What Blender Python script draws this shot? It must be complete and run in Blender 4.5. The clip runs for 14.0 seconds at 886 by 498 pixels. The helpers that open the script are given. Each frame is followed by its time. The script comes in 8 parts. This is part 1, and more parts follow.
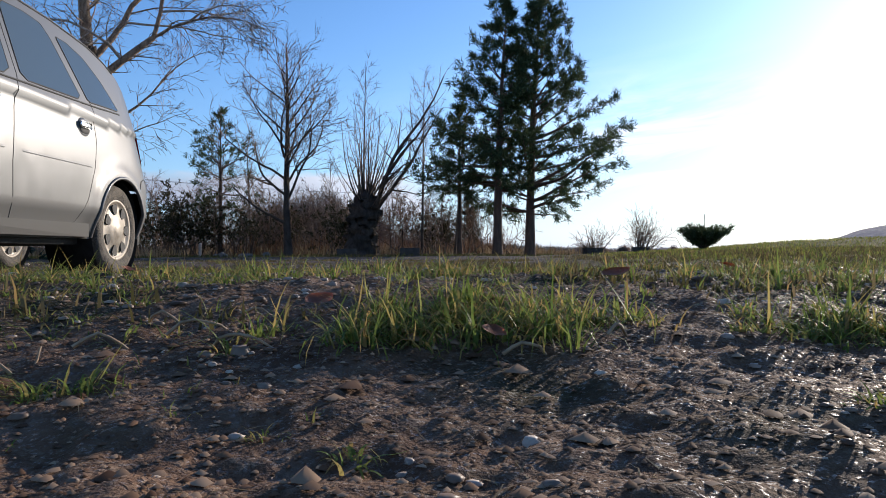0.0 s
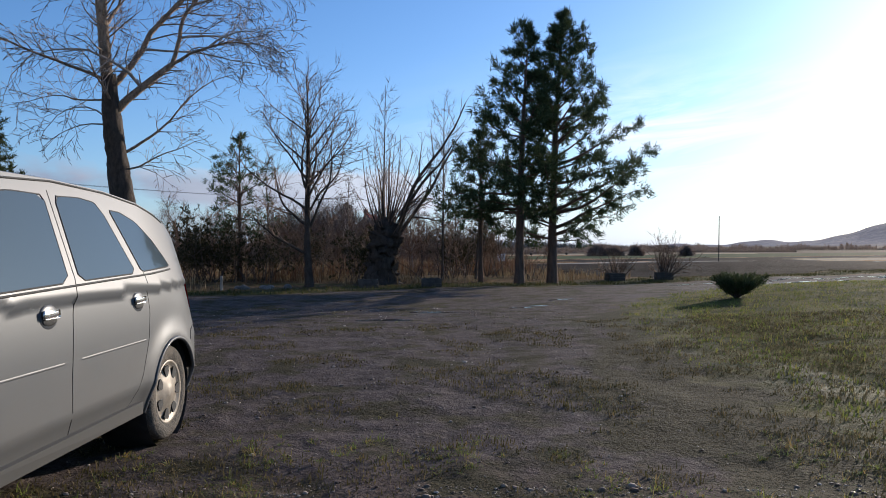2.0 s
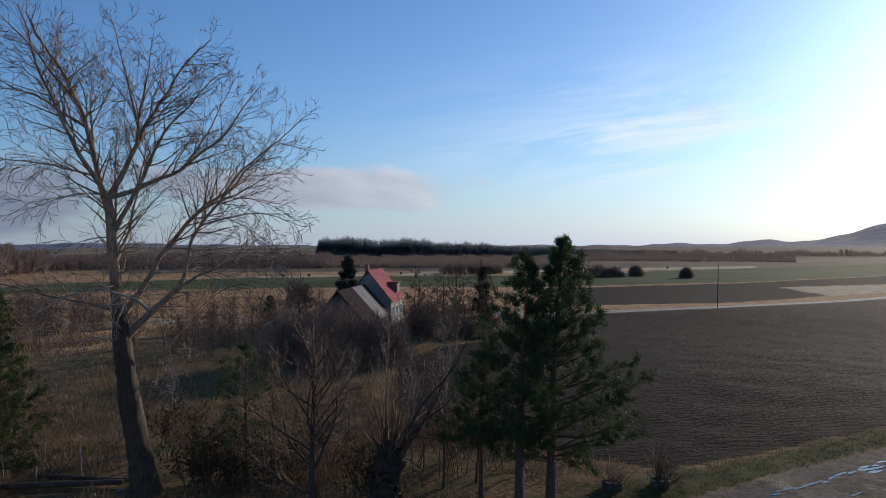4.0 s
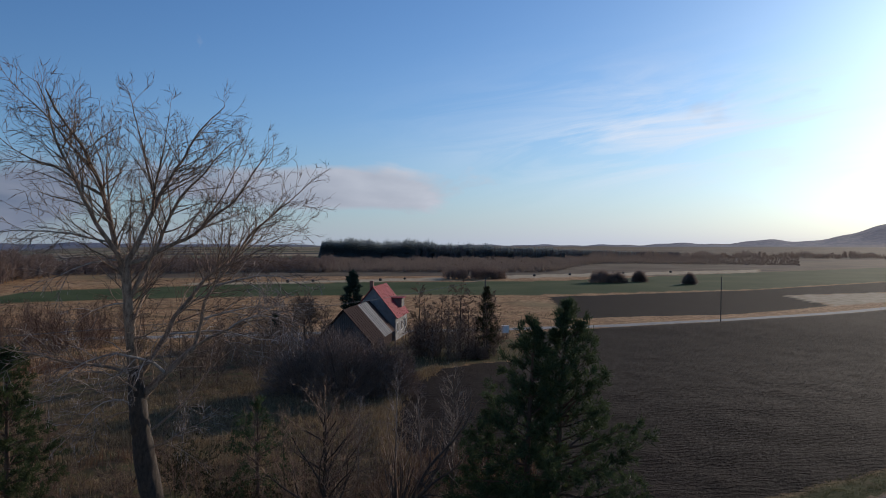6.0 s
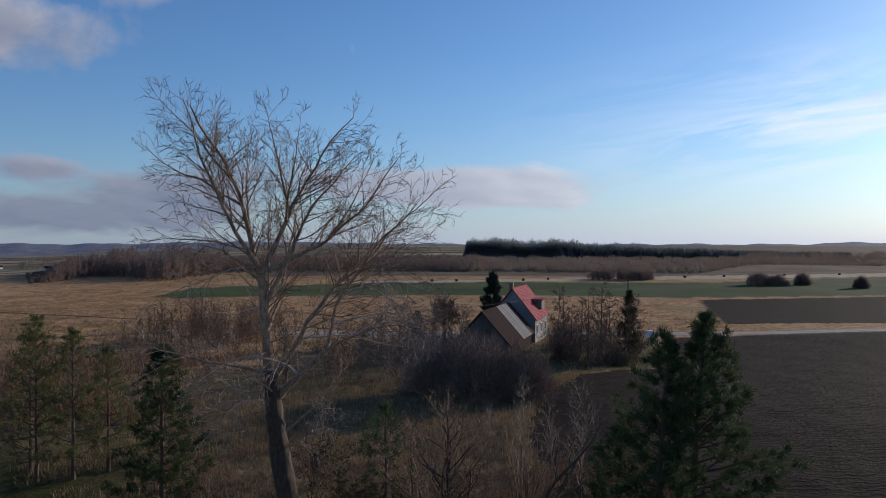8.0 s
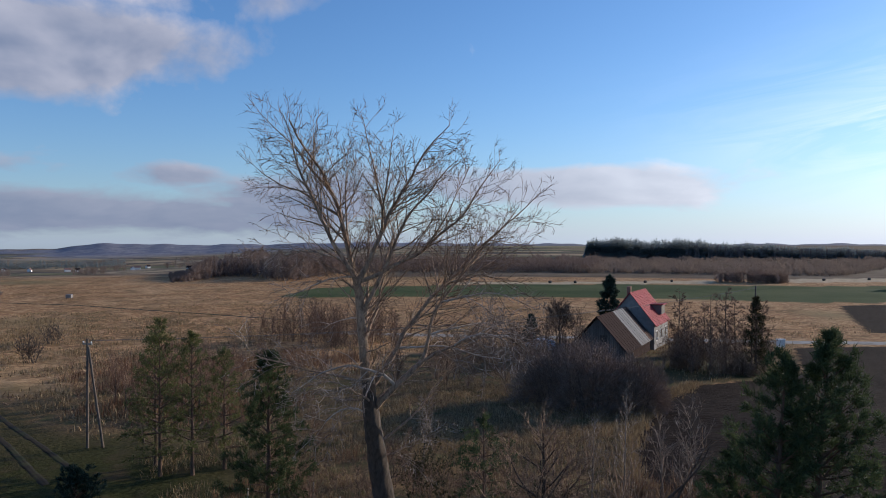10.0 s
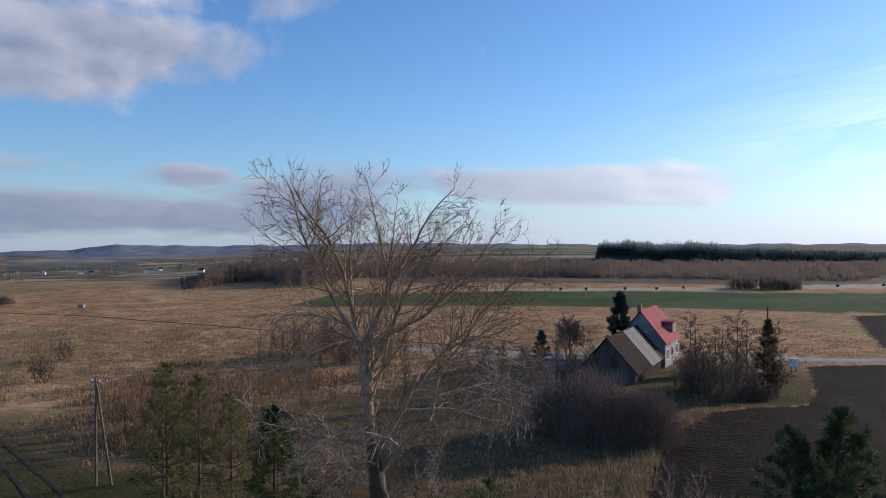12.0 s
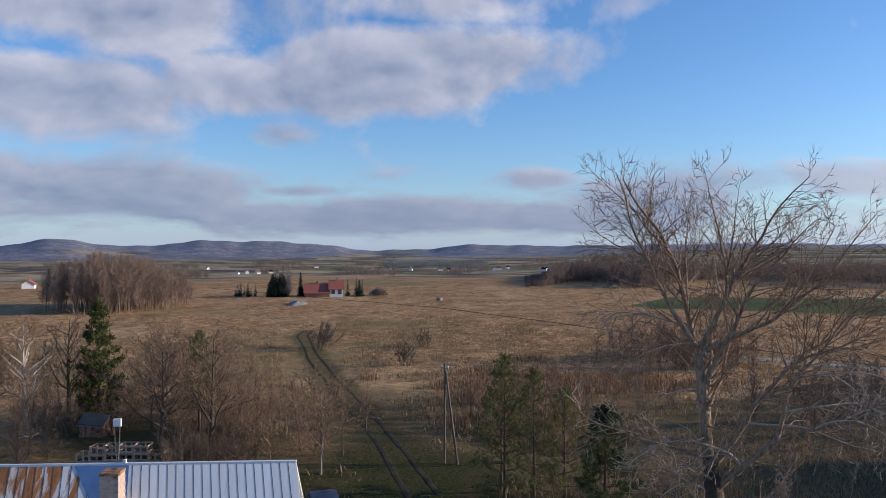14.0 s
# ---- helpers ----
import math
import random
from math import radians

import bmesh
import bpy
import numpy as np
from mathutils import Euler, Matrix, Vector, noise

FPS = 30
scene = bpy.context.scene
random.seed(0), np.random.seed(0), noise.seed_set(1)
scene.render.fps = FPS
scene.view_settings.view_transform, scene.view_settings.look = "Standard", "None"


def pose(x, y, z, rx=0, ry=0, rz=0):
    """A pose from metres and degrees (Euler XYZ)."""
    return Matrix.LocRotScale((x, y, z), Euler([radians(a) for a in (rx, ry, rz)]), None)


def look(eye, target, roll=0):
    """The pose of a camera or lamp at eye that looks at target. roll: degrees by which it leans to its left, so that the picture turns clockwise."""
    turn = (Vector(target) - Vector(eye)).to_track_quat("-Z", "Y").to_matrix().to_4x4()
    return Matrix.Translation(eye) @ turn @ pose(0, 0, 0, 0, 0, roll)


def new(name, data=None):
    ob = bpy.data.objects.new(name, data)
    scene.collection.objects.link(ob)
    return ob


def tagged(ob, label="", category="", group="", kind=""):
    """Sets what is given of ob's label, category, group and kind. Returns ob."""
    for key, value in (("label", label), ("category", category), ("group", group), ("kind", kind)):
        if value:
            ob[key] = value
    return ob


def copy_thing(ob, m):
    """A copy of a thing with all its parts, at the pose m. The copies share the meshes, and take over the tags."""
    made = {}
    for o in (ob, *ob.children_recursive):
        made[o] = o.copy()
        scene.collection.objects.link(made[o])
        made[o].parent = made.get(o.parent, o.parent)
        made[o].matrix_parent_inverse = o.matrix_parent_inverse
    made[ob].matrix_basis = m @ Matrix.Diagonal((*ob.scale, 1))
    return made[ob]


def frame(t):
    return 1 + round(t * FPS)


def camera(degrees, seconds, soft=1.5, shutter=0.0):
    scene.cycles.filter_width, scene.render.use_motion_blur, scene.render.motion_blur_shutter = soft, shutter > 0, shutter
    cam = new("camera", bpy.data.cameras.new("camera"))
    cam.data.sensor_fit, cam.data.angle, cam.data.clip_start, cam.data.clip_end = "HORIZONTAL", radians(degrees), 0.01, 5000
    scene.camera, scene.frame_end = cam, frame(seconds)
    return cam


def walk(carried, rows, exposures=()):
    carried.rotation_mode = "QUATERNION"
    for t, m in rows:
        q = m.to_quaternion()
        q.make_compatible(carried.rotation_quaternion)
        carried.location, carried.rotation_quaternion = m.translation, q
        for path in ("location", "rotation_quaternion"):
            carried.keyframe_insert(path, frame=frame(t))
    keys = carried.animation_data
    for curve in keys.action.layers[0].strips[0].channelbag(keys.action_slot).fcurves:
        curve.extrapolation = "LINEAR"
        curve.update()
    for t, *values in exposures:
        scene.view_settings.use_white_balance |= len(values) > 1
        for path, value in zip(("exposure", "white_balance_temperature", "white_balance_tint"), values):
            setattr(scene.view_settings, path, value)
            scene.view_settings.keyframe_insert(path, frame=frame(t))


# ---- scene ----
# camera: a small drone that lifts off a gravel yard, rises and turns to its left
cam = camera(61.565, 14.0, soft=0.95)


def view(x, y, z, yaw, pitch, roll):
    """A pose from the eye, the turn to the left, the tilt upwards and the lean, in degrees."""
    a, b = radians(yaw), radians(pitch)
    ahead = Vector((-math.sin(a) * math.cos(b), math.cos(a) * math.cos(b), math.sin(b)))
    return look((x, y, z), Vector((x, y, z)) + ahead, roll)


PATH = [
    (0.0, 0.000, 0.000, 0.165, 0.51, 0.09, -0.10),
    (0.5, -0.020, 0.035, 0.169, 0.81, 0.09, -0.13),
    (1.0, -0.044, 0.066, 0.180, 0.95, 0.09, -0.14),
    (1.2, -0.080, 0.090, 0.215, 1.05, 0.06, -0.16),
    (1.5, -0.199, 0.147, 0.403, 1.19, 0.00, -0.21),
    (2.0, -0.350, 0.229, 1.222, 1.34, -0.20, -0.20),
    (2.5, -0.398, 0.260, 2.588, 1.39, -0.32, -0.08),
    (3.0, -0.395, 0.120, 4.603, 1.40, -0.43, 0.06),
    (3.5, -0.370, -0.200, 7.020, 1.45, -0.42, 0.05),
    (4.0, -0.382, -0.372, 9.019, 1.35, -0.44, 0.00),
    (4.2, -0.400, -0.430, 9.600, 1.33, -0.45, 0.00),
    (6.3, -0.550, -0.950, 11.280, 1.60, -0.50, 0.03),
    (6.5, -0.530, -0.940, 11.301, 1.79, -0.51, 0.03),
    (7.0, -0.214, -0.727, 11.500, 6.31, -0.57, 0.08),
    (7.5, -0.059, -0.540, 11.550, 9.84, -0.57, 0.05),
    (8.0, 0.079, -0.370, 11.570, 12.71, -0.58, 0.05),
    (8.5, 0.300, -0.188, 11.633, 19.60, -0.63, 0.20),
    (8.7, 0.360, -0.110, 11.680, 21.15, -0.63, 0.15),
    (10.8, 0.830, 0.740, 12.500, 22.00, -0.56, -0.12),
    (11.0, 0.848, 0.783, 12.773, 22.02, -0.56, -0.15),
    (11.5, 0.858, 0.820, 13.731, 22.04, -0.57, -0.18),
    (12.0, 0.790, 0.790, 14.159, 22.76, -0.54, -0.20),
    (12.2, 0.750, 0.750, 14.180, 27.20, -0.53, -0.10),
    (12.3, 0.730, 0.720, 14.190, 33.00, -0.52, 0.00),
    (12.5, 0.700, 0.720, 14.195, 43.31, -0.50, 0.10),
    (12.7, 0.840, 0.800, 14.180, 47.00, -0.54, 0.00),
    (13.0, 0.960, 0.930, 14.158, 48.03, -0.58, -0.06),
    (13.5, 0.920, 1.155, 14.105, 48.16, -0.53, -0.09),
    (14.0, 0.709, 1.506, 14.016, 48.55, -0.46, -0.12),
]
EXPOSURES = [(0.0, 0.45, 5900, 12), (1.2, 0.42, 5900, 12), (2.5, 0.18, 5900, 12), (4.0, -0.12, 5900, 12), (6.5, -0.32, 5900, 12), (8.5, 0.0, 5900, 12), (11.0, 0.3, 5900, 12), (12.0, 0.35, 5900, 12), (13.0, 0.42, 5900, 12), (14.0, 0.42, 5900, 12)]
walk(cam, [(r[0], view(*r[1:])) for r in PATH], EXPOSURES)

# ---- light: a low winter sun ahead and to the right, a blue sky with cloud banks to the left ----
SUN_AZ, SUN_EL = 38.0, 14.0
sun = new("sun", bpy.data.lights.new("sun", "SUN"))
sun.data.energy, sun.data.angle, sun.data.color = 4.2, radians(0.6), (1.0, 0.83, 0.63)
sun.matrix_world = look((0, 0, 0), (-math.sin(radians(SUN_AZ)) * math.cos(radians(SUN_EL)),
                                    -math.cos(radians(SUN_AZ)) * math.cos(radians(SUN_EL)), -math.sin(radians(SUN_EL))))


class Nodes:
    """Short hand for node trees."""

    def __init__(self, tree):
        self.tree = tree

    def node(self, kind, **values):
        n = self.tree.nodes.new(kind)
        for key, value in values.items():
            if key == "operation":
                n.operation = value
            elif key == "blend_type":
                n.blend_type = value
            elif key == "data_type":
                n.data_type = value
        return n

    def link(self, a, b):
        if isinstance(a, bpy.types.NodeSocket):
            self.tree.links.new(a, b)
        else:
            b.default_value = a

    def math(self, op, a, b=0.0, c=0.0, clamp=False):
        n = self.node("ShaderNodeMath", operation=op)
        n.use_clamp = clamp
        for s, v in zip(n.inputs, (a, b, c)):
            self.link(v, s)
        return n.outputs[0]

    def mix(self, f, a, b, blend="MIX"):
        n = self.node("ShaderNodeMix", data_type="RGBA", blend_type=blend)
        self.link(f, n.inputs[0])
        self.link(a, n.inputs[6])
        self.link(b, n.inputs[7])
        return n.outputs[2]

    def noise(self, vec, scale, detail=4.0, rough=0.55, distort=0.0):
        n = self.node("ShaderNodeTexNoise")
        if vec is not None:
            self.link(vec, n.inputs["Vector"])
        n.inputs["Scale"].default_value = scale
        n.inputs["Detail"].default_value = detail
        n.inputs["Roughness"].default_value = rough
        n.inputs["Distortion"].default_value = distort
        return n.outputs["Fac"]

    def ramp(self, f, lo, hi, a=0.0, b=1.0):
        n = self.node("ShaderNodeMapRange")
        n.clamp = True
        self.link(f, n.inputs[0])
        for i, v in enumerate((lo, hi, a, b)):
            n.inputs[i + 1].default_value = v
        return n.outputs[0]

    def comb(self, x, y, z):
        n = self.node("ShaderNodeCombineXYZ")
        for s, v in zip(n.inputs, (x, y, z)):
            self.link(v, s)
        return n.outputs[0]


def rgb(c):
    return (c[0], c[1], c[2], 1.0)


world = bpy.data.worlds.new("sky")
scene.world = world
world.use_nodes = True
wt = world.node_tree
wt.nodes.clear()
W = Nodes(wt)
sky = wt.nodes.new("ShaderNodeTexSky")
sky.sky_type, sky.sun_disc = "NISHITA", False
sky.sun_elevation, sky.sun_rotation = radians(SUN_EL), radians(SUN_AZ)
sky.air_density, sky.dust_density, sky.ozone_density = 1.0, 0.55, 1.8
SKY_STRENGTH = 0.10
coord = wt.nodes.new("ShaderNodeTexCoord")
sep = wt.nodes.new("ShaderNodeSeparateXYZ")
wt.links.new(coord.outputs["Generated"], sep.inputs[0])
az = W.math("MULTIPLY", W.math("ARCTAN2", sep.outputs[0], sep.outputs[1]), 57.2958)
el = W.math("MULTIPLY", W.math("ARCSINE", sep.outputs[2]), 57.2958)
layer = W.math("MULTIPLY", W.math("LOGARITHM", W.math("ADD", W.math("MULTIPLY", W.math("MAXIMUM", el, 0.0), 0.22), 1.0), 2.71828), 1.9)
uv = W.comb(W.math("MULTIPLY", az, 0.085), layer, 3.1)
up_uv = W.comb(W.math("ADD", W.math("MULTIPLY", az, 0.085), 0.10), W.math("ADD", layer, 0.10), 3.1)
n1, n2 = W.noise(uv, 1.15, 8.0, 0.54, 0.25), W.noise(up_uv, 1.15, 4.0, 0.5, 0.25)
# cloud banks: azimuth, height, half width, half height (degrees), weight
BANKS = [(-53, 13.2, 12, 3.2, 0.72), (-64, 12.0, 6, 2.8, 0.62), (-76, 10.2, 8, 2.8, 0.78), (-73, 16.4, 15, 3.2, 0.82), (-48, 17.8, 15, 1.5, 0.52),
         (-61.5, 8.0, 3.2, 1.2, 0.55), (-73, 3.6, 12, 2.4, 0.74), (-57, 2.0, 13, 1.5, 0.72), (-42, 2.0, 9, 1.6, 0.68), (-60, 3.9, 5, 0.6, 0.50), (-40.5, 4.8, 3.8, 1.0, 0.55),
         (-34, 3.2, 8, 2.4, 0.66), (-11, 4.2, 9, 1.7, 0.86), (-20, 1.6, 8, 1.2, 0.50), (-110, 15, 22, 10, 0.6)]
total = None
for a0, e0, sa, se, w in BANKS:
    da = W.math("DIVIDE", W.math("SUBTRACT", az, float(a0)), float(sa))
    de = W.math("DIVIDE", W.math("SUBTRACT", el, float(e0)), float(se))
    q = W.math("ADD", W.math("MULTIPLY", da, da), W.math("MULTIPLY", de, de))
    g = W.math("MULTIPLY", W.math("EXPONENT", W.math("MULTIPLY", q, -0.8)), float(w))
    total = g if total is None else W.math("MAXIMUM", total, g)
density = W.math("ADD", total, W.math("MULTIPLY", W.math("SUBTRACT", n1, 0.5), 1.55))
cover = W.ramp(density, 0.25, 0.50)
lit = W.ramp(W.math("ADD", W.math("SUBTRACT", n1, n2), W.math("MULTIPLY", density, -0.22)), -0.30, 0.14)
sunward = W.ramp(az, -34.0, -8.0)
shade = W.math("MAXIMUM", W.math("MULTIPLY", lit, W.ramp(el, 1.0, 9.0, 0.30, 1.0)), W.math("MULTIPLY", sunward, W.math("ADD", W.math("MULTIPLY", lit, 0.45), 0.5)))
cloud = W.mix(shade, rgb((0.172, 0.204, 0.282)), W.mix(sunward, rgb((0.58, 0.545, 0.56)), rgb((0.78, 0.77, 0.78))))
scaled = wt.nodes.new("ShaderNodeVectorMath")
scaled.operation = "SCALE"
wt.links.new(W.mix(1.0, sky.outputs[0], rgb((0.71, 0.97, 1.29)), "MULTIPLY"), scaled.inputs[0])
scaled.inputs["Scale"].default_value = SKY_STRENGTH
mist = W.math("MULTIPLY", W.math("EXPONENT", W.math("MULTIPLY", W.math("ABSOLUTE", el), -0.24)), W.ramp(az, -30.0, 10.0, 0.52, 0.80))
hazed = W.mix(mist, scaled.outputs[0], W.mix(W.ramp(az, -30.0, 10.0), rgb((0.46, 0.51, 0.64)), rgb((0.60, 0.645, 0.79))))
full = W.mix(W.math("MULTIPLY", cover, 0.92), hazed, cloud)
# thin ice cloud drawn out towards the sun
wisp = W.noise(W.comb(W.math("ADD", W.math("MULTIPLY", az, 0.06), W.math("MULTIPLY", el, 0.10)), W.math("SUBTRACT", W.math("MULTIPLY", el, 0.55), W.math("MULTIPLY", az, 0.09)), 1.7), 0.9, 6.0, 0.6, 0.8)
wa, we = W.math("DIVIDE", W.math("SUBTRACT", az, 17.0), 13.0), W.math("DIVIDE", W.math("SUBTRACT", el, 8.0), 3.6)
near_sun = W.math("EXPONENT", W.math("MULTIPLY", W.math("ADD", W.math("MULTIPLY", wa, wa), W.math("MULTIPLY", we, we)), -0.9))
full = W.mix(W.math("MULTIPLY", W.math("MULTIPLY", W.ramp(wisp, 0.40, 0.66), near_sun), 0.85), full, rgb((1.0, 1.0, 1.0)))
back = wt.nodes.new("ShaderNodeBackground")
wt.links.new(full, back.inputs["Color"])
back.inputs["Strength"].default_value = 1.0
wout = wt.nodes.new("ShaderNodeOutputWorld")
wt.links.new(back.outputs[0], wout.inputs[0])


# ---- materials ----
def material(name, c1, c2, scale=6.0, rough=0.8, bump=0.2, metal=0.0, fine=40.0, c3=None, patch=0.6, per_object=0.0,
             spec=0.5, bump_dist=0.02, stretch=(1, 1, 1), shift=False):
    """A surface of two tones mixed at two scales, with fine relief, and a third tone in patches."""
    m = bpy.data.materials.new(name)
    m.use_nodes = True
    t = m.node_tree
    b = t.nodes["Principled BSDF"]
    N = Nodes(t)
    tc = t.nodes.new("ShaderNodeTexCoord")
    mp = t.nodes.new("ShaderNodeMapping")
    mp.inputs["Scale"].default_value = stretch
    t.links.new(tc.outputs["Object"], mp.inputs[0])
    if shift:
        own = t.nodes.new("ShaderNodeObjectInfo")
        t.links.new(N.math("MULTIPLY", own.outputs["Random"], 37.0), mp.inputs["Location"])
    v = mp.outputs[0]
    a, f = N.noise(v, scale, 5.0, 0.6), N.noise(v, fine, 3.0, 0.6)
    k = N.ramp(N.math("ADD", N.math("MULTIPLY", a, 0.65), N.math("MULTIPLY", f, 0.35)), 0.36, 0.64)
    col = N.mix(k, rgb(c1), rgb(c2))
    if c3:
        col = N.mix(N.ramp(N.noise(v, scale * 0.37, 6.0, 0.65, 0.6), patch, patch + 0.08), col, rgb(c3))
    if per_object:
        info = t.nodes.new("ShaderNodeObjectInfo")
        hsv = t.nodes.new("ShaderNodeHueSaturation")
        t.links.new(col, hsv.inputs["Color"])
        t.links.new(N.ramp(info.outputs["Random"], 0, 1, 1 - per_object, 1 + per_object), hsv.inputs["Value"])
        col = hsv.outputs[0]
    t.links.new(col, b.inputs["Base Color"])
    t.links.new(N.ramp(f, 0.2, 0.8, max(0.02, rough - 0.1), min(1, rough + 0.1)), b.inputs["Roughness"])
    b.inputs["Metallic"].default_value = metal
    b.inputs["Specular IOR Level"].default_value = spec
    if bump:
        bn = t.nodes.new("ShaderNodeBump")
        bn.inputs["Strength"].default_value = bump
        bn.inputs["Distance"].default_value = bump_dist
        t.links.new(N.math("ADD", f, N.math("MULTIPLY", a, 0.6)), bn.inputs["Height"])
        t.links.new(bn.outputs[0], b.inputs["Normal"])
    return m


def islands(name, c1, c2, c3, rough=0.85, through_light=0.0):
    """Foliage and twigs: each loose piece takes its own tone."""
    m = bpy.data.materials.new(name)
    m.use_nodes = True
    t = m.node_tree
    b = t.nodes["Principled BSDF"]
    N = Nodes(t)
    geo = t.nodes.new("ShaderNodeNewGeometry")
    cr = t.nodes.new("ShaderNodeValToRGB")
    cr.color_ramp.elements[0].color, cr.color_ramp.elements[1].color = rgb(c1), rgb(c3)
    cr.color_ramp.elements.new(0.5).color = rgb(c2)
    t.links.new(geo.outputs["Random Per Island"], cr.inputs[0])
    t.links.new(cr.outputs[0], b.inputs["Base Color"])
    b.inputs["Roughness"].default_value = rough
    b.inputs["Specular IOR Level"].default_value = 0.1
    if through_light:
        tr = t.nodes.new("ShaderNodeBsdfTranslucent")
        mx = t.nodes.new("ShaderNodeMixShader")
        mx.inputs[0].default_value = through_light
        t.links.new(cr.outputs[0], tr.inputs[0])
        t.links.new(b.outputs[0], mx.inputs[1])
        t.links.new(tr.outputs[0], mx.inputs[2])
        t.links.new(mx.outputs[0], t.nodes["Material Output"].inputs[0])
    return m


BARK = material("bark_grey_brown", (0.055, 0.040, 0.030), (0.125, 0.094, 0.072), 9, 0.9, 0.9, fine=60, stretch=(1, 1, 0.35), bump_dist=0.04)
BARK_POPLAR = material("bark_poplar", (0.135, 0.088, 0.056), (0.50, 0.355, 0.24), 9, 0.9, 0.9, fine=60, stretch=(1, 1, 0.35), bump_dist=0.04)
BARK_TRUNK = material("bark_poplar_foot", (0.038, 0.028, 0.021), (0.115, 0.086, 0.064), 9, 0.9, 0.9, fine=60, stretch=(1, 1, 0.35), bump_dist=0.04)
BARK_DARK = material("bark_dark", (0.040, 0.031, 0.025), (0.10, 0.079, 0.063), 9, 0.95, 0.9, fine=60, stretch=(1, 1, 0.35), bump_dist=0.04, spec=0.2)
BARK_LIGHT = material("bark_pale", (0.14, 0.11, 0.085), (0.30, 0.25, 0.20), 7, 0.9, 0.5, fine=50, stretch=(1, 1, 0.35))
BARK_PALE = material("bark_bleached", (0.26, 0.21, 0.165), (0.58, 0.50, 0.42), 7, 0.85, 0.5, fine=50, stretch=(1, 1, 0.35))
BARK_PINE = material("bark_pine", (0.065, 0.040, 0.028), (0.15, 0.088, 0.055), 8, 0.9, 0.9, fine=40, stretch=(1, 1, 0.3), bump_dist=0.03)
TWIG = islands("twig_brown", (0.115, 0.075, 0.052), (0.195, 0.128, 0.088), (0.30, 0.21, 0.145))
TWIG_RED = islands("twig_reddish", (0.13, 0.079, 0.053), (0.21, 0.128, 0.085), (0.29, 0.195, 0.14))
# twigs of distant trees: grey lifted and made purplish, a painted haze
TWIG_GREY = islands("twig_grey", (0.115, 0.096, 0.094), (0.165, 0.14, 0.135), (0.23, 0.20, 0.19))
TWIG_WOOD = islands("twig_wood_brown", (0.16, 0.118, 0.10), (0.23, 0.172, 0.145), (0.31, 0.24, 0.20), 0.85, 0.4)
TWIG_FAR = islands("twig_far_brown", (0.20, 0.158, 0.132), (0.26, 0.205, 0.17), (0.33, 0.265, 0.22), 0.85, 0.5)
TWIG_BUSH = islands("twig_purple_brown", (0.16, 0.112, 0.086), (0.23, 0.165, 0.128), (0.31, 0.23, 0.18))
TWIG_PALE = islands("twig_pale", (0.15, 0.115, 0.092), (0.26, 0.20, 0.16), (0.46, 0.39, 0.33))
NEEDLE = islands("pine_needles", (0.036, 0.052, 0.027), (0.060, 0.084, 0.038), (0.098, 0.122, 0.052), 0.7, 0.3)
# far conifers: much paler and bluer than near needles, distance haze painted in
NEEDLE_HAZED = islands("hazed_conifer_needles", (0.20, 0.23, 0.225), (0.25, 0.28, 0.275), (0.30, 0.33, 0.32), 0.85, 0.65)
NEEDLE_MID = islands("bushy_pine_needles", (0.04, 0.052, 0.024), (0.066, 0.085, 0.036), (0.10, 0.12, 0.05), 0.7, 0.3)
NEEDLE_LIGHT = islands("young_pine_needles", (0.07, 0.08, 0.03), (0.115, 0.125, 0.046), (0.17, 0.165, 0.065), 0.7, 0.35)
NEEDLE_BLUE = islands("spruce_needles", (0.02, 0.034, 0.026), (0.032, 0.052, 0.038), (0.05, 0.075, 0.052), 0.7, 0.12)
NEEDLE_YELLOW = islands("juniper_needles", (0.05, 0.062, 0.022), (0.085, 0.098, 0.032), (0.14, 0.14, 0.05), 0.7, 0.3)
IVY = islands("brown_green_leaves", (0.03, 0.032, 0.016), (0.055, 0.052, 0.024), (0.09, 0.07, 0.035), 0.7, 0.2)
GRASS = islands("grass_blades", (0.11, 0.155, 0.034), (0.21, 0.26, 0.065), (0.44, 0.29, 0.11), 0.5, 0.55)
YARD_GRASS = islands("trodden_grass", (0.06, 0.058, 0.022), (0.12, 0.10, 0.042), (0.25, 0.185, 0.09), 0.8, 0.35)
GRASS_LAWN = islands("lawn_blades", (0.105, 0.14, 0.028), (0.20, 0.23, 0.05), (0.30, 0.25, 0.085), 0.8, 0.5)
VERGE = islands("verge_blades", (0.045, 0.055, 0.018), (0.085, 0.092, 0.03), (0.16, 0.125, 0.06), 0.85, 0.35)
STRAW = islands("dry_grass", (0.15, 0.10, 0.055), (0.27, 0.19, 0.105), (0.40, 0.30, 0.17), 0.8, 0.25)
RUSSET = islands("russet_weeds", (0.12, 0.065, 0.04), (0.19, 0.105, 0.06), (0.27, 0.17, 0.10), 0.85, 0.2)
PEBBLE = islands("gravel_stones", (0.085, 0.055, 0.038), (0.20, 0.145, 0.105), (0.50, 0.42, 0.34), 0.45)


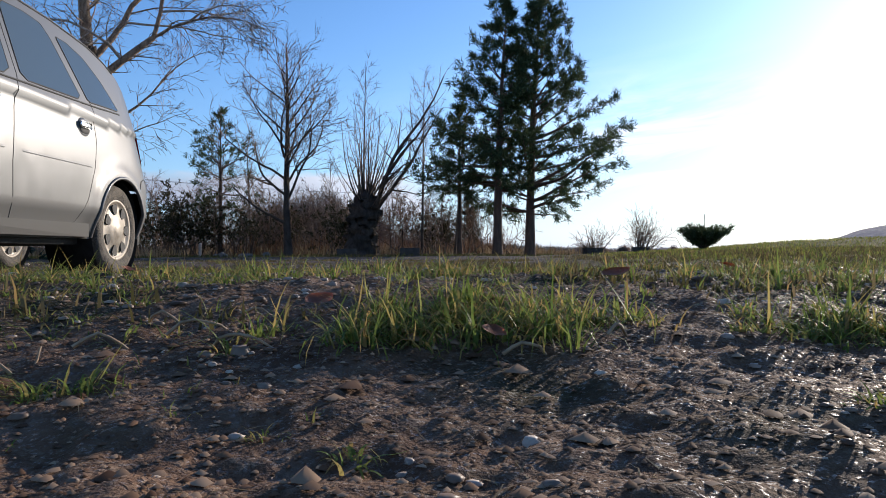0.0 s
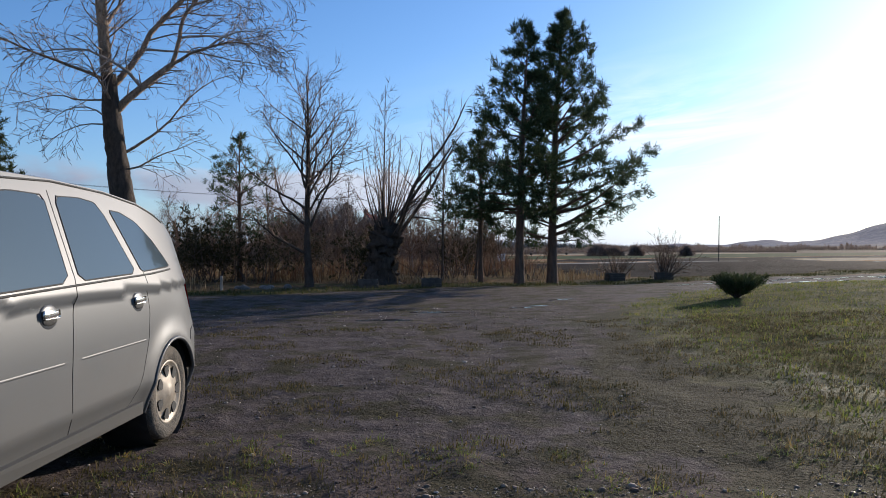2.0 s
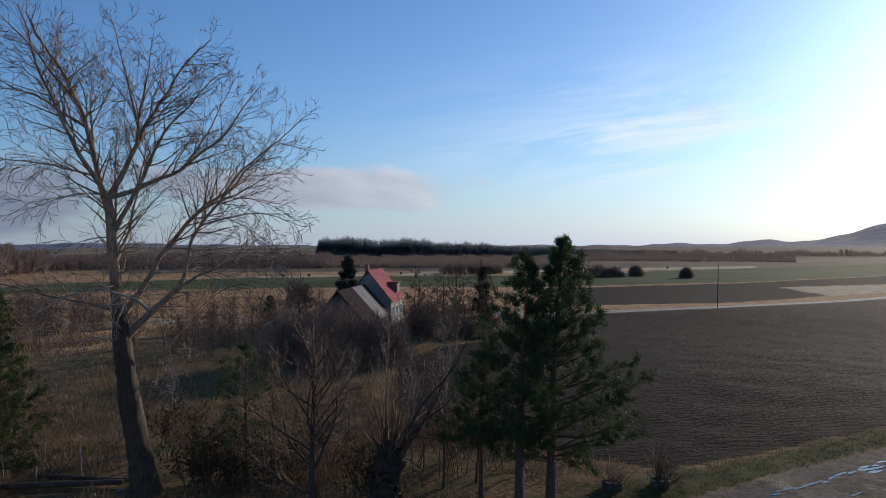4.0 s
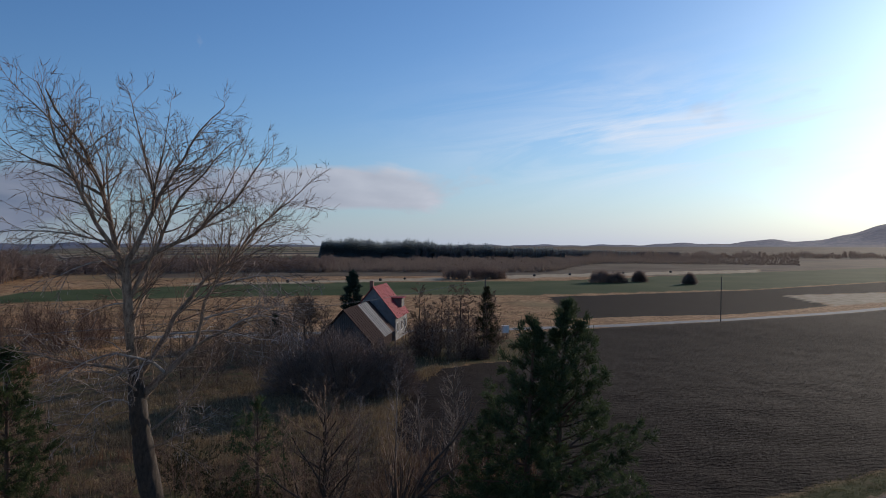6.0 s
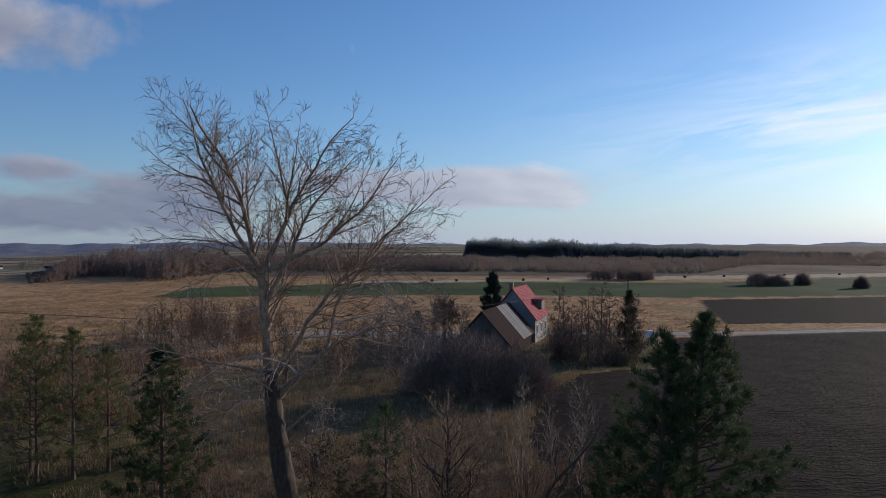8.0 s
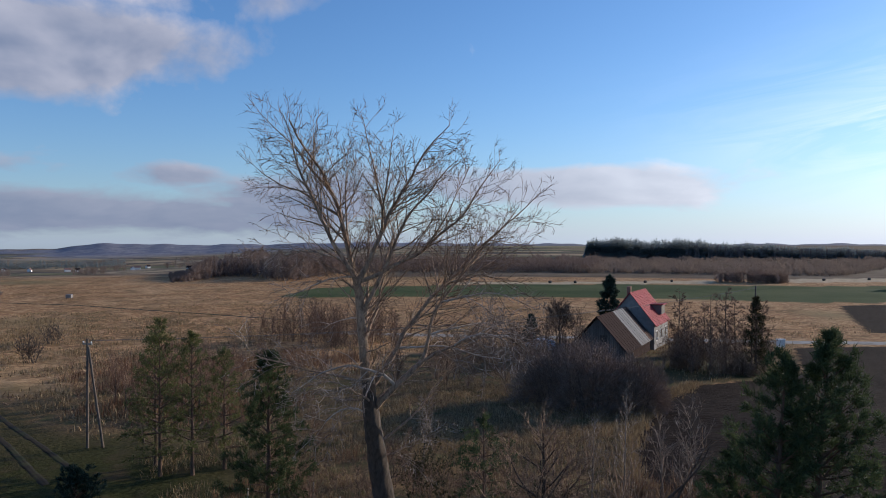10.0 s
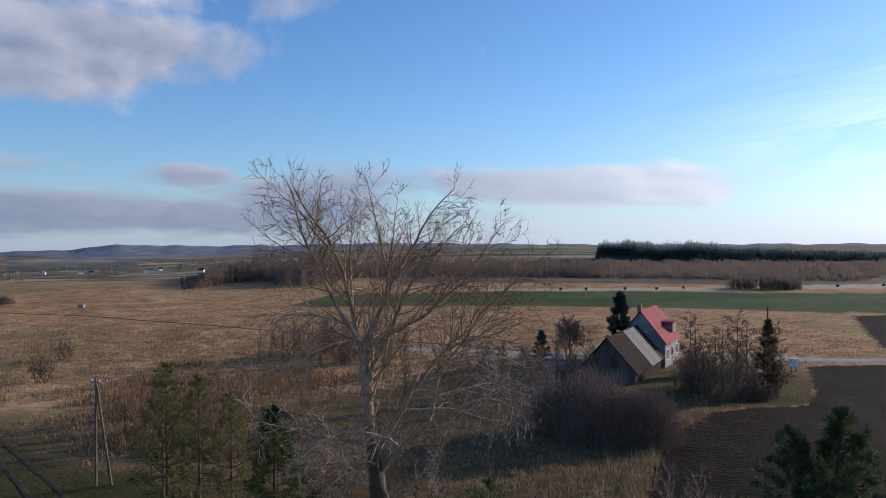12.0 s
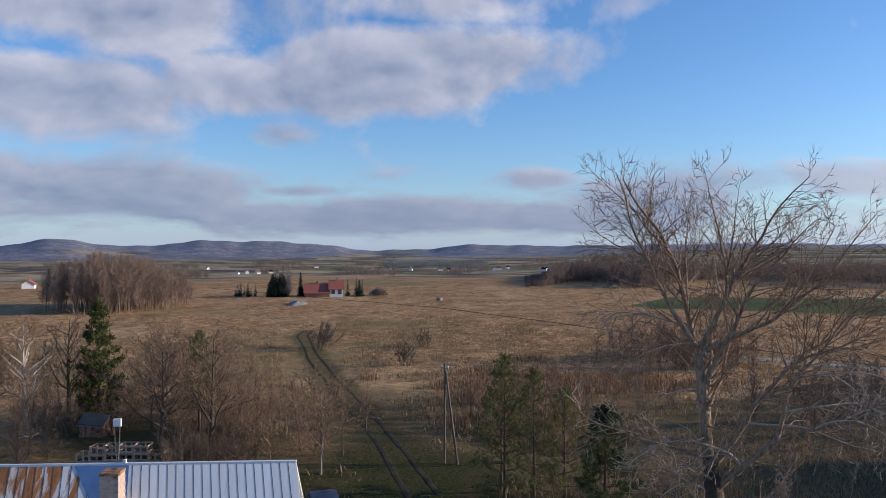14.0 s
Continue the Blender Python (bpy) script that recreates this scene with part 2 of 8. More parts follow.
# ---- meshes ----
def make_mesh(name, verts, faces, mat, smooth=False):
    """A mesh from arrays of corners and of triangles or quads (a list of such arrays)."""
    me = bpy.data.meshes.new(name)
    verts = np.asarray(verts, dtype=np.float32).reshape(-1, 3)
    groups = [np.asarray(f, dtype=np.int32) for f in (faces if isinstance(faces, list) else [faces]) if len(f)]
    loops = np.concatenate([g.ravel() for g in groups])
    sizes = np.concatenate([np.full(len(g), g.shape[1], dtype=np.int32) for g in groups])
    starts = np.concatenate([[0], np.cumsum(sizes)[:-1]]).astype(np.int32)
    me.vertices.add(len(verts))
    me.vertices.foreach_set("co", verts.ravel())
    me.loops.add(len(loops))
    me.loops.foreach_set("vertex_index", loops)
    me.polygons.add(len(sizes))
    me.polygons.foreach_set("loop_start", starts)
    me.polygons.foreach_set("use_smooth", np.full(len(sizes), smooth))
    me.update(calc_edges=True)
    me.validate()
    if mat:
        me.materials.append(mat)
    return me


def part(name, me, parent=None, label=""):
    ob = new(name, me)
    if parent:
        ob.parent = parent
    return tagged(ob, label) if label else ob


def empty_thing(name, m, label, category, group=""):
    ob = new(name)
    ob.empty_display_size = 0.2
    ob.matrix_world = m
    return tagged(ob, label, category, group)


def from_bm(name, bm, mat, smooth=False):
    me = bpy.data.meshes.new(name)
    bmesh.ops.recalc_face_normals(bm, faces=bm.faces[:])
    bm.to_mesh(me)
    bm.free()
    for p in me.polygons:
        p.use_smooth = smooth
    me.materials.append(mat)
    return me


def block(bm, x0, y0, z0, x1, y1, z1, bevel=0.0, m=None):
    """A box with its edges taken off, added to bm."""
    made = bmesh.ops.create_cube(bm, size=1.0)["verts"]
    bmesh.ops.transform(bm, matrix=Matrix.Translation(((x0 + x1) / 2, (y0 + y1) / 2, (z0 + z1) / 2))
                        @ Matrix.Diagonal((x1 - x0, y1 - y0, z1 - z0, 1)), verts=made)
    if bevel:
        edges = list({e for v in made for e in v.link_edges})
        res = bmesh.ops.bevel(bm, geom=edges, offset=bevel, segments=2, affect="EDGES", profile=0.6)
        made = list({v for f in res["faces"] for v in f.verts} | {v for v in made if v.is_valid})
    if m is not None:
        bmesh.ops.transform(bm, matrix=m, verts=made)


def box_mesh(name, x0, y0, z0, x1, y1, z1, mat, bevel=0.0, m=None):
    bm = bmesh.new()
    block(bm, x0, y0, z0, x1, y1, z1, bevel, m)
    return from_bm(name, bm, mat)


def tube(points, radii, sides=8, start=0, cap=True):
    """Corners and quads of a bent, tapering tube."""
    pts = np.asarray(points, float)
    n = len(pts)
    along = np.gradient(pts, axis=0)
    along /= np.linalg.norm(along, axis=1)[:, None] + 1e-9
    side = np.cross(along, (0.31, 0.9, 0.17))
    side /= np.linalg.norm(side, axis=1)[:, None] + 1e-9
    other = np.cross(along, side)
    ang = np.arange(sides) * 2 * np.pi / sides
    ring = side[:, None] * np.cos(ang)[None, :, None] + other[:, None] * np.sin(ang)[None, :, None]
    v = (pts[:, None] + ring * np.asarray(radii)[:, None, None]).reshape(-1, 3)
    i, j = np.meshgrid(np.arange(n - 1), np.arange(sides), indexing="ij")
    k = (j + 1) % sides
    f = np.stack([i * sides + j, i * sides + k, (i + 1) * sides + k, (i + 1) * sides + j], -1).reshape(-1, 4) + start
    return v, f


def prisms(p0, p1, r0, r1, sides=3):
    """Corners and quads of many separate tapering sticks."""
    p0, p1 = np.asarray(p0, float), np.asarray(p1, float)
    r0, r1 = np.asarray(r0, float), np.asarray(r1, float)
    d = p1 - p0
    d /= np.linalg.norm(d, axis=1)[:, None] + 1e-9
    s = np.cross(d, (0.37, 0.83, 0.41))
    s /= np.linalg.norm(s, axis=1)[:, None] + 1e-9
    o = np.cross(d, s)
    ang = np.arange(sides) * 2 * np.pi / sides
    ring = s[:, None] * np.cos(ang)[None, :, None] + o[:, None] * np.sin(ang)[None, :, None]
    a = p0[:, None] + ring * r0[:, None, None]
    b = p1[:, None] + ring * r1[:, None, None]
    v = np.concatenate([a, b], 1).reshape(-1, 3)
    base = np.arange(len(p0))[:, None] * 2 * sides
    j = np.arange(sides)
    k = (j + 1) % sides
    f = np.stack([base + j, base + k, base + sides + k, base + sides + j], -1).reshape(-1, 4)
    return v, f


# ---- the ground ----
def smooth(lo, hi, v):
    t = np.clip((v - lo) / (hi - lo), 0, 1)
    return t * t * (3 - 2 * t)


def bell(x, y, x0, y0, sx, sy):
    return np.exp(-((x - x0) / sx) ** 2 - ((y - y0) / sy) ** 2)


def wavy(x, y, k, ph):
    return (np.sin(x * k + ph) * np.cos(y * k * 0.83 + ph * 1.7) + 0.6 * np.sin((x * 0.7 + y * 0.71) * k * 1.9 + ph * 2.3)
            + 0.35 * np.sin((x * 0.93 - y * 0.37) * k * 4.1 + ph)) / 1.95


def grain(x, y, size, seed):
    """Smooth random relief, about -1 to 1, of the given size in metres."""
    u, v = x / size, y / size
    i, j = np.floor(u), np.floor(v)
    fu, fv = u - i, v - j
    fu, fv = fu * fu * (3 - 2 * fu), fv * fv * (3 - 2 * fv)

    def corner(a, b):
        h = np.sin(a * 127.1 + b * 311.7 + seed * 74.7) * 43758.5453
        return 2 * (h - np.floor(h)) - 1

    top = corner(i, j) * (1 - fu) + corner(i + 1, j) * fu
    low = corner(i, j + 1) * (1 - fu) + corner(i + 1, j + 1) * fu
    return top * (1 - fv) + low * fv


def terrain(x, y):
    """The height of the land: nearly flat, falling into a valley to the left, with far hills."""
    x, y = np.asarray(x, float), np.asarray(y, float)
    r, a = np.hypot(x, y), np.degrees(np.arctan2(x, y))
    h = -2.2 * smooth(45, 110, r) - 1.5 * smooth(200, 700, r)
    h = h - 0.5 * bell(x, y, -40, 36, 22, 20) + 1.0 * bell(x, y, 45, 110, 60, 30)
    left = smooth(-22, -48, a)
    h = h - left * (24 * smooth(260, 1100, r) + 16 * smooth(1100, 2600, r))
    # far hills
    far = smooth(2700, 4000, r)
    rim = (70 * np.exp(-((a + 76.2) / 3.9) ** 2) + 66 * np.exp(-((a + 63) / 7) ** 4) + 26 * np.exp(-((a + 72) / 12) ** 2)
           + 36 * np.exp(-((a + 44) / 8) ** 2) + 20 * np.exp(-((a + 46) / 2.5) ** 2) + 20 * np.exp(-((a + 30) / 10) ** 2))
    rim = rim + 4 * np.sin(a * 1.3) + 2.5 * np.sin(a * 3.1 + 1)
    right = 112 * np.exp(-((a - 30.5) / 4.2) ** 2) + 30 * np.exp(-((a - 22.2) / 1.8) ** 2) + 12 * np.exp(-((a - 17) / 3) ** 2)
    h = h + far * (rim * 0.85 + right)
    behind = smooth(90, 120, np.abs(a))
    h = h + far * behind * 30
    # the yard: a low bank just ahead, a rising lawn on the right
    h = h + 0.085 * smooth(0.55, 1.7, y) * (1 - smooth(2.3, 4.2, y)) * (1 - smooth(2.5, 5, np.abs(x)))
    h = h + 0.42 * bell(x, y, 9.5, 16, 4.5, 5.0) + 0.12 * bell(x, y, 4.5, 9, 3, 5)
    near = 1 - smooth(6, 30, r)
    h = h + near * (0.016 * grain(x, y, 0.9, 1) + 0.012 * grain(x, y, 0.31, 2) + 0.007 * grain(x, y, 0.11, 3))
    close = 1 - smooth(1.5, 5, r)
    h = h + close * (0.0085 * grain(x, y, 0.06, 4) + 0.0048 * grain(x, y, 0.026, 5))
    h = h + (1 - near) * smooth(10, 40, r) * (1 - smooth(150, 400, r)) * (0.10 * grain(x, y, 2.3, 6) + 0.05 * grain(x, y, 0.8, 7)) * smooth(2.0, 5.0, np.minimum(np.minimum(near_line(x, y, TRACK), near_line(x, y, FIELD_LINE)), near_line(x, y, ROAD)))
    return h


def height(x, y):
    return float(terrain(x, y))


def inside(x, y, poly):
    """Which points lie within a polygon."""
    res = np.zeros(np.shape(x), bool)
    for (ax, ay), (bx, by) in zip(poly, poly[1:] + poly[:1]):
        cross = (ay > y) != (by > y)
        res ^= cross & (x < (bx - ax) * (y - ay) / (by - ay + 1e-12) + ax)
    return res


def near_line(x, y, line):
    """The distance to a broken line."""
    best = np.full(np.shape(x), 1e9)
    for (ax, ay), (bx, by) in zip(line, line[1:]):
        dx, dy = bx - ax, by - ay
        t = np.clip(((x - ax) * dx + (y - ay) * dy) / (dx * dx + dy * dy), 0, 1)
        best = np.minimum(best, np.hypot(x - ax - t * dx, y - ay - t * dy))
    return best


def depth_in(x, y, poly):
    """How far inside an outline, from 0 without to 1 within, with a soft rim."""
    d = near_line(x, y, poly + poly[:1])
    return np.clip(0.5 + np.where(inside(x, y, poly), d, -d) / (1.2 + 0.03 * np.hypot(x, y)), 0, 1)


YARD = [(-30, 4), (-30, 16.5), (-18, 18.2), (-12, 18.6), (-7.5, 18.7), (-5.5, 19.3), (-3.6, 20.7), (-0.7, 22.6), (4.7, 24.0), (9.6, 27.4),
        (18, 32.6), (34, 41), (60, 55), (60, 51.5), (34, 37), (15.6, 28.0), (10.1, 23.6), (5.9, 20.0), (3.0, 17.2), (1.7, 14.5), (1.2, 11.0),
        (1.0, 8.0), (1.2, 3.0), (2.0, -6), (-30, -6)]
LAWN = [(1.3, 3.0), (1.1, 8.0), (1.3, 11.0), (1.8, 14.5), (3.1, 17.0), (6.0, 19.7), (10.2, 23.3), (15.7, 27.7), (34, 36.5), (60, 50), (70, 0), (40, -20), (2.2, -6)]
PLOUGH = [(-1.2, 33.5), (-4.4, 39), (-5.2, 44), (-5.4, 50), (-4.7, 60), (-3.0, 68), (0.4, 72.5), (5.2, 76), (6.4, 86), (6.8, 104), (23, 111), (40, 118.5), (59, 131),
          (84, 150), (150, 205), (240, 290), (330, 260), (150, 115), (60, 57.8), (34, 43.6), (17.5, 34.8), (8, 29.4)]
PLOUGH_FAR = [(20.5, 184), (82, 213), (145, 260), (230, 330), (190, 262), (113, 204), (83, 192), (78, 160), (50, 136), (18, 125)]
GREEN = [(-120, 200), (-64, 244), (-7, 255), (35, 266), (121, 340), (233, 430), (330, 520), (350, 420), (231, 332), (146, 264), (82, 216), (22, 192), (-47, 186), (-110, 160)]
STRAW_A = [(-90, 246), (-60, 256), (-8, 290), (-8, 265), (-57, 244), (-90, 234)]
STRAW_B = [(16, 309), (154, 392), (137, 350), (15.5, 281)]
WEDGE = [(82, 191), (113, 203), (190, 262), (260, 300), (190, 225), (78, 160)]
ROAD = [(-60, 100), (-20, 107), (7.4, 109.5), (23, 113), (40, 120.3), (59, 133), (84, 152), (150, 208), (260, 310)]
TRACK = [(-30, 17), (-31.5, 28.5), (-40.2, 33.2), (-51.7, 38.6), (-77.5, 51), (-113, 69), (-119, 74)]
FIELD_LINE = [(-260, 118), (-190, 120), (-139, 124), (-95, 118), (-60, 112), (-25, 106)]


def ground():
    az = np.concatenate([np.arange(-96, 44, 0.42), np.arange(44, 264, 5.0)])
    ring = np.concatenate([[0.0], 0.12 * 1.0245 ** np.arange(450)])
    ring = ring[ring < 4850]
    rr, aa = np.meshgrid(ring, np.radians(az), indexing="ij")
    x, y = rr * np.sin(aa), rr * np.cos(aa)
    z = terrain(x, y)
    n, m = x.shape
    v = np.stack([x, y, z], -1).reshape(-1, 3)
    i, j = np.meshgrid(np.arange(n - 1), np.arange(m), indexing="ij")
    k = (j + 1) % m
    f = np.stack([i * m + j, i * m + k, (i + 1) * m + k, (i + 1) * m + j], -1).reshape(-1, 4)
    me = make_mesh("ground", v, f, None, True)
    wob = wavy(x, y, 0.7, 1.1) * 0.25 + wavy(x, y, 2.3, 0.2) * 0.15
    px, py = x + wob * smooth(2, 15, rr), y + wob * smooth(2, 15, rr)
    a = np.zeros((n, m, 4), np.float32)
    b = np.zeros((n, m, 4), np.float32)
    edge = np.minimum(near_line(px, py, YARD[-11:] + YARD[:1]), 2.0)
    edge = np.where(inside(px, py, LAWN), edge, -edge)
    a[..., 0] = inside(px, py, YARD) | ((edge < 1.9) & (edge > 0) & (rr < 60)) | ((np.abs(edge) < 0.5) & (rr < 60))
    a[..., 1] = np.clip(0.5 + (edge - 0.8) / 2.4, 0, 1) * (rr < 120)
    a[..., 2] = np.maximum(depth_in(x, y, PLOUGH), depth_in(x, y, PLOUGH_FAR))
    a[..., 3] = inside(x, y, STRAW_A) | inside(x, y, STRAW_B) | inside(x, y, WEDGE)
    b[..., 0] = inside(x, y, GREEN)
    wide = 1.15
    b[..., 1] = 0.35 * (1 - smooth(wide, wide + 2.0, near_line(x, y, ROAD)))
    ang = np.degrees(aa)
    # rough scrub between the lane and the fields, grass along the lane
    scrub = (y > 17) & (rr < 116) & (a[..., 0] < 0.5) & (a[..., 1] < 0.5) & (a[..., 2] < 0.5) & (x < 9)
    b[..., 2] = scrub * np.where(x > -34 + 6 * grain(x, y, 9.0, 12), 1 - smooth(92, 112, rr), 1 - smooth(66, 82, rr) * 1.0)
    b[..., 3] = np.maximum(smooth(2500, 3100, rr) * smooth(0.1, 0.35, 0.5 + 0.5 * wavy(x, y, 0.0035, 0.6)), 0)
    c = np.zeros((n, m, 4), np.float32)
    verge = near_line(px, py, YARD[1:12])
    c[..., 0] = (1 - smooth(1.4, 3.2, verge)) * (a[..., 0] < 0.5)
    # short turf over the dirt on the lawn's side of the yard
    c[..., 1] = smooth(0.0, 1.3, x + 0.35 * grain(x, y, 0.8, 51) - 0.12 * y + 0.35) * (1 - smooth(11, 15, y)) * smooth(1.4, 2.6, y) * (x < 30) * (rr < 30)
    # dark grass beside the farm track and round the sheds, partly painted shade
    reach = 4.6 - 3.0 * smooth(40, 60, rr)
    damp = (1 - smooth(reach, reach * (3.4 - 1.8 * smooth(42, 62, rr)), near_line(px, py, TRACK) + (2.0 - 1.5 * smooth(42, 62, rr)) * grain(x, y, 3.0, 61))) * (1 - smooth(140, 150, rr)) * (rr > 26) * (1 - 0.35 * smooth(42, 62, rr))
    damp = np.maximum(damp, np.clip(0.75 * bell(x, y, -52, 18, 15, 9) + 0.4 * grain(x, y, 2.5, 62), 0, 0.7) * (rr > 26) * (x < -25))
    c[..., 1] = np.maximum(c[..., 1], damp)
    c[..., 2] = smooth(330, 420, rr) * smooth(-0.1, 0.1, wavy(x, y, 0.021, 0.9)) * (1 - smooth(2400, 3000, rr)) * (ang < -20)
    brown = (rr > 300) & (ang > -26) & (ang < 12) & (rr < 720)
    # garden by the ploughed field: its shade painted in with the same dark grass
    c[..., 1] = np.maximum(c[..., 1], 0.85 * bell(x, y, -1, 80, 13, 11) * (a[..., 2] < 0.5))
    c[..., 3] = np.maximum(brown, (rr > 320) & (ang > -8) & (ang < 60) & (a[..., 2] < 0.5) & (b[..., 0] < 0.5) & (a[..., 3] < 0.5)) * 0.9
    for name, data in (("zone_a", a), ("zone_b", b), ("zone_c", c)):
        at = me.color_attributes.new(name, "FLOAT_COLOR", "POINT")
        at.data.foreach_set("color", data.ravel())
    me.materials.append(ground_material())
    return tagged(new("ground", me), "gravel yard, lawn, ploughed field and dry winter meadows", "ground", kind="structure")


def ground_material():
    m = bpy.data.materials.new("land")
    m.use_nodes = True
    t = m.node_tree
    bs = t.nodes["Principled BSDF"]
    N = Nodes(t)
    tc = t.nodes.new("ShaderNodeTexCoord")
    v = tc.outputs["Object"]

    def zone(name):
        at = t.nodes.new("ShaderNodeAttribute")
        at.attribute_name = name
        s = t.nodes.new("ShaderNodeSeparateColor")
        t.links.new(at.outputs["Color"], s.inputs[0])
        return s.outputs[0], s.outputs[1], s.outputs[2], at.outputs["Alpha"]

    yard, lawn, plough, straw = zone("zone_a")
    plough = N.ramp(N.math("ADD", plough, N.math("MULTIPLY", N.math("SUBTRACT", N.noise(v, 1.1, 4, 0.6), 0.5), 0.5)), 0.42, 0.58)
    green, road, scrub, woods = zone("zone_b")
    verge, turf, valley, brown = zone("zone_c")
    fine, mid, big, huge = N.noise(v, 55, 5, 0.65), N.noise(v, 4.5, 6, 0.62), N.noise(v, 0.45, 6, 0.6), N.noise(v, 0.035, 6, 0.62)
    grit = t.nodes.new("ShaderNodeTexVoronoi")
    t.links.new(v, grit.inputs["Vector"])
    grit.inputs["Scale"].default_value = 34.0
    # meadow: tan winter grass in tufts and swathes
    meadow = N.mix(N.ramp(mid, 0.32, 0.68), rgb((0.25, 0.128, 0.056)), rgb((0.56, 0.315, 0.148)))
    meadow = N.mix(N.ramp(big, 0.40, 0.66), meadow, rgb((0.30, 0.165, 0.08)))
    meadow = N.mix(N.math("MULTIPLY", N.ramp(huge, 0.46, 0.62), 0.6), meadow, rgb((0.54, 0.345, 0.18)))
    tufty = N.noise(v, 1.15, 5, 0.75)
    meadow = N.mix(N.math("MULTIPLY", N.ramp(tufty, 0.52, 0.60), 0.55), meadow, rgb((0.12, 0.068, 0.031)))
    meadow = N.mix(N.math("MULTIPLY", N.ramp(tufty, 0.49, 0.40), 0.8), meadow, rgb((0.66, 0.42, 0.215)))
    far_noise = N.noise(v, 0.009, 5, 0.6)
    meadow = N.mix(N.ramp(far_noise, 0.56, 0.66), meadow, rgb((0.26, 0.19, 0.09)))
    meadow = N.mix(N.math("MULTIPLY", N.ramp(N.noise(v, 0.17, 6, 0.7), 0.50, 0.64), 0.6), meadow, rgb((0.15, 0.092, 0.046)))
    col = meadow
    place = t.nodes.new("ShaderNodeVectorMath")
    place.operation = "LENGTH"
    t.links.new(v, place.inputs[0])
    distance_out = place.outputs["Value"]
    col = N.mix(brown, col, N.mix(N.ramp(huge, 0.4, 0.6), rgb((0.105, 0.082, 0.060)), rgb((0.17, 0.135, 0.095))))
    cells = t.nodes.new("ShaderNodeTexVoronoi")
    stretch = t.nodes.new("ShaderNodeMapping")
    stretch.inputs["Rotation"].default_value = (0, 0, 0.7)
    stretch.inputs["Scale"].default_value = (0.0045, 0.012, 0.0)
    t.links.new(v, stretch.inputs[0])
    t.links.new(stretch.outputs[0], cells.inputs["Vector"])
    cells.inputs["Scale"].default_value = 1.0
    tone = t.nodes.new("ShaderNodeSeparateColor")
    t.links.new(cells.outputs["Color"], tone.inputs[0])
    fields = N.mix(N.ramp(tone.outputs[0], 0.30, 0.34), rgb((0.30, 0.215, 0.125)), rgb((0.40, 0.30, 0.18)))
    fields = N.mix(N.ramp(tone.outputs[1], 0.62, 0.66), fields, rgb((0.17, 0.16, 0.085)))
    fields = N.mix(N.ramp(tone.outputs[2], 0.70, 0.74), fields, rgb((0.10, 0.082, 0.07)))
    col = N.mix(N.math("MULTIPLY", N.ramp(distance_out, 420.0, 520.0), N.math("SUBTRACT", 1.0, brown)), col, fields)
    col = N.mix(N.math("MULTIPLY", valley, 0.8), col, N.mix(N.ramp(far_noise, 0.46, 0.54), rgb((0.085, 0.068, 0.06)), N.mix(N.ramp(huge, 0.46, 0.54), rgb((0.19, 0.165, 0.105)), rgb((0.42, 0.31, 0.21)))))
    scrubby = N.mix(N.ramp(mid, 0.35, 0.65), rgb((0.080, 0.056, 0.031)), rgb((0.24, 0.157, 0.082)))
    scrubby = N.mix(N.ramp(big, 0.5, 0.62), scrubby, rgb((0.105, 0.093, 0.042)))
    col = N.mix(scrub, col, scrubby)
    short = N.mix(N.ramp(mid, 0.36, 0.66), rgb((0.040, 0.046, 0.015)), rgb((0.092, 0.084, 0.034)))
    short = N.mix(N.ramp(big, 0.52, 0.66), short, rgb((0.115, 0.088, 0.043)))
    col = N.mix(verge, col, short)
    # olive grass with the shade it lies in mixed into its colour
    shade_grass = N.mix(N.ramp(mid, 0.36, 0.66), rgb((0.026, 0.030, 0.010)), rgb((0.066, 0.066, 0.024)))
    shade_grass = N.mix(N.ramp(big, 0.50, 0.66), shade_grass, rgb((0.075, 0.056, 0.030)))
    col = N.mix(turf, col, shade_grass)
    lawny = N.mix(N.ramp(N.noise(v, 1.3, 5, 0.6), 0.40, 0.62), rgb((0.048, 0.052, 0.014)), rgb((0.140, 0.122, 0.034)))
    lawny = N.mix(N.ramp(fine, 0.52, 0.72), lawny, rgb((0.07, 0.052, 0.029)))
    mapping = t.nodes.new("ShaderNodeMapping")
    mapping.inputs["Rotation"].default_value = (0, 0, radians(-12))
    t.links.new(v, mapping.inputs[0])
    wave = t.nodes.new("ShaderNodeTexWave")
    wave.bands_direction = "Y"
    t.links.new(mapping.outputs[0], wave.inputs["Vector"])
    wave.inputs["Scale"].default_value = 0.55
    wave.inputs["Distortion"].default_value = 9.0
    wave.inputs["Detail"].default_value = 4.0
    wave.inputs["Detail Scale"].default_value = 2.2
    soil = N.mix(N.ramp(mid, 0.35, 0.7), rgb((0.0125, 0.0083, 0.0072)), rgb((0.026, 0.0178, 0.0148)))
    soil = N.mix(N.math("MULTIPLY", N.ramp(wave.outputs["Fac"], 0.45, 0.95), 0.35), soil, rgb((0.036, 0.026, 0.021)))
    col = N.mix(plough, col, soil)
    col = N.mix(green, col, N.mix(N.ramp(huge, 0.4, 0.62), rgb((0.062, 0.082, 0.032)), rgb((0.095, 0.110, 0.048))))
    col = N.mix(straw, col, N.mix(N.ramp(big, 0.4, 0.62), rgb((0.40, 0.31, 0.19)), rgb((0.54, 0.43, 0.29))))
